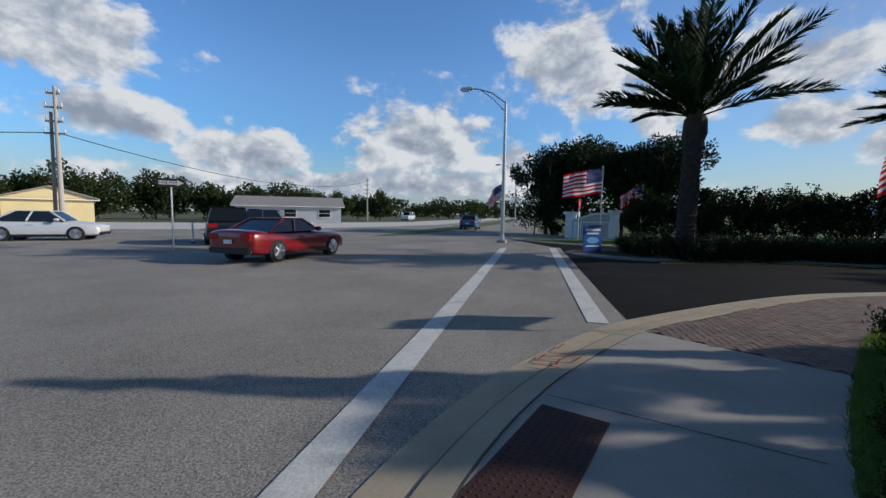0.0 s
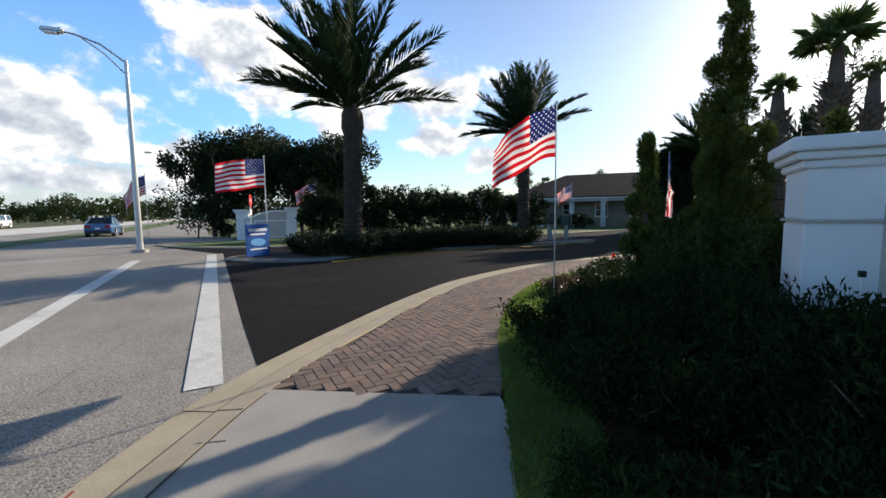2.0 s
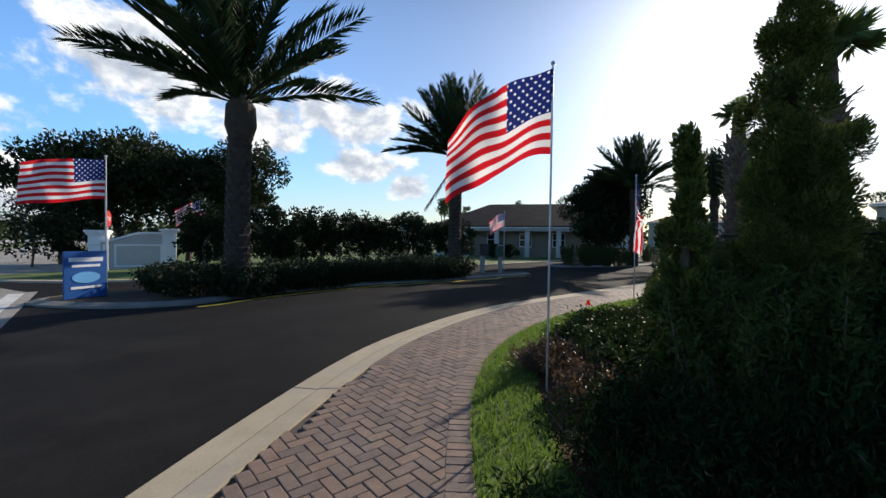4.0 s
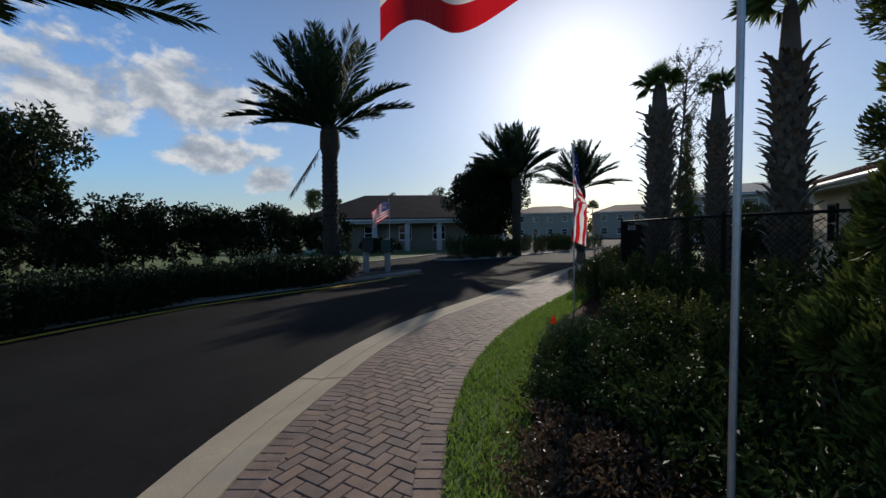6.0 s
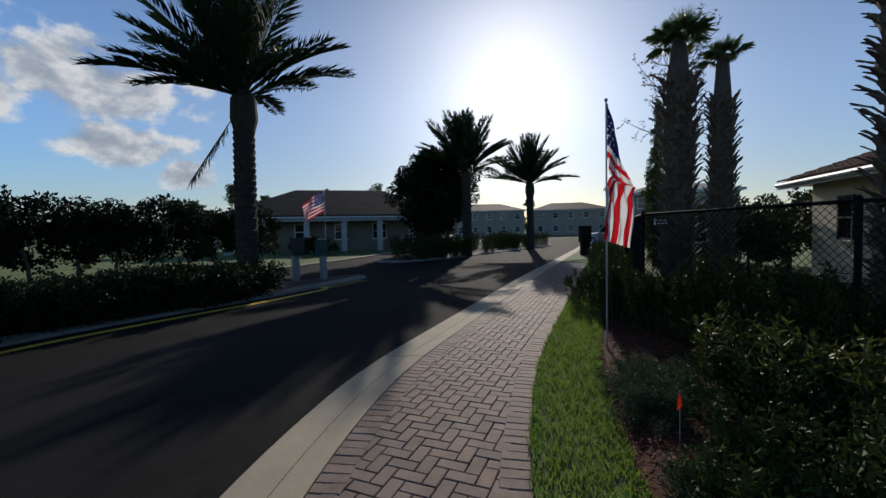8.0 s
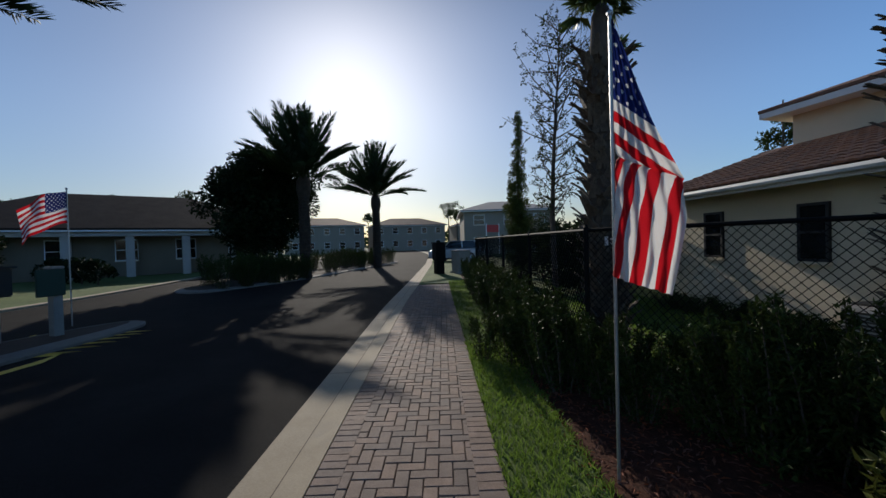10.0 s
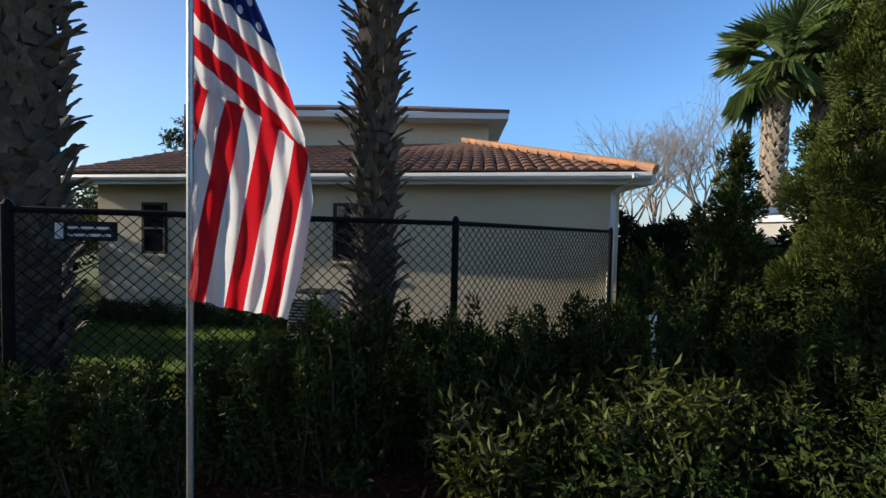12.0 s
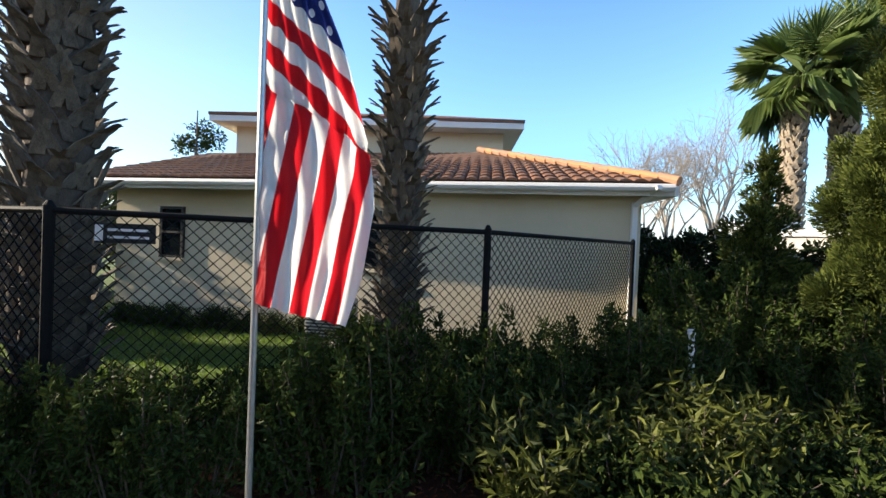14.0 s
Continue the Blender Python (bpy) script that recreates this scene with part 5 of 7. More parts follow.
def hanging_cloth(parent, top, az):
    """A limp flag: from the hoist its stripes slant down and outwards to a fold, below which the fly end falls beside the pole."""
    ca, sa = math.cos(radians(az)), math.sin(radians(az))
    nu, n_up, n_lo = 40, 40, 36
    width = lambda b: float(np.interp(b, (0, 0.12, 0.3, 0.5, 0.62, 0.75, 0.9, 1.0), (0.02, 0.10, 0.24, 0.42, 0.54, 0.58, 0.52, 0.45)))
    verts, plan = [], []
    for i in range(n_up + n_lo + 1):
        for j in range(nu + 1):
            a = j / nu
            fold = 0.53 + 0.10 * a
            b = fold * i / n_up if i <= n_up else fold + (1 - fold) * (i - n_up) / n_lo
            x = a * width(b)
            z = top - 1.98 * b - 0.14 * a * max(0.0, b - 0.5) * 2      # as cut; shrunk to size below
            y = 0.05 * math.sin(9 * x + 4.0 * b) * (0.4 + b) + 0.022 * math.sin(34 * a - 5 * b) * min(1.0, 0.3 + b) + 0.012 * math.sin(61 * b + 13 * a) * math.exp(-5 * a) + 0.009 * math.sin(23 * a + 29 * b) + (0.05 if i == n_up else 0.0)
            y += 0.03 * math.exp(-((i - n_up) / 4.5) ** 2)
            verts.append((0.72 * (x * ca - y * sa), 0.72 * (x * sa + y * ca), top + 0.83 * (z - top)))
            plan.append((x, z - top))
    faces, zone = [], []
    for i in range(n_up + n_lo):
        for j in range(nu):
            k = i * (nu + 1) + j
            faces.append((k, k + 1, k + nu + 2, k + nu + 1))
            zone.append(i < n_up)
    me = quads("cloth", verts, faces, FLAG, True)
    lay = me.uv_layers.new(name="UVMap")
    for poly in me.polygons:
        for li in poly.loop_indices:
            x, z = plan[me.loops[li].vertex_index]
            if zone[poly.index]:
                v = (z + x * 0.80 + 1.12) / 1.12
                u = x * 1.28 / 1.5
            else:
                v = 0.02 + (x - 0.20 * (z + 1.98)) / 1.16 + 0.15
                u = 0.6 + (-z - 1.0) * 0.35
            lay.data[li].uv = (max(0.0, min(0.999, u)), max(0.0, min(0.999, v)))
    return part("cloth", me, None, parent)


def flag(x, y, h, label, fn, lean=(0, 0), r=0.014, mat=None):
    ob = thing("flag", pose(x, y, 0), label, "flag", "flags along the entrance")
    flag_pole(ob, h, r, mat, lean)
    cloth(ob, fn)
    return ob


flag(7.07, 5.60, 3.17, "striped flag that streams from a thin steel pole", flying(0.79, 1.08, 3.14, 118, 27, 0.12, (-0.03, -0.02), 0.7), (-0.03, -0.02), 0.0105)
fb = thing("flag", pose(13.38, 6.04, 0), "striped flag that hangs limp beside its grey pole", "flag", "flags along the entrance")
flag_pole(fb, 3.03, 0.0115)
hanging_cloth(fb, 3.0, 208)
flag(21.8, 13.7, 3.0, "small striped flag on a pole at the island's end", flying(0.72, 1.0, 2.97, 150, 30, 0.06))
flag(6.8, 17.5, 3.6, "large striped flag that streams from a pole beside the blue sign", flying(1.05, 1.6, 3.55, 160, 9, 0.14), (0.0, 0.0), 0.02)
flag(13.4, 27.0, 3.6, "striped flag on a pole near the white wall", flying(0.9, 1.5, 3.55, 170, 25, 0.1))
flag(5.2, 34.0, 4.2, "striped flag on a pole far along the main road", flying(1.2, 1.9, 4.1, 200, 50, 0.12))

# ---- signs and posts ----
bs = thing("blue_sign", pose(6.25, 16.9, 0, 0, 0, 18), "blue notice board with pale writing on the island's tip", "sign")
part("board", box(bmesh.new(), -0.46, -0.02, 0.05, 0.46, 0.02, 1.18, bevel=0.01), BLUE_SIGN, bs)
for z0, z1, w0 in ((0.93, 1.03, 0.36), (0.80, 0.86, 0.3), (0.28, 0.34, 0.32)):
    part("writing_line", box(bmesh.new(), -w0, -0.03, z0, w0, -0.021, z1), SIGN_WHITE, bs)
bm = bmesh.new()
bmesh.ops.create_cone(bm, segments=24, radius1=0.3, radius2=0.3, depth=0.008, cap_ends=True, matrix=Matrix.Translation((0, -0.026, 0.55)) @ pose(0, 0, 0, 90) @ Matrix.Diagonal((1, 0.45, 1, 1)))
part("emblem", bm, plain("light_blue_emblem", (0.15, 0.42, 0.72), 0.4), bs)
for s in (-0.36, 0.36):
    part("stake", box(bmesh.new(), s - 0.02, 0.0, -0.1, s + 0.02, 0.04, 0.1), SIGN_BLACK, bs)
st = thing("stop_sign", pose(9.4, 27.5, 0, 0, 0, 60), "red octagonal stop sign on a white post", "road sign")
bm = bmesh.new()
tube(bm, [(0, 0, -0.1), (0, 0, 2.3)], 0.03, 8)
part("post", bm, TRIM, st)
bm = bmesh.new()
bmesh.ops.create_cone(bm, segments=8, radius1=0.40, radius2=0.40, depth=0.012, cap_ends=True, matrix=Matrix.Translation((0, -0.04, 2.35)) @ pose(0, 0, 0, 90) @ pose(0, 0, 0, 0, 0, 22.5))
part("plate", bm, SIGN_RED, st)
stop_curve = bpy.data.curves.new("stop_letters", "FONT")
stop_curve.body, stop_curve.size, stop_curve.align_x, stop_curve.align_y, stop_curve.extrude = "STOP", 0.27, "CENTER", "CENTER", 0.002
stop_curve.materials.append(SIGN_WHITE)
tx = new("lettering", stop_curve)
tx.parent = st
tx.matrix_local = Matrix.Translation((0, -0.05, 2.35)) @ pose(0, 0, 0, 90)
part("notice", box(bmesh.new(), -0.2, -0.045, 1.5, 0.2, -0.032, 1.85), SIGN_WHITE, st)

ow = thing("one_way_sign", pose(-10.6, 16.5, 0, 0, 0, 35), "black and white one-way arrow sign on a steel post", "road sign")
bm = bmesh.new()
tube(bm, [(0, 0, -0.1), (0, 0, 2.75)], 0.035, 8)
part("post", bm, GALV, ow)
part("plate", box(bmesh.new(), -0.46, -0.05, 2.42, 0.46, -0.035, 2.75, bevel=0.005), SIGN_BLACK, ow)
bm = bmesh.new()
vs = [bm.verts.new((x, -0.056, z)) for x, z in ((-0.40, 2.51), (0.2, 2.51), (0.2, 2.46), (0.42, 2.585), (0.2, 2.71), (0.2, 2.66), (-0.40, 2.66))]
bm.faces.new(vs)
bmesh.ops.solidify(bm, geom=bm.faces[:], thickness=0.003)
part("arrow", bm, SIGN_WHITE, ow)
ow_curve = bpy.data.curves.new("one_way_letters", "FONT")
ow_curve.body, ow_curve.size, ow_curve.align_x, ow_curve.align_y, ow_curve.extrude = "ONE WAY", 0.13, "CENTER", "CENTER", 0.001
ow_curve.materials.append(SIGN_BLACK)
tx = new("lettering", ow_curve)
tx.parent = ow
tx.matrix_local = Matrix.Translation((-0.08, -0.064, 2.585)) @ pose(0, 0, 0, 90)

for i, (gx, gy) in enumerate(((-11.9, 20.0), (-10.2, 19.9), (-8.8, 28.6), (-6.4, 20.5))):
    dl = thing("delineator_post", pose(gx, gy, 0), "white plastic road delineator post", "road post", "delineator posts")
    bm = bmesh.new()
    tube(bm, [(0, 0, -0.05), (0, 0, 0.9), (0, 0, 0.95)], [0.045, 0.04, 0.02], 8)
    part("post", bm, TRIM, dl)
    bm = bmesh.new()
    tube(bm, [(0, 0, -0.05), (0, 0, 0.03)], [0.12, 0.10], 8)
    part("base", bm, PLASTIC_BLACK, dl)

# the keypad posts at the island's end
gp = thing("gate_call_box", pose(19.75, 13.75, 0, 0, 0, -30), "weathered grey post with a call box for the gate", "call box")
part("post", box(bmesh.new(), -0.09, -0.09, -0.1, 0.09, 0.09, 1.25, bevel=0.01), POST_GREY, gp)
part("casing", box(bmesh.new(), -0.2, -0.24, 0.85, 0.2, -0.08, 1.35, bevel=0.02), CAR_GREY, gp)
part("hood", box(bmesh.new(), -0.24, -0.32, 1.35, 0.24, -0.04, 1.39, bevel=0.01), CAR_GREY, gp)
gp2 = thing("sign_post", pose(20.2, 13.06, 0, 0, 0, -30), "square weathered grey post with a dark notice board", "post")
part("post", box(bmesh.new(), -0.08, -0.08, -0.1, 0.08, 0.08, 1.3, bevel=0.01), POST_GREY, gp2)
part("cap", box(bmesh.new(), -0.11, -0.11, 1.3, 0.11, 0.11, 1.35, bevel=0.012), POST_GREY, gp2)
part("board", box(bmesh.new(), -0.35, -0.13, 0.8, 0.1, -0.085, 1.3, bevel=0.01), plain("dark_green_board", (0.02, 0.05, 0.035), 0.5), gp2)

# ---- entrance sign walls ----


def moulded_cap(bm, x0, y0, x1, y1, z, h):
    for k, (o, a, b) in enumerate(((0.04, 0.0, 0.28), (0.09, 0.28, 0.55), (0.14, 0.55, 1.0))):
        box(bm, x0 - o, y0 - o, z + h * a, x1 + o, y1 + o, z + h * b, bevel=0.012)
    return bm


def sign_wall(m, mirrored, label):
    """A pier with a moulded cap and grooves, and a wing wall whose top sweeps up in a scroll."""
    ob = thing("entrance_wall", m, label, "wall")
    s = -1 if mirrored else 1
    bm = bmesh.new()
    box(bm, -0.36, -0.36, -0.1, 0.36, 0.36, 1.36, bevel=0.01)
    box(bm, -0.345, -0.345, 1.36, 0.345, 0.345, 1.40)
    box(bm, -0.36, -0.36, 1.40, 0.36, 0.36, 1.86, bevel=0.01)
    part("pier", bm, STUCCO_WHITE, ob)
    part("pier_band", box(bmesh.new(), -0.385, -0.385, 1.375, 0.385, 0.385, 1.40, bevel=0.004), STUCCO_GREY, ob)
    part("pier_cap", moulded_cap(bmesh.new(), -0.36, -0.36, 0.36, 0.36, 1.84, 0.26), STUCCO_WHITE, ob)
    top = lambda t: 1.52 + 0.42 * (0.5 - 0.5 * math.cos(math.pi * min(1.0, t * 1.6)))
    bm, bc = bmesh.new(), bmesh.new()
    n = 24
    for i in range(n):
        t0, t1 = i / n, (i + 1) / n
        xa, xb = s * (0.14 + 2.8 * t0), s * (0.14 + 2.8 * t1)
        for b_, y_, o, za in ((bm, 0.15, 0.0, -0.1), (bc, 0.22, 0.11, None)):
            ya = y_
            z0a, z0b = (za, za) if za is not None else (top(t0), top(t1))
            z1a, z1b = top(t0) + o, top(t1) + o
            v = [b_.verts.new(q) for q in ((xa, -ya - 0.37, z0a), (xb, -ya - 0.37, z0b), (xb, -ya - 0.37, z1b), (xa, -ya - 0.37, z1a), (xa, ya - 0.37, z0a), (xb, ya - 0.37, z0b), (xb, ya - 0.37, z1b), (xa, ya - 0.37, z1a))]
            for f in ((0, 1, 2, 3), (7, 6, 5, 4), (3, 2, 6, 7), (1, 0, 4, 5)):
                b_.faces.new([v[j] for j in f])
            if i in (0, n - 1):
                b_.faces.new([v[j] for j in ((0, 3, 7, 4) if i == 0 else (1, 5, 6, 2))])
    part("wing_wall", bm, STUCCO_GREY, ob)
    part("scroll_cap", bc, STUCCO_WHITE, ob)
    for z0, z1 in ((-0.05, 0.62), (0.66, 1.0), (1.04, 1.44)):
        part("quoin", box(bmesh.new(), min(s * 0.22, s * 0.46), -0.57, z0, max(s * 0.22, s * 0.46), -0.519, z1, bevel=0.01), STUCCO_WHITE, ob)
    part("panel_border", box(bmesh.new(), min(s * 0.66, s * 2.6), -0.555, 0.3, max(s * 0.66, s * 2.6), -0.519, 1.42, bevel=0.01), STUCCO_WHITE, ob)
    part("panel", box(bmesh.new(), min(s * 0.74, s * 2.52), -0.565, 0.38, max(s * 0.74, s * 2.52), -0.550, 1.34, bevel=0.004), STUCCO_GREY, ob)
    bm = bmesh.new()
    box(bm, s * 2.9 - 0.3, -0.62, -0.1, s * 2.9 + 0.3, 0.0, 2.0, bevel=0.01)
    moulded_cap(bm, s * 2.9 - 0.3, -0.62, s * 2.9 + 0.3, 0.0, 2.0, 0.22)
    part("end_pier", bm, STUCCO_WHITE, ob)
    return ob


sign_wall(pose(6.56, 2.30, 0, 0, 0, -72), False, "white and grey stucco entrance wall with a moulded pier cap")
sign_wall(pose(9.6, 29.6, -0.25, 0, 0, -22), False, "white stucco entrance wall with a scrolled top below trees")
lt = thing("garden_light", pose(5.95, 2.15, 0, 0, 0, 20), "small white ground spotlight on a stake beside the wall", "garden light")
bm = bmesh.new()
tube(bm, [(0, 0, -0.1), (0, 0, 0.95)], 0.012, 8)
part("stake", bm, TRIM, lt)
part("head", box(bmesh.new(), -0.022, -0.022, 0.95, 0.022, 0.022, 1.0, bevel=0.005), PLASTIC_BLACK, lt)

# ---- street lamps and power poles ----


def street_lamp(x, y, h, arm, az, label):
    ob = thing("street_lamp", pose(x, y, 0, 0, 0, az), label, "street lamp", "street lamps")
    bm = bmesh.new()
    tube(bm, [(0, 0, -0.1), (0, 0, 0.4), (0, 0, h * 0.5), (0, 0, h)], [0.15, 0.12, 0.10, 0.07], 12)
    part("pole", bm, GALV, ob)
    bm = bmesh.new()
    tube(bm, [(0, 0, h - 0.1), (arm * 0.4, 0, h + 0.55), (arm * 0.8, 0, h + 0.85), (arm, 0, h + 0.92)], 0.035, 8)
    tube(bm, [(0, 0, h - 0.6), (arm * 0.35, 0, h + 0.2), (arm * 0.7, 0, h + 0.75)], 0.025, 8)
    part("arm", bm, GALV, ob)
    hd = part("lamp_head", box(bmesh.new(), arm - 0.1, -0.16, h + 0.84, arm + 0.65, 0.16, h + 1.02, bevel=0.05), GALV, ob)
    part("lens", box(bmesh.new(), arm + 0.1, -0.12, h + 0.80, arm + 0.55, 0.12, h + 0.84, bevel=0.01), LIGHT_CLEAR, hd)
    bm = bmesh.new()
    box(bm, -0.25, -0.25, -0.1, 0.25, 0.25, 0.08, bevel=0.02)
    part("footing", bm, CONCRETE, ob)
    return ob


street_lamp(3.62, 23.6, 7.9, 2.1, 154, "tall steel street lamp with a long curved arm")
street_lamp(11.5, 60.0, 8.0, 2.4, 166, "tall steel street lamp far along the road")


def power_pole(x, y, h, az, label, twin=False, mat=None):
    ob = thing("power_pole", pose(x, y, 0, 0, 0, az), label, "utility pole")
    bm = bmesh.new()
    tube(bm, [(0, 0, -0.2), (0, 0, h)], [0.15, 0.09], 10)
    part("pole", bm, mat or CONC_POLE, ob)
    if twin:
        bm = bmesh.new()
        tube(bm, [(-0.42, 0.1, -0.2), (-0.32, 0.1, h * 0.83)], [0.11, 0.08], 10)
        part("second_pole", bm, WOOD_POLE, ob)
    for z_, l_ in ((h - 0.4, 0.5), (h - 1.2, 0.7), (h - 2.0, 0.7), (h - 2.7, 0.9)):
        part("crossarm", box(bmesh.new(), -l_ / 2 - 0.2, -0.06, z_ - 0.05, l_ / 2, 0.06, z_ + 0.05, bevel=0.01), WOOD_POLE, ob)
        for s in (-l_ / 2 - 0.15, l_ / 2 - 0.05):
            bm = bmesh.new()
            tube(bm, [(s, 0, z_ + 0.05), (s, 0, z_ + 0.16), (s, 0, z_ + 0.26)], [0.03, 0.06, 0.03], 8)
            part("insulator", bm, TRIM, ob)
    return ob


power_pole(-22.5, 25.0, 8.6, 10, "twin utility pole with short crossarms and insulators", True)
power_pole(-12.2, 72.0, 7.6, 10, "weathered wooden utility pole", False, WOOD_POLE)
cb = thing("overhead_cable", pose(0, 0, 0), "thin black overhead cable between the utility poles", "cable")
bm = bmesh.new()
A_, B_ = Vector((-60, 3, 5.9)), Vector((-22.5, 25.0, 5.95))
C_ = Vector((-12.2, 72.0, 7.0))
tube(bm, [A_.lerp(B_, k / 14) + Vector((0, 0, -1.2 * 4 * (k / 14) * (1 - k / 14))) for k in range(15)], 0.025, 5)
tube(bm, [B_.lerp(C_, k / 14) + Vector((0, 0, -1.8 * 4 * (k / 14) * (1 - k / 14))) for k in range(15)], 0.025, 5)
part("cable", bm, PLASTIC_BLACK, cb)

# ---- vehicles ----


def loft(sections, mat_name="body"):
    """A closed skin through cross-sections with as many points each."""
    bm = bmesh.new()
    rings = [[bm.verts.new(p) for p in s] for s in sections]
    n = len(rings[0])
    for q, s in zip(rings, rings[1:]):
        for k in range(n):
            bm.faces.new((q[k], q[(k + 1) % n], s[(k + 1) % n], s[k]))
    bm.faces.new(rings[0])
    bm.faces.new(list(reversed(rings[-1])))
    bmesh.ops.recalc_face_normals(bm, faces=bm.faces[:])
    return bm


def wheel(parent, x, y, r, side):
    bm = bmesh.new()
    tube(bm, [(0, -0.10, 0), (0, -0.085, 0), (0, 0.085, 0), (0, 0.10, 0)], [r * 0.86, r, r, r * 0.86], 28)
    w_ = part("wheel", bm, RUBBER, parent, "black rubber tyre on an alloy rim", True)
    w_.matrix_local = pose(x, y, r)
    bm = bmesh.new()
    yo = side * 0.104
    tube(bm, [(0, yo - 0.02, 0), (0, yo, 0)], [r * 0.74, r * 0.70], 28)
    rim = part("rim", bm, CHROME, w_)
    bm = bmesh.new()
    tube(bm, [(0, yo - 0.01, 0), (0, yo + side * 0.002, 0)], [r * 0.62, r * 0.60], 28)
    part("brake_well", bm, PLASTIC_BLACK, w_)
    for k in range(5):
        a = 2 * math.pi * k / 5
        bm = bmesh.new()
        tube(bm, [(math.cos(a) * r * 0.08, yo + side * 0.006, math.sin(a) * r * 0.08), (math.cos(a) * r * 0.64, yo + side * 0.006, math.sin(a) * r * 0.64)], [r * 0.13, r * 0.16], 6)
        part("spoke", bm, CHROME, w_)
    bm = bmesh.new()
    tube(bm, [(0, yo, 0), (0, yo + side * 0.02, 0)], [r * 0.18, r * 0.12], 12)
    part("hub", bm, CHROME, w_)
    return w_


def vehicle(name, m, mat, label, length, width, belt, roof, nose, tail, cab, r, category="car"):
    """A vehicle: lower body with rounded shoulders, a glazed cabin under a roof skin, wheels, lamps, mirrors and bumpers.
    x runs forwards; cab: where the windscreen's foot, roof front, roof back and rear window's foot lie."""
    ob = thing(name, m, label, category)
    L, hw = length / 2, width / 2

    def sec(x, w_, z0, z1):
        b = 0.10
        return [(x, -w_ * 0.92, z0), (x, w_ * 0.92, z0), (x, w_, z0 + b), (x, w_ * 0.995, (z0 + z1) / 2), (x, w_ * 0.97, z1 - b), (x, w_ * 0.86, z1), (x, 0, z1 + 0.025), (x, -w_ * 0.86, z1), (x, -w_ * 0.97, z1 - b), (x, -w_ * 0.995, (z0 + z1) / 2), (x, -w_, z0 + b)]
    st_ = [(-L, 0.84, 0.36, tail - 0.06), (-L + 0.10, 0.95, 0.26, tail), (-L + 0.5, 1.0, 0.22, tail + 0.01), (cab[3], 1.0, 0.2, belt), (cab[0], 1.0, 0.2, belt), (L * 0.55, 0.99, 0.2, nose + (belt - nose) * 0.45), (L - 0.35, 0.96, 0.2, nose), (L - 0.08, 0.88, 0.24, nose - 0.10), (L, 0.78, 0.34, nose - 0.2)]
    body = part("body", loft([sec(x, hw * k, z0, z1) for x, k, z0, z1 in st_]), mat, ob, smooth=True)
    rounding = body.modifiers.new("rounding", "SUBSURF")
    rounding.levels = rounding.render_levels = 2

    f0, f1, b1, b0 = cab
    lo, up = hw * 0.90, hw * 0.72
    bm = bmesh.new()
    c = [bm.verts.new(v) for v in ((b0, -lo, belt), (b0, lo, belt), (f0, lo, belt), (f0, -lo, belt), (b1, -up, roof - 0.03), (b1, up, roof - 0.03), (f1, up, roof - 0.03), (f1, -up, roof - 0.03))]
    for f in ((0, 1, 5, 4), (1, 2, 6, 5), (2, 3, 7, 6), (3, 0, 4, 7), (4, 5, 6, 7)):
        bm.faces.new([c[j] for j in f])
    bmesh.ops.recalc_face_normals(bm, faces=bm.faces[:])
    part("glazing", bm, GLASS_DARK, ob)
    bm = bmesh.new()
    box(bm, b1 - 0.06, -up - 0.02, roof - 0.05, f1 + 0.06, up + 0.02, roof, bevel=0.02)
    part("roof_panel", bm, mat, ob)
    for s in (-1, 1):
        for (xa, za, ya), (xb, zb, yb) in (((f0, belt, lo), (f1, roof - 0.03, up)), ((b0, belt, lo), (b1, roof - 0.03, up)), (((f0 + b0) / 2 - 0.1, belt, lo), ((f1 + b1) / 2, roof - 0.03, up))):
            bm = bmesh.new()
            tube(bm, [(xa, s * ya, za), (xb, s * yb, zb)], 0.045, 6)
            part("pillar", bm, mat, ob)
        bm = bmesh.new()
        box(bm, f0 - 0.35, s * (hw + 0.10) - 0.09, belt, f0 - 0.15, s * (hw + 0.10) + 0.09, belt + 0.14, bevel=0.04)
        part("mirror", bm, mat, ob)
        part("headlight", box(bmesh.new(), L - 0.28, min(s * hw * 0.45, s * hw * 0.82), nose - 0.26, L - 0.02, max(s * hw * 0.45, s * hw * 0.82), nose - 0.12, bevel=0.03), LIGHT_CLEAR, ob)
        part("tail_light", box(bmesh.new(), -L - 0.005, min(s * hw * 0.45, s * hw * 0.86), tail - 0.30, -L + 0.12, max(s * hw * 0.45, s * hw * 0.86), tail - 0.10, bevel=0.02), LIGHT_RED, ob)
        for x in (-L + length * 0.21, L - length * 0.20):
            bm = bmesh.new()
            tube(bm, [(x, s * (hw - 0.22), r), (x, s * (hw + 0.004), r)], [r * 1.09, r * 1.09], 28)
            part("wheel_arch", bm, PLASTIC_BLACK, ob)
            wheel(ob, x, s * (hw - 0.085), r, s)
        part("side_sill", box(bmesh.new(), -L * 0.5, min(s * hw * 0.96, s * (hw + 0.012)), 0.18, L * 0.5, max(s * hw * 0.96, s * (hw + 0.012)), 0.30, bevel=0.02), PLASTIC_BLACK, ob)
        part("door_handle", box(bmesh.new(), -0.35, min(s * hw * 0.97, s * (hw + 0.025)), belt - 0.20, -0.15, max(s * hw * 0.97, s * (hw + 0.025)), belt - 0.16, bevel=0.01), mat, ob)
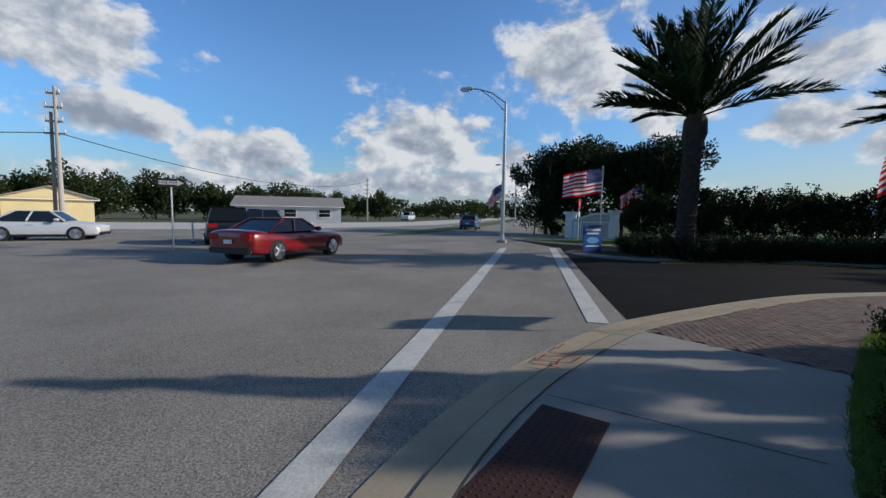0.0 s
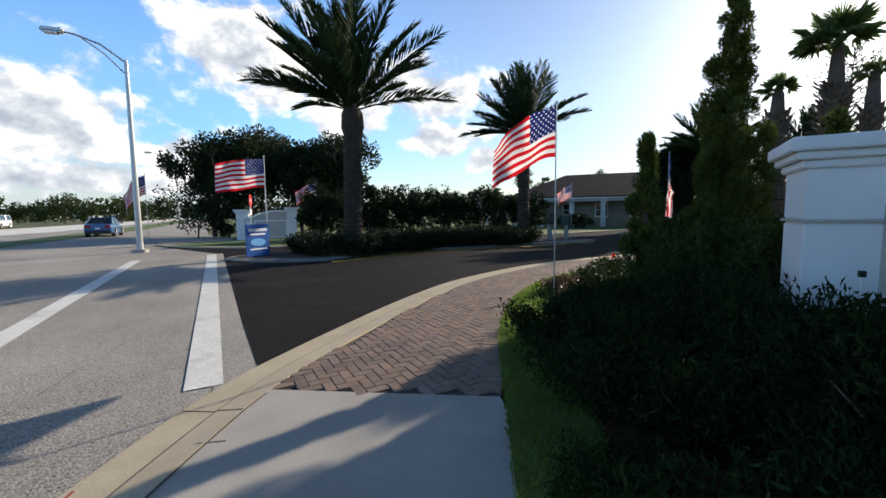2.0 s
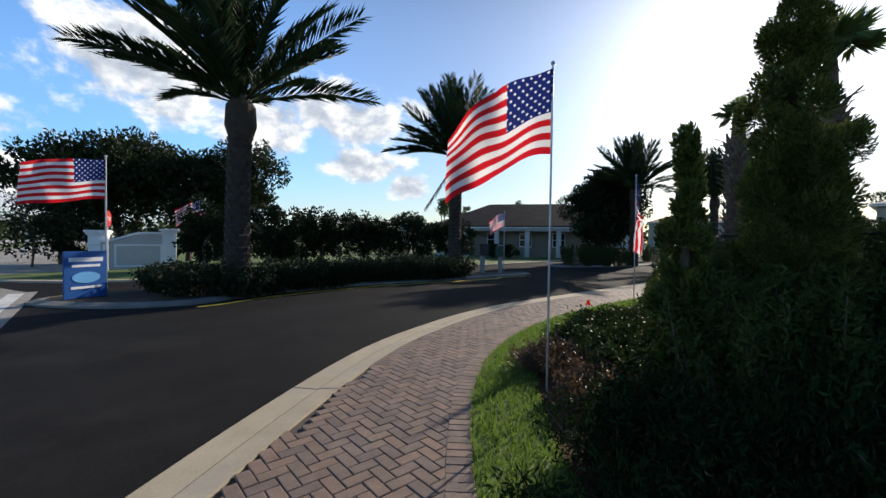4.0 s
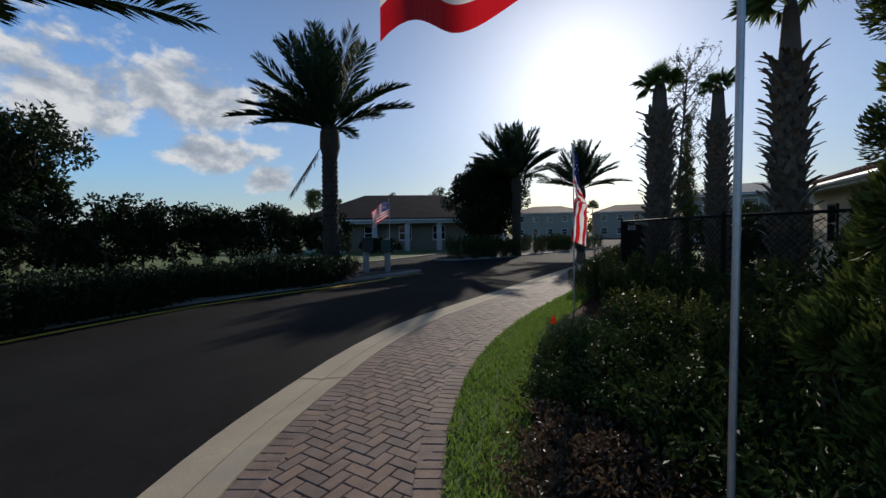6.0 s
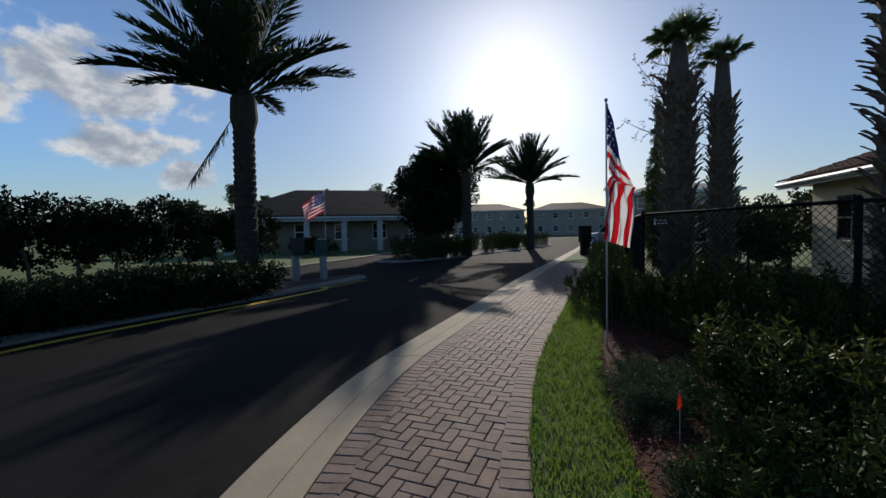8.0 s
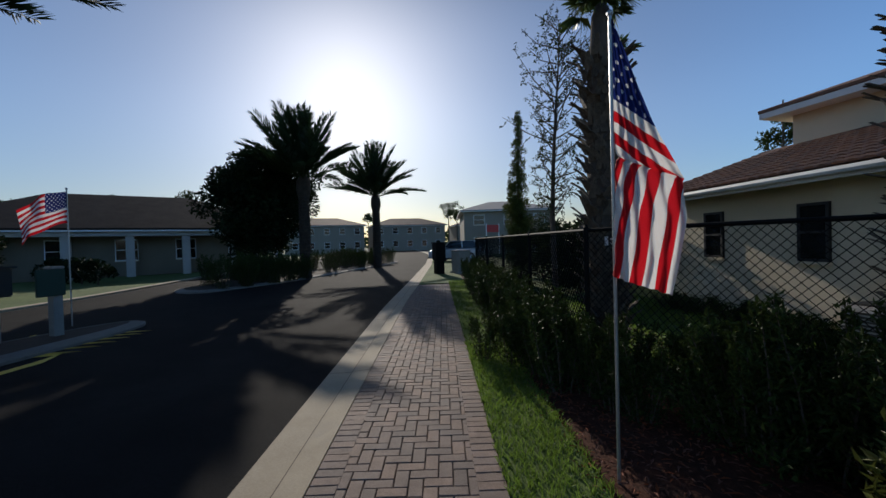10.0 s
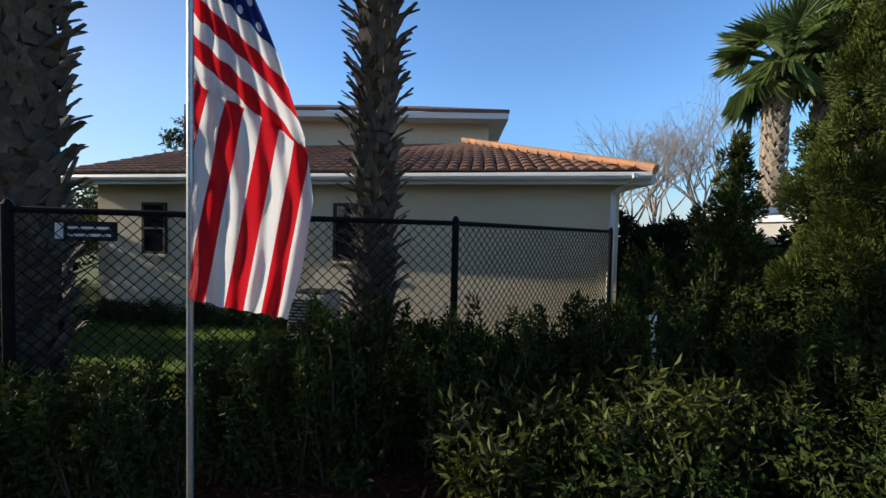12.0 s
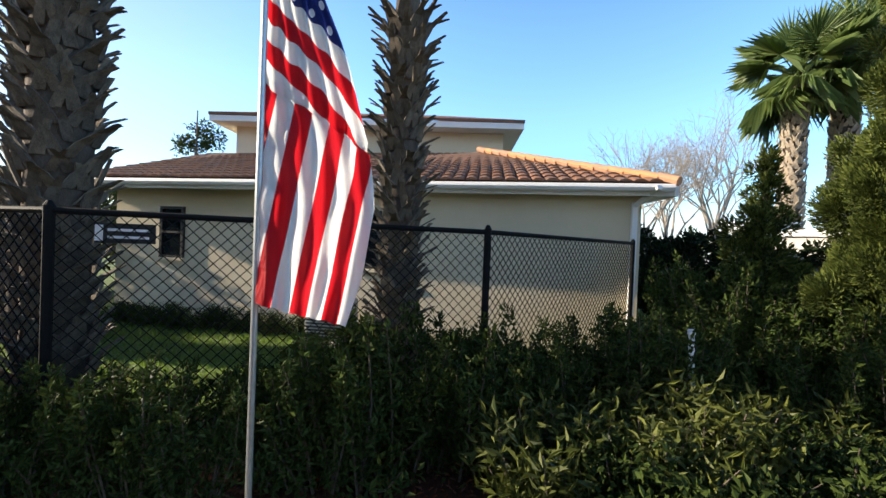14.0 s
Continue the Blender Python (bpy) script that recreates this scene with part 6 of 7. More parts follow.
    part("front_bumper", box(bmesh.new(), L - 0.12, -hw * 0.8, 0.26, L + 0.03, hw * 0.8, 0.42, bevel=0.04), PLASTIC_BLACK, ob)
    part("rear_bumper", box(bmesh.new(), -L - 0.03, -hw * 0.86, 0.30, -L + 0.12, hw * 0.86, 0.48, bevel=0.04), PLASTIC_BLACK, ob)
    part("number_plate", box(bmesh.new(), -L - 0.036, -0.16, 0.60, -L - 0.028, 0.16, 0.72), SIGN_WHITE, ob)
    return ob


HEAD_U = math.degrees(math.atan2(U.y, U.x))
rc = Vector((-5.5, 14.6))
vehicle("red_coupe", pose(rc.x, rc.y, ROAD_Z, 0, 0, 69), CAR_RED, "shiny dark red sports coupe with silver five-spoke rims", 4.77, 1.87, 0.93, 1.36, 0.84, 1.0, (0.72, 0.05, -0.85, -1.65), 0.335)
vehicle("black_suv", pose(-10.6, 20.8, ROAD_Z, 0, 0, 117), CAR_BLACK, "black sport utility car seen from behind", 4.6, 1.9, 1.12, 1.75, 1.02, 1.1, (1.0, 0.45, -1.75, -2.15), 0.37)
vehicle("white_sedan", pose(-19.6, 20.9, ROAD_Z, 0, 0, 22), CAR_WHITE, "white four-door sedan on the main road", 4.7, 1.8, 0.95, 1.45, 0.86, 0.98, (1.0, 0.4, -0.9, -1.7), 0.33)
vehicle("dark_suv", pose(-15.6, 35.5, ROAD_Z, 0, 0, 190), CAR_GREY, "dark grey sport utility car on the main road", 4.6, 1.85, 1.1, 1.72, 1.0, 1.1, (1.0, 0.45, -1.75, -2.15), 0.36)
vehicle("blue_car", pose(3.6, 44.5, ROAD_Z, 0, 0, HEAD_U), CAR_BLUE, "dark blue car that drives away on the main road", 4.5, 1.8, 0.98, 1.5, 0.9, 1.0, (1.0, 0.4, -1.0, -1.75), 0.33)
vehicle("white_van", pose(-6.5, 95.0, ROAD_Z, 0, 0, HEAD_U + 180), CAR_WHITE, "white van far along the main road", 5.2, 2.0, 1.2, 2.0, 1.2, 1.3, (1.6, 1.1, -2.3, -2.5), 0.36, "van")
vehicle("silver_car", pose(43.5, -1.3, 0, 0, 0, 60), CAR_SILVER, "silver car parked beside the road", 4.6, 1.85, 1.1, 1.68, 1.0, 1.1, (1.0, 0.45, -1.6, -2.1), 0.35)
mb = thing("black_post", pose(31.2, 3.1, 0, 0, 0, 10), "black metal mailbox pedestal beside the footpath", "mailbox")
part("pedestal", box(bmesh.new(), -0.24, -0.2, -0.05, 0.24, 0.2, 0.7, bevel=0.02), BLACK_STEEL, mb)
part("box", box(bmesh.new(), -0.3, -0.26, 0.7, 0.3, 0.26, 1.55, bevel=0.03), BLACK_STEEL, mb)
part("lid", box(bmesh.new(), -0.33, -0.29, 1.55, 0.33, 0.29, 1.6, bevel=0.015), BLACK_STEEL, mb)

uc = thing("utility_cabinet", pose(31.0, 2.0, 0, 0, 0, 10), "pale grey metal utility cabinet beside the mailbox", "cabinet")
part("plinth", box(bmesh.new(), -0.52, -0.38, -0.08, 0.52, 0.38, 0.08, bevel=0.015), CONCRETE, uc)
part("casing", box(bmesh.new(), -0.46, -0.32, 0.08, 0.46, 0.32, 1.12, bevel=0.025), POST_GREY, uc)
part("lid", box(bmesh.new(), -0.49, -0.35, 1.12, 0.49, 0.35, 1.18, bevel=0.015), POST_GREY, uc)
part("door_latch", box(bmesh.new(), -0.478, -0.05, 0.55, -0.458, 0.05, 0.68, bevel=0.005), PLASTIC_BLACK, uc)
rb = thing("red_banner", pose(55.5, -9.0, 0, 0, 0, -70), "faded red banner board on two posts before the townhouse", "sign")
for s_ in (-0.95, 0.95):
    part("post", box(bmesh.new(), s_ - 0.05, -0.05, -0.1, s_ + 0.05, 0.05, 3.6, bevel=0.01), TRIM, rb)
part("board", box(bmesh.new(), -0.9, -0.03, 2.6, 0.9, 0.03, 3.45, bevel=0.01), SIGN_RED, rb)

# ---- far buildings ----


def hip_house(x, y, az, w, dp_, h, rh, wall_mat, roof_mat, label, storeys=1, gable=False, name="far_house", openings=4, over=0.5):
    """A house with its storeys, windows, eaves and a hipped or gabled roof."""
    ob = thing(name, pose(x, y, 0, 0, 0, az), label, "house")
    part("wall", box(bmesh.new(), -w / 2, -dp_ / 2, -0.1, w / 2, dp_ / 2, h), wall_mat, ob)
    bm = bmesh.new()
    o = over
    a = (-w / 2 - o, -dp_ / 2 - o, h), (w / 2 + o, -dp_ / 2 - o, h), (w / 2 + o, dp_ / 2 + o, h), (-w / 2 - o, dp_ / 2 + o, h)
    run = 0.0 if gable else min(dp_ / 2, w * 0.4)
    r0, r1 = (-w / 2 - o + run, 0, h + rh), (w / 2 + o - run, 0, h + rh)
    roof_slab(bm, [a[0], a[1], r1, r0], 0.12)
    roof_slab(bm, [a[2], a[3], r0, r1], 0.12)
    if not gable:
        roof_slab(bm, [a[1], a[2], r1], 0.12)
        roof_slab(bm, [a[3], a[0], r0], 0.12)
    part("roof", bm, roof_mat, ob)
    if gable:
        bm = bmesh.new()
        for sx in (-w / 2, w / 2):
            v = [bm.verts.new(q) for q in ((sx - 0.08, -dp_ / 2, h), (sx - 0.08, dp_ / 2, h), (sx - 0.08, 0, h + rh * 0.93), (sx + 0.08, -dp_ / 2, h), (sx + 0.08, dp_ / 2, h), (sx + 0.08, 0, h + rh * 0.93))]
            for f in ((0, 1, 2), (5, 4, 3), (0, 3, 4, 1), (1, 4, 5, 2), (2, 5, 3, 0)):
                bm.faces.new([v[j] for j in f])
        part("gable", bm, wall_mat, ob)
    part("fascia", box(bmesh.new(), -w / 2 - o, -dp_ / 2 - o, h - 0.22, w / 2 + o, dp_ / 2 + o, h - 0.13), TRIM, ob)
    sh = h / storeys
    for s in range(storeys):
        for k in range(openings):
            xx = -w / 2 + w * (k + 0.5) / openings
            window(ob, pose(xx, -dp_ / 2 - 0.02, s * sh + sh * 0.34), w / openings * 0.34, sh * 0.42, "far_window")
    return ob


yh = hip_house(-46.3, 49.3, 138, 9.0, 7.5, 2.7, 1.35, surface("yellow_stucco", (0.62, 0.50, 0.26), (0.74, 0.62, 0.36), 0.5, 0.85, 0, 60, 0.1), ROOF_GREY, "pale yellow house with a low gabled roof", 1, True, openings=0)
hip_house(-52.0, 39.0, 130, 12.0, 8.0, 2.8, 1.5, STUCCO, ROOF_GREY, "cream house with a pale gabled roof", 1, True, openings=2)
hip_house(-22.0, 62.0, 18, 14.0, 8.0, 2.5, 1.3, surface("blue_grey_wall", (0.36, 0.38, 0.40), (0.48, 0.50, 0.52), 0.5, 0.85, 0, 60, 0.1), ROOF_GREY, "blue-grey bungalow with a low grey roof", 1, True, openings=3)
club = hip_house(46.0, 23.5, -66, 16.0, 11.0, 3.0, 2.7, surface("tan_stucco", (0.17, 0.14, 0.10), (0.25, 0.21, 0.155), 0.6, 0.85, 0, 80, 0.1), ROOF_DARK, "single-storey clubhouse with a brown hipped roof and pale columns", 1, False, "clubhouse", 5, 1.6)
for k in range(7):
    part("column", box(bmesh.new(), -8.9 + k * 2.95, -6.75, -0.1, -8.45 + k * 2.95, -6.3, 2.8, bevel=0.03), STUCCO_GREY, club)
part("porch_beam", box(bmesh.new(), -9.2, -6.85, 2.5, 9.2, -6.2, 2.78, bevel=0.02), STUCCO_GREY, club)
pg = thing("portico", pose(40.5, 32.0, 0, 0, 0, -66), "pale flat-roofed open portico beside the clubhouse", "portico")
part("flat_roof", box(bmesh.new(), -4.0, -2.0, 2.75, 4.0, 2.0, 3.05, bevel=0.02), STUCCO_WHITE, pg)
for sx in (-3.6, -1.2, 1.2, 3.6):
    for sy in (-1.7, 1.7):
        part("column", box(bmesh.new(), sx - 0.2, sy - 0.2, -0.1, sx + 0.2, sy + 0.2, 2.75, bevel=0.02), STUCCO_WHITE, pg)
TOWN = surface("pale_town_stucco", (0.22, 0.195, 0.155), (0.31, 0.28, 0.225), 0.4, 0.85, 0, 60, 0.1)
for tx_, ty_, az_, w_ in ((104, -6, -88, 16), (100, 12, -80, 15), (110, 32, -75, 16), (108, -26, -95, 15), (92, 46, -70, 15)):
    hip_house(tx_, ty_, az_, w_, 10, 5.6, 1.7, TOWN, TILE, "tan two-storey townhouse with a hipped roof", 2, False, "townhouse", 5)
hip_house(64, -13.5, -104, 11, 14, 5.4, 1.6, TOWN, ROOF_GREY, "pale two-storey townhouse beside the road", 2, False, "townhouse", 3)
ws = hip_house(-8.5, -9.5, 160, 6, 5, 2.6, 0.7, STUCCO_WHITE, ROOF_GREY, "low white outbuilding beyond the lawn", 1, False, "outbuilding", 1)

# ---- trees and tall hedges, near and far ----
for i, (x_, y_, h_, r_) in enumerate(((9.4, 35.5, 7.9, 2.2), (12.2, 35.5, 9.0, 2.7), (15.4, 34.0, 8.0, 2.5), (18.2, 32.2, 9.2, 2.6), (16.9, 33.2, 7.8, 2.3), (14.0, 38.5, 10.0, 2.6))):
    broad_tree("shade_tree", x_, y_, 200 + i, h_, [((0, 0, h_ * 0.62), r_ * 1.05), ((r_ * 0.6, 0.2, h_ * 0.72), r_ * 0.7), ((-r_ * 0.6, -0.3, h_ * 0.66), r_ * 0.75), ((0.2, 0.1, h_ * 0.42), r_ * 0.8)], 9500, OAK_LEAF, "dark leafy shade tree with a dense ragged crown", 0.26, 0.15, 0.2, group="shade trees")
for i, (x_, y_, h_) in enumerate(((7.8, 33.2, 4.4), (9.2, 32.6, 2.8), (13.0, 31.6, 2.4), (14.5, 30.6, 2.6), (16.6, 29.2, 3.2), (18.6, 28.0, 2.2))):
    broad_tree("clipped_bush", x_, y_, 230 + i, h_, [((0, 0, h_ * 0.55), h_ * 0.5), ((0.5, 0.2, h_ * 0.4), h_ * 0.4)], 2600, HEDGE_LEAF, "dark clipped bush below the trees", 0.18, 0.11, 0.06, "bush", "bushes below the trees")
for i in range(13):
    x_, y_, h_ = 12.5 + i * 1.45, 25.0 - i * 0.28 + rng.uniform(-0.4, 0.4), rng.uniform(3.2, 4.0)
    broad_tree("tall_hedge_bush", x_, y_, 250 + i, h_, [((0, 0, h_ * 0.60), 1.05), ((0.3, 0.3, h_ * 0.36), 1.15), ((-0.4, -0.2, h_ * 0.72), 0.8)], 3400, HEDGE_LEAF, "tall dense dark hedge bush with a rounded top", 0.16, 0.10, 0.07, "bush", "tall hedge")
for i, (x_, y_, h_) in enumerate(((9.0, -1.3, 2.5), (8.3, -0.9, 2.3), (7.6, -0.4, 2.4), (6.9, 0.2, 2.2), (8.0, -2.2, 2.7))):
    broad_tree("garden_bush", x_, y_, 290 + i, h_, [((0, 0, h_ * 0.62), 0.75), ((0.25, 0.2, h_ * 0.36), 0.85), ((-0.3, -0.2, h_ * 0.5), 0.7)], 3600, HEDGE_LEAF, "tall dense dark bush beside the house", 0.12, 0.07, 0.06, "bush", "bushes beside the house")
for i, (x_, y_, h_) in enumerate(((20.6, 0.6, 2.2), (21.9, 0.9, 2.5), (23.4, 0.2, 2.4), (25.0, -0.6, 2.8), (22.6, -1.6, 2.9), (26.8, -0.4, 2.5), (24.4, -2.6, 3.2), (28.6, -1.4, 3.0))):
    broad_tree("yard_bush", x_, y_, 410 + i, h_, [((0, 0, h_ * 0.6), 0.95), ((0.35, 0.2, h_ * 0.36), 1.0), ((-0.4, -0.2, h_ * 0.5), 0.85)], 3000, OAK_LEAF, "dense green bush in the yard behind the fence", 0.13, 0.08, 0.06, "bush", "bushes in the yard")
for i in range(9):
    x_, y_, h_ = 34 + i * 1.2 + rng.uniform(-0.3, 0.3), 19.5 + i * 1.1, rng.uniform(0.9, 1.3)
    broad_tree("low_hedge_bush", x_, y_, 270 + i, h_, [((0, 0, h_ * 0.55), 0.75)], 700, HEDGE_LEAF, "low dark hedge bush in front of the clubhouse", 0.16, 0.10, 0.05, "bush", "low hedge")
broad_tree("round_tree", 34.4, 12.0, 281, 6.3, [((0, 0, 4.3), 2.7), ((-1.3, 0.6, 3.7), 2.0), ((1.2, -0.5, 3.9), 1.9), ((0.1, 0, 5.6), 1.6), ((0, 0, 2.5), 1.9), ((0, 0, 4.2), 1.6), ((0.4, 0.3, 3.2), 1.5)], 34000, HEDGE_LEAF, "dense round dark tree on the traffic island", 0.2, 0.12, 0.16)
for i in range(14):
    a_ = radians(-52 + i * 3.4 + rng.uniform(-1, 1))
    dd_ = rng.uniform(78, 92) if i < 9 else rng.uniform(95, 120)
    h_ = rng.uniform(7.0, 10.0)
    broad_tree("far_tree", math.sin(a_) * dd_, math.cos(a_) * dd_, 300 + i, h_, [((0, 0, h_ * 0.6), h_ * 0.36), ((h_ * 0.3, 0, h_ * 0.5), h_ * 0.28), ((-h_ * 0.3, 0, h_ * 0.45), h_ * 0.28), ((0, 0, h_ * 0.3), h_ * 0.3)], 3000, FAR_LEAF, "far leafy tree behind the houses", 0.52, 0.36, 0.2, group="far trees")
for i in range(12):
    a_ = radians(-3 + i * 1.9 + rng.uniform(-0.5, 0.5)) if i < 7 else radians(28 + (i - 7) * 7)
    dd_ = rng.uniform(120, 170) if i < 7 else rng.uniform(75, 95)
    h_ = rng.uniform(6, 9)
    broad_tree("far_tree", math.sin(a_) * dd_, math.cos(a_) * dd_, 320 + i, h_, [((0, 0, h_ * 0.6), h_ * 0.36), ((h_ * 0.3, 0, h_ * 0.5), h_ * 0.28), ((-h_ * 0.3, 0, h_ * 0.4), h_ * 0.3), ((0, 0, h_ * 0.3), h_ * 0.3)], 1500, FAR_LEAF, "far leafy tree beyond the road", 0.5, 0.32, 0.2, group="far trees")


def pine(x, y, h, seed):
    """A tall thin pine with a bare trunk and a few flat clumps near the top."""
    r_ = random.Random(seed)
    bl = [((r_.uniform(-1.2, 1.2), r_.uniform(-1.2, 1.2), h * r_.uniform(0.68, 0.98)), r_.uniform(0.6, 1.3)) for _ in range(6)]
    ob = thing("pine_tree", pose(x, y, 0), "tall thin pine with a bare trunk and flat tufts", "pine tree", "far pines")
    bm = bmesh.new()
    tube(bm, [(0, 0, -0.1), (0.1, 0, h * 0.5), (0, 0.1, h * 0.95)], [0.16, 0.12, 0.05], 7)
    for c, _r in bl:
        tube(bm, [(0.05, 0.05, c[2] - 0.8), (c[0] * 0.5, c[1] * 0.5, c[2] - 0.3), c], [0.05, 0.035, 0.02], 5)
    part("trunk", bm, BARK, ob)
    part("crown", crown_mesh("crown", seed, bl, 1300, 0.3, 0.14, FAR_LEAF, 0.5), None, ob)


for i, (x_, y_, h_) in enumerate(((35, -25, 12.3), (75, 30, 10), (70, 22, 9.5), (84, 42, 10), (95, -14, 10), (99, -17, 9.5), (90, 60, 10), (60, 45, 8.5), (66, 50, 9), (112, 2, 9.5))):
    pine(x_, y_, h_, 340 + i)
# the tree line that closes the horizon
verts, faces = [], []
r_ = random.Random(9)
for k in range(520):
    a_ = 2 * math.pi * k / 520
    dd_ = r_.uniform(190, 240)
    c_ = Vector((math.sin(a_) * dd_, math.cos(a_) * dd_, 0))
    hh = r_.uniform(4.5, 9.0)
    for _ in range(46):
        p = c_ + Vector((r_.uniform(-3.5, 3.5), r_.uniform(-3.5, 3.5), hh * r_.random() ** 0.7))
        leaf_quads(verts, faces, p, rand_dir(r_), 1.5, 2.0, rand_dir(r_), r_)
tl = part("tree_line", quads("tree_line", verts, faces, FAR_LEAF), None)
tagged(tl, "distant dark green line of woods along the horizon", "woods", kind="stuff")
# yard trees seen past the house corner
for i, (x_, y_, h_) in enumerate(((5.2, -14, 4.6), (-3.0, -9, 4.4), (-6, -6, 5.0), (24, -6, 4.2), (28, -8, 4.6), (22, -3.5, 2.4), (25, -2.0, 2.2))):
    broad_tree("yard_tree", x_, y_, 360 + i, h_, [((0, 0, h_ * 0.62), h_ * 0.3), ((h_ * 0.2, 0, h_ * 0.5), h_ * 0.22)], 1800, OAK_LEAF if i < 4 else CROTON_LEAF, "leafy green yard tree beyond the fence", 0.16, 0.1, 0.1)
# verge of the main road
sheet("road_verge", [along(26, -11), along(300, -6), along(300, -3.5), along(60, -6.5), along(30, -9.0)], ROAD_Z + 0.03, LAWN, "dry grass median of the main road", "lawn")

# ---- small things on the footpath ----
for a_, b_ in (((0.72, 3.62), (2.22, 2.66)), ((-0.55, 1.35), (1.35, 1.05)), ((1.9, 5.05), (2.05, 4.95))):
    a_, b_ = Vector(a_), Vector(b_)
    s_ = (b_ - a_).normalized()
    q_ = Vector((s_.y, -s_.x)) * 0.006
    setting(ribbon("footpath_joint", [a_ - q_, b_ - q_], [a_ + q_, b_ + q_], 0.0025, JOINT), "dark sawn joint in the concrete", "pavement")
cj = [p for p in offset(kl, 0.53) if -3 < p.y and p.x < 2.6]
setting(ribbon("kerb_joint", cj, offset(cj, 0.014), 0.006, JOINT), "dark gap between kerb and footpath", "pavement")
pad = thing("tactile_plate", pose(0.845, 3.29, 0.003, 0, 0, math.degrees(math.atan2(0.82, 0.57))), "dark red tactile warning plate with small domes", "tactile paving")
part("plate", box(bmesh.new(), -1.75, -0.26, -0.02, 0.0, 0.26, 0.003, bevel=0.001), TACTILE, pad)
verts, faces = [], []
for i in range(33):
    for j in range(9):
        cx_, cy_ = -1.72 + i * 0.053, -0.22 + j * 0.055
        k = len(verts)
        for rr_, zz_ in ((0.012, 0.003), (0.008, 0.0075)):
            for q in range(6):
                verts.append((cx_ + rr_ * math.cos(q * 1.0472), cy_ + rr_ * math.sin(q * 1.0472), zz_))
        for q in range(6):
            faces.append((k + q, k + (q + 1) % 6, k + 6 + (q + 1) % 6, k + 6 + q))
        faces.append(tuple(range(k + 6, k + 12)))
dm = part("dome_field", quads("dome_field", verts, faces, TACTILE), None, pad)
dm["kind"] = "stuff"
for a_, b_ in (((0.80, 4.42), (1.20, 4.36)), ((0.92, 4.56), (1.30, 4.52)), ((0.86, 4.46), (0.98, 4.62)), ((1.02, 4.66), (1.42, 4.62)), ((1.16, 4.80), (1.30, 4.98)), ((0.74, 4.36), (1.02, 4.22)), ((1.22, 4.40), (1.36, 4.56)), ((1.0, 4.3), (1.1, 4.48))):
    a_, b_ = Vector(a_), Vector(b_)
    s_ = (b_ - a_).normalized()
    q_ = Vector((s_.y, -s_.x)) * 0.010
    setting(ribbon("spray_mark", [a_ - q_, b_ - q_], [a_ + q_, b_ + q_], 0.0055, RED_MARK), "red spray-painted survey mark on the kerb", "marking")
setting(ribbon("gutter_joint", offset(kl, 0.297), offset(kl, 0.303), ROAD_Z + 0.0235, JOINT), "dark line between gutter and kerb", "kerb")
# joints across the kerb
for x_ in (2.0, 5.9, 9.35, 12.95, 16.4, 20.0, 23.5):
    i = min(range(n_pts), key=lambda k: abs(kl[k].x - x_))
    a_, b_ = kl[i], kin[i]
    t_ = (kl[i + 1] - kl[i - 1]).normalized() * 0.006
    m_ = kmid[i]
    setting(ribbon("gutter_cut", [a_ - t_, a_ + t_], [m_ - t_, m_ + t_], (ROAD_Z + 0.0085, ROAD_Z + 0.0145), JOINT), "thin dark joint across the gutter", "kerb")
    setting(ribbon("kerb_cut", [m_ - t_, m_ + t_], [b_ - t_, b_ + t_], (ROAD_Z + 0.0245, 0.0065), JOINT), "thin dark joint across the kerb", "kerb")

# ---- grass blades and mulch ----
verts, faces = [], []
r_ = random.Random(12)
for i in range(len(gl) - 1):
    a_, b_, c_ = gl[i], gl[i + 1], gr[i]
    if not (0.5 < a_.x < 27):
        continue
    ln_ = (b_ - a_).length
    dens = 2600 if a_.x < 17 else 900
    wdt = (c_ - a_).length
    for _ in range(int(ln_ * wdt * dens)):
        p = a_.lerp(b_, r_.random()) + (c_ - a_) * r_.uniform(-0.03, 1.05)
        h_ = r_.uniform(0.035, 0.085)
        d = rand_dir(r_) * 0.5 + Vector((0, 0, 1.0))
        d.normalize()
        s_ = d.cross(rand_dir(r_)).normalized() * 0.0035
        k = len(verts)
        o = Vector((p.x, p.y, -0.006))
        tip = o + d * h_ + Vector((d.x, d.y, 0)) * h_ * 0.6
        verts += [o - s_, o + s_, o + d * h_ * 0.6 + s_ * 0.8, tip, o + d * h_ * 0.6 - s_ * 0.8]
        faces += [(k, k + 1, k + 2, k + 4), (k + 4, k + 2, k + 3)]
tagged(part("grass", quads("grass", verts, faces, GRASS), None), "bright green mown grass beside the footpath", "grass", kind="stuff")
verts, faces = [], []
for _ in range(26000):
    x_ = r_.uniform(11.6, 21.0)
    y_ = min(4.6, 3.35 + (x_ - 11.6) * 0.36, 4.75 - (x_ - 15.2) * 0.205) - r_.random() ** 0.8 * 3.6
    if y_ < 1.05 - (x_ - 11.6) * 0.11:
        continue
    d = (rand_dir(r_) * 0.6 + Vector((0, 0, 1.0))).normalized()
    h_ = r_.uniform(0.04, 0.10)
    s_ = d.cross(rand_dir(r_)).normalized() * 0.006
    k = len(verts)
    o = Vector((x_, y_, -0.006))
    verts += [o - s_, o + s_, o + d * h_]
    faces.append((k, k + 1, k + 2))
tagged(part("lawn_grass", quads("lawn_grass", verts, faces, GRASS), None), "sunlit yellow-green mown grass behind the fence", "grass", kind="stuff")
verts, faces = [], []
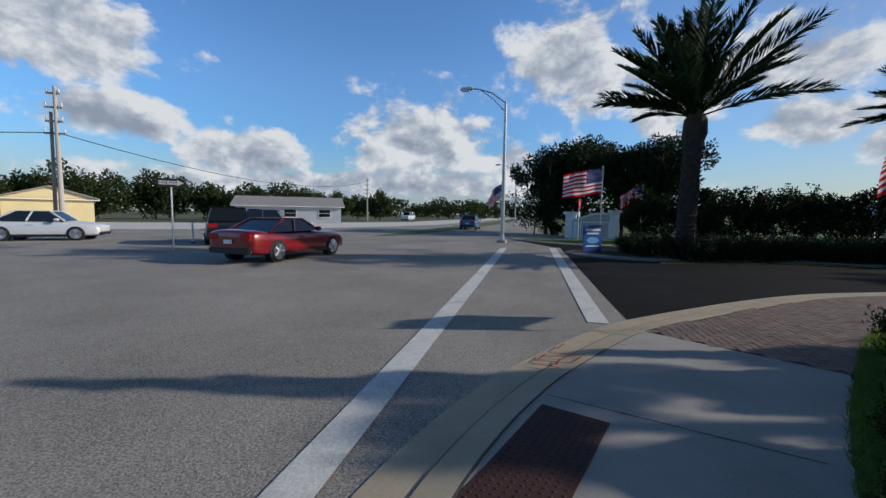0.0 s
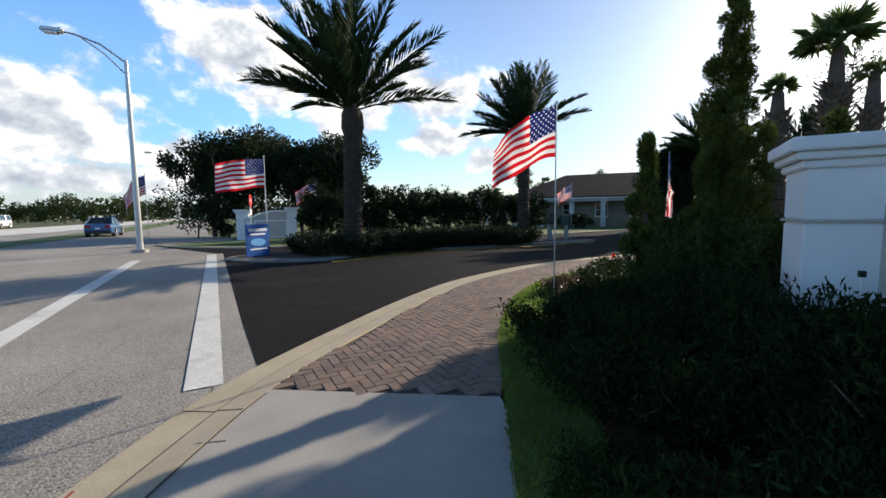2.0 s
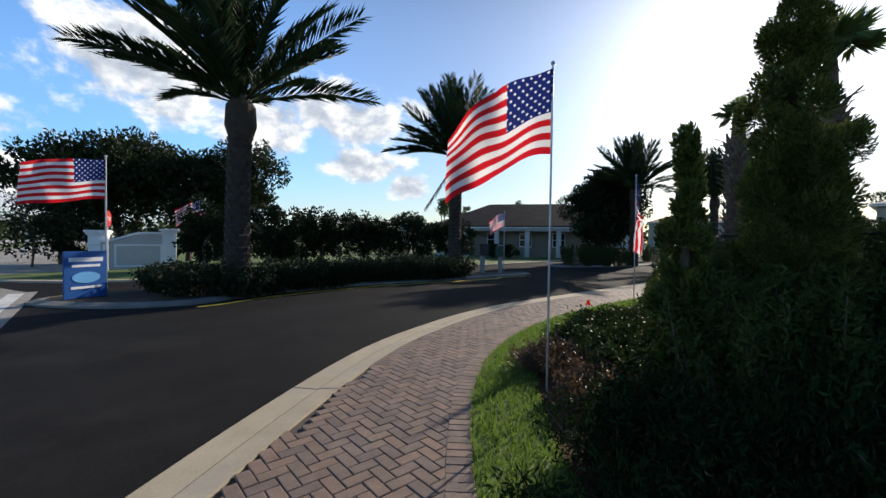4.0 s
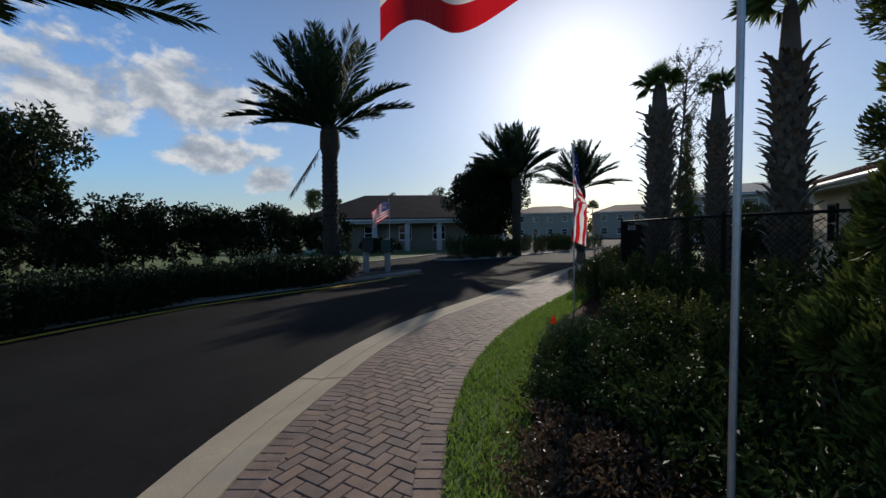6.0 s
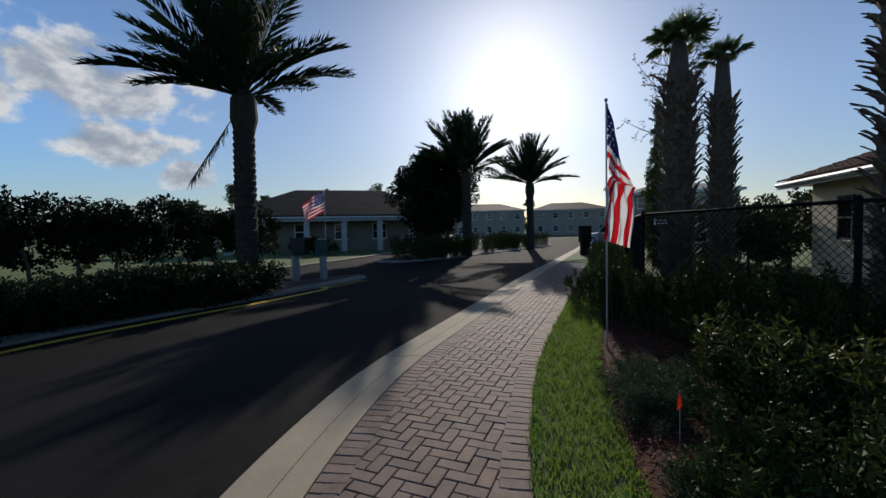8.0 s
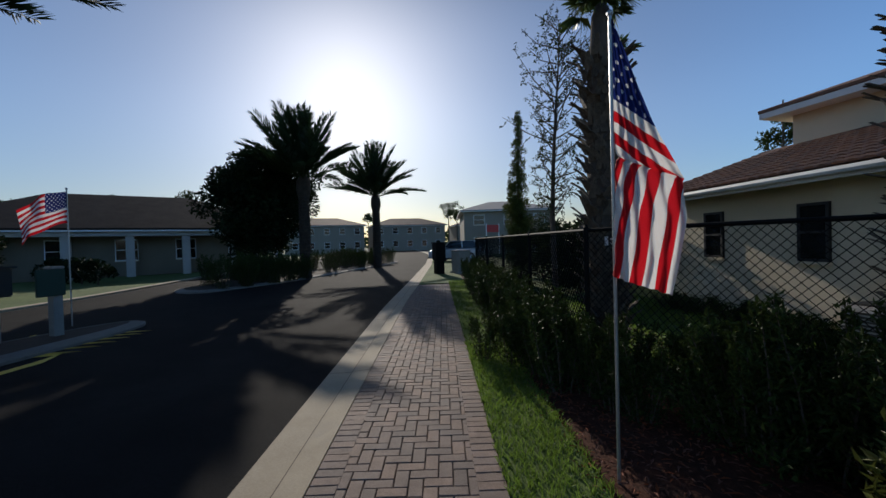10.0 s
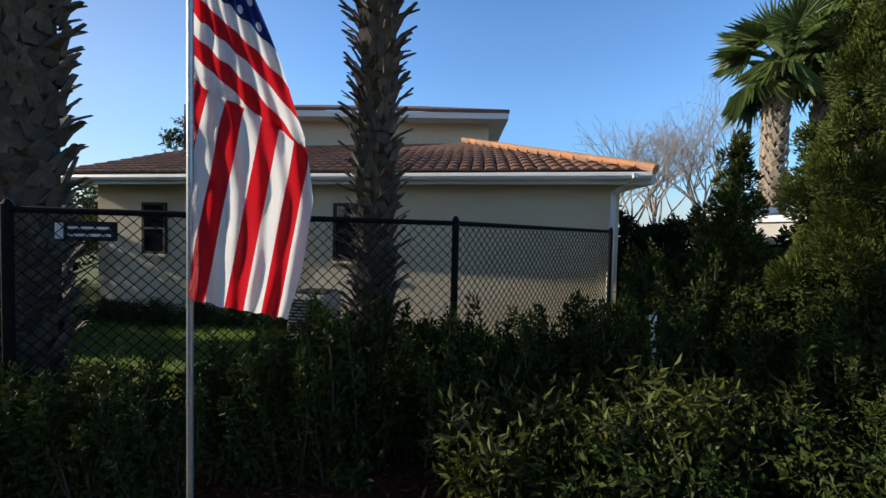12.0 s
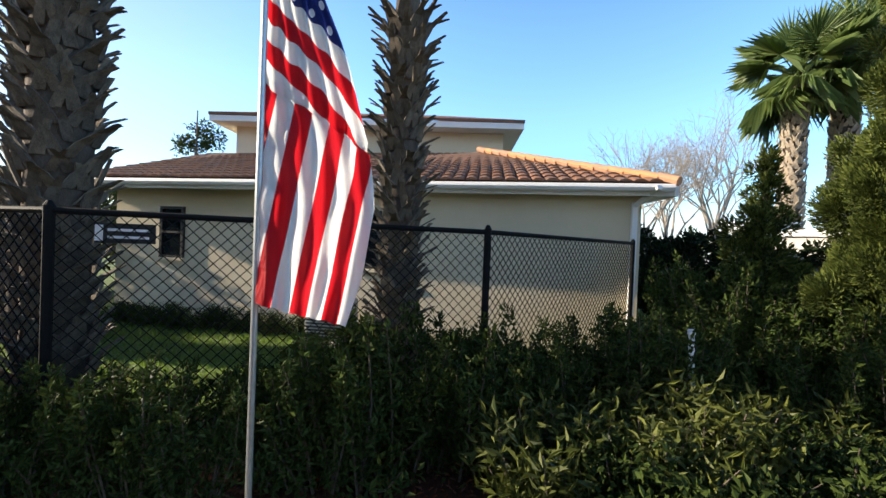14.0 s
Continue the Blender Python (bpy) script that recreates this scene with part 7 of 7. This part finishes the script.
for _ in range(8200):
    x_ = r_.uniform(8.0, 17.5)
    y_ = 6.6 - max(0, x_ - 12) * 0.24 - r_.uniform(0.0, 2.6)
    o = Vector((x_, y_, r_.uniform(-0.008, 0.018)))
    d = Vector((r_.uniform(-1, 1), r_.uniform(-1, 1), r_.uniform(-0.2, 0.3))).normalized()
    leaf_quads(verts, faces, o, d, r_.uniform(0.01, 0.025), r_.uniform(0.03, 0.09), Vector((0, 0, 1)), r_, 0.05)
tagged(part("mulch", quads("mulch", verts, faces, MULCH), None), "red-brown bark mulch chips", "mulch", kind="stuff")

# ---- pavers: herringbone field between two soldier courses ----


def brick_mesh(name, ln, wd, ht):
    """A paver with chamfered upper edges."""
    c = 0.005
    a, b = ln / 2, wd / 2
    v = [(-a, -b, -ht), (a, -b, -ht), (a, b, -ht), (-a, b, -ht), (-a, -b, -c), (a, -b, -c), (a, b, -c), (-a, b, -c), (-a + c, -b + c, 0), (a - c, -b + c, 0), (a - c, b - c, 0), (-a + c, b - c, 0)]
    f = [(8, 9, 10, 11)] + [(k, (k + 1) % 4, 4 + (k + 1) % 4, 4 + k) for k in range(4)] + [(4 + k, 4 + (k + 1) % 4, 8 + (k + 1) % 4, 8 + k) for k in range(4)]
    return v, f


BL, BW, GAP = 0.2, 0.1, 0.006
bv, bf = brick_mesh("paver", BL - GAP, BW - GAP, 0.03)
PAVER_MESH = quads("paver", bv, bf, PAVER)
pavers = thing("paver_path", pose(0, 0, 0), "reddish-grey brick pavers laid in herringbone between border rows", "pavement", kind="structure")
rest_v, rest_f = [], []
singles = 0
r_ = random.Random(31)


def lay(x, y, ang, dz=0.0):
    """One paver: an object of its own along the nearest stretch of the path, part of the joined field elsewhere."""
    global singles
    z_ = dz + r_.uniform(-0.0022, 0.0022)
    m = pose(x, y, z_, r_.uniform(-0.5, 0.5), r_.uniform(-0.5, 0.5), ang + r_.uniform(-0.7, 0.7))
    if 11.3 < x < 13.55 and singles < 300:
        ob = part("paver", PAVER_MESH, None, pavers)
        ob.matrix_local = m
        singles += 1
        return
    k = len(rest_v)
    rest_v.extend(m @ Vector(q) for q in bv)
    rest_f.extend(tuple(k + j for j in f) for f in bf)


G_ANG = math.degrees(math.atan2(-0.235, 0.972))
ga, gn = Vector((0.972, -0.235)), Vector((0.235, 0.972))
pl_np = np.array([(p.x, p.y) for p in pl])
pr_np = np.array([(p.x, p.y) for p in pr])


def inside(x, y, margin):
    """Whether a place lies between the border lines by a margin."""
    q = np.array((x, y))
    i = int(np.argmin(((pl_np - q) ** 2).sum(1)))
    j = int(np.argmin(((pr_np - q) ** 2).sum(1)))
    ta = pl_np[min(i + 1, len(pl_np) - 1)] - pl_np[max(i - 1, 0)]
    tb = pr_np[min(j + 1, len(pr_np) - 1)] - pr_np[max(j - 1, 0)]
    na, nb = np.array((ta[1], -ta[0])) / np.hypot(*ta), np.array((-tb[1], tb[0])) / np.hypot(*tb)
    return (q - pl_np[i]) @ na > margin[0] and (q - pr_np[j]) @ nb > margin[1]


start_n = Vector((PAVE_B.y - PAVE_A.y, PAVE_A.x - PAVE_B.x)).normalized()
if start_n.x < 0:
    start_n = -start_n
for i in range(-120, 330):
    for j in range(-75, 95):
        k4 = (i - j) % 4
        if k4 == 0:
            ca, cb_, an = i + 1.0, j + 0.5, 0.0
        elif k4 == 3:
            ca, cb_, an = i + 0.5, j + 1.0, 90.0
        else:
            continue
        p = Vector((10.5, 7.75)) + ga * (ca * BW) + gn * (cb_ * BW)
        if p.x > 26.2 or p.x < 2 or not (-1 < p.y - (7.6 - max(0, p.x - 11) * 0.23) + max(0.0, (9 - p.x)) * 0.55 < 3.6 + 2):
            continue
        if (p - PAVE_A).dot(start_n) < 0.04 or not inside(p.x, p.y, (0.05 if p.x < 7 else 0.10, 0.10)):
            continue
        lay(p.x, p.y, G_ANG + an)
for line, side_, x_from in ((pr, 1, 3.9), (pl, -1, 6.8)):
    d_ = 0.0
    pts_ = resample(line, 1500)
    tot = sum((b - a).length for a, b in zip(pts_, pts_[1:]))
    n_ = int(tot / BW)
    for p, q in zip(resample(line, n_ + 1), resample(line, n_ + 1)[1:]):
        if p.x > 26.2 or p.x < x_from:
            continue
        t_ = (q - p).normalized()
        nn = Vector((-t_.y, t_.x)) * side_
        c_ = p.lerp(q, 0.5) + nn * (BL / 2 + 0.004)
        lay(c_.x, c_.y, math.degrees(math.atan2(nn.y, nn.x)), 0.0035)
me = quads("paver_field", rest_v, rest_f, PAVER)
fl = part("paver_field", me, None, pavers)
fl["kind"] = "stuff"
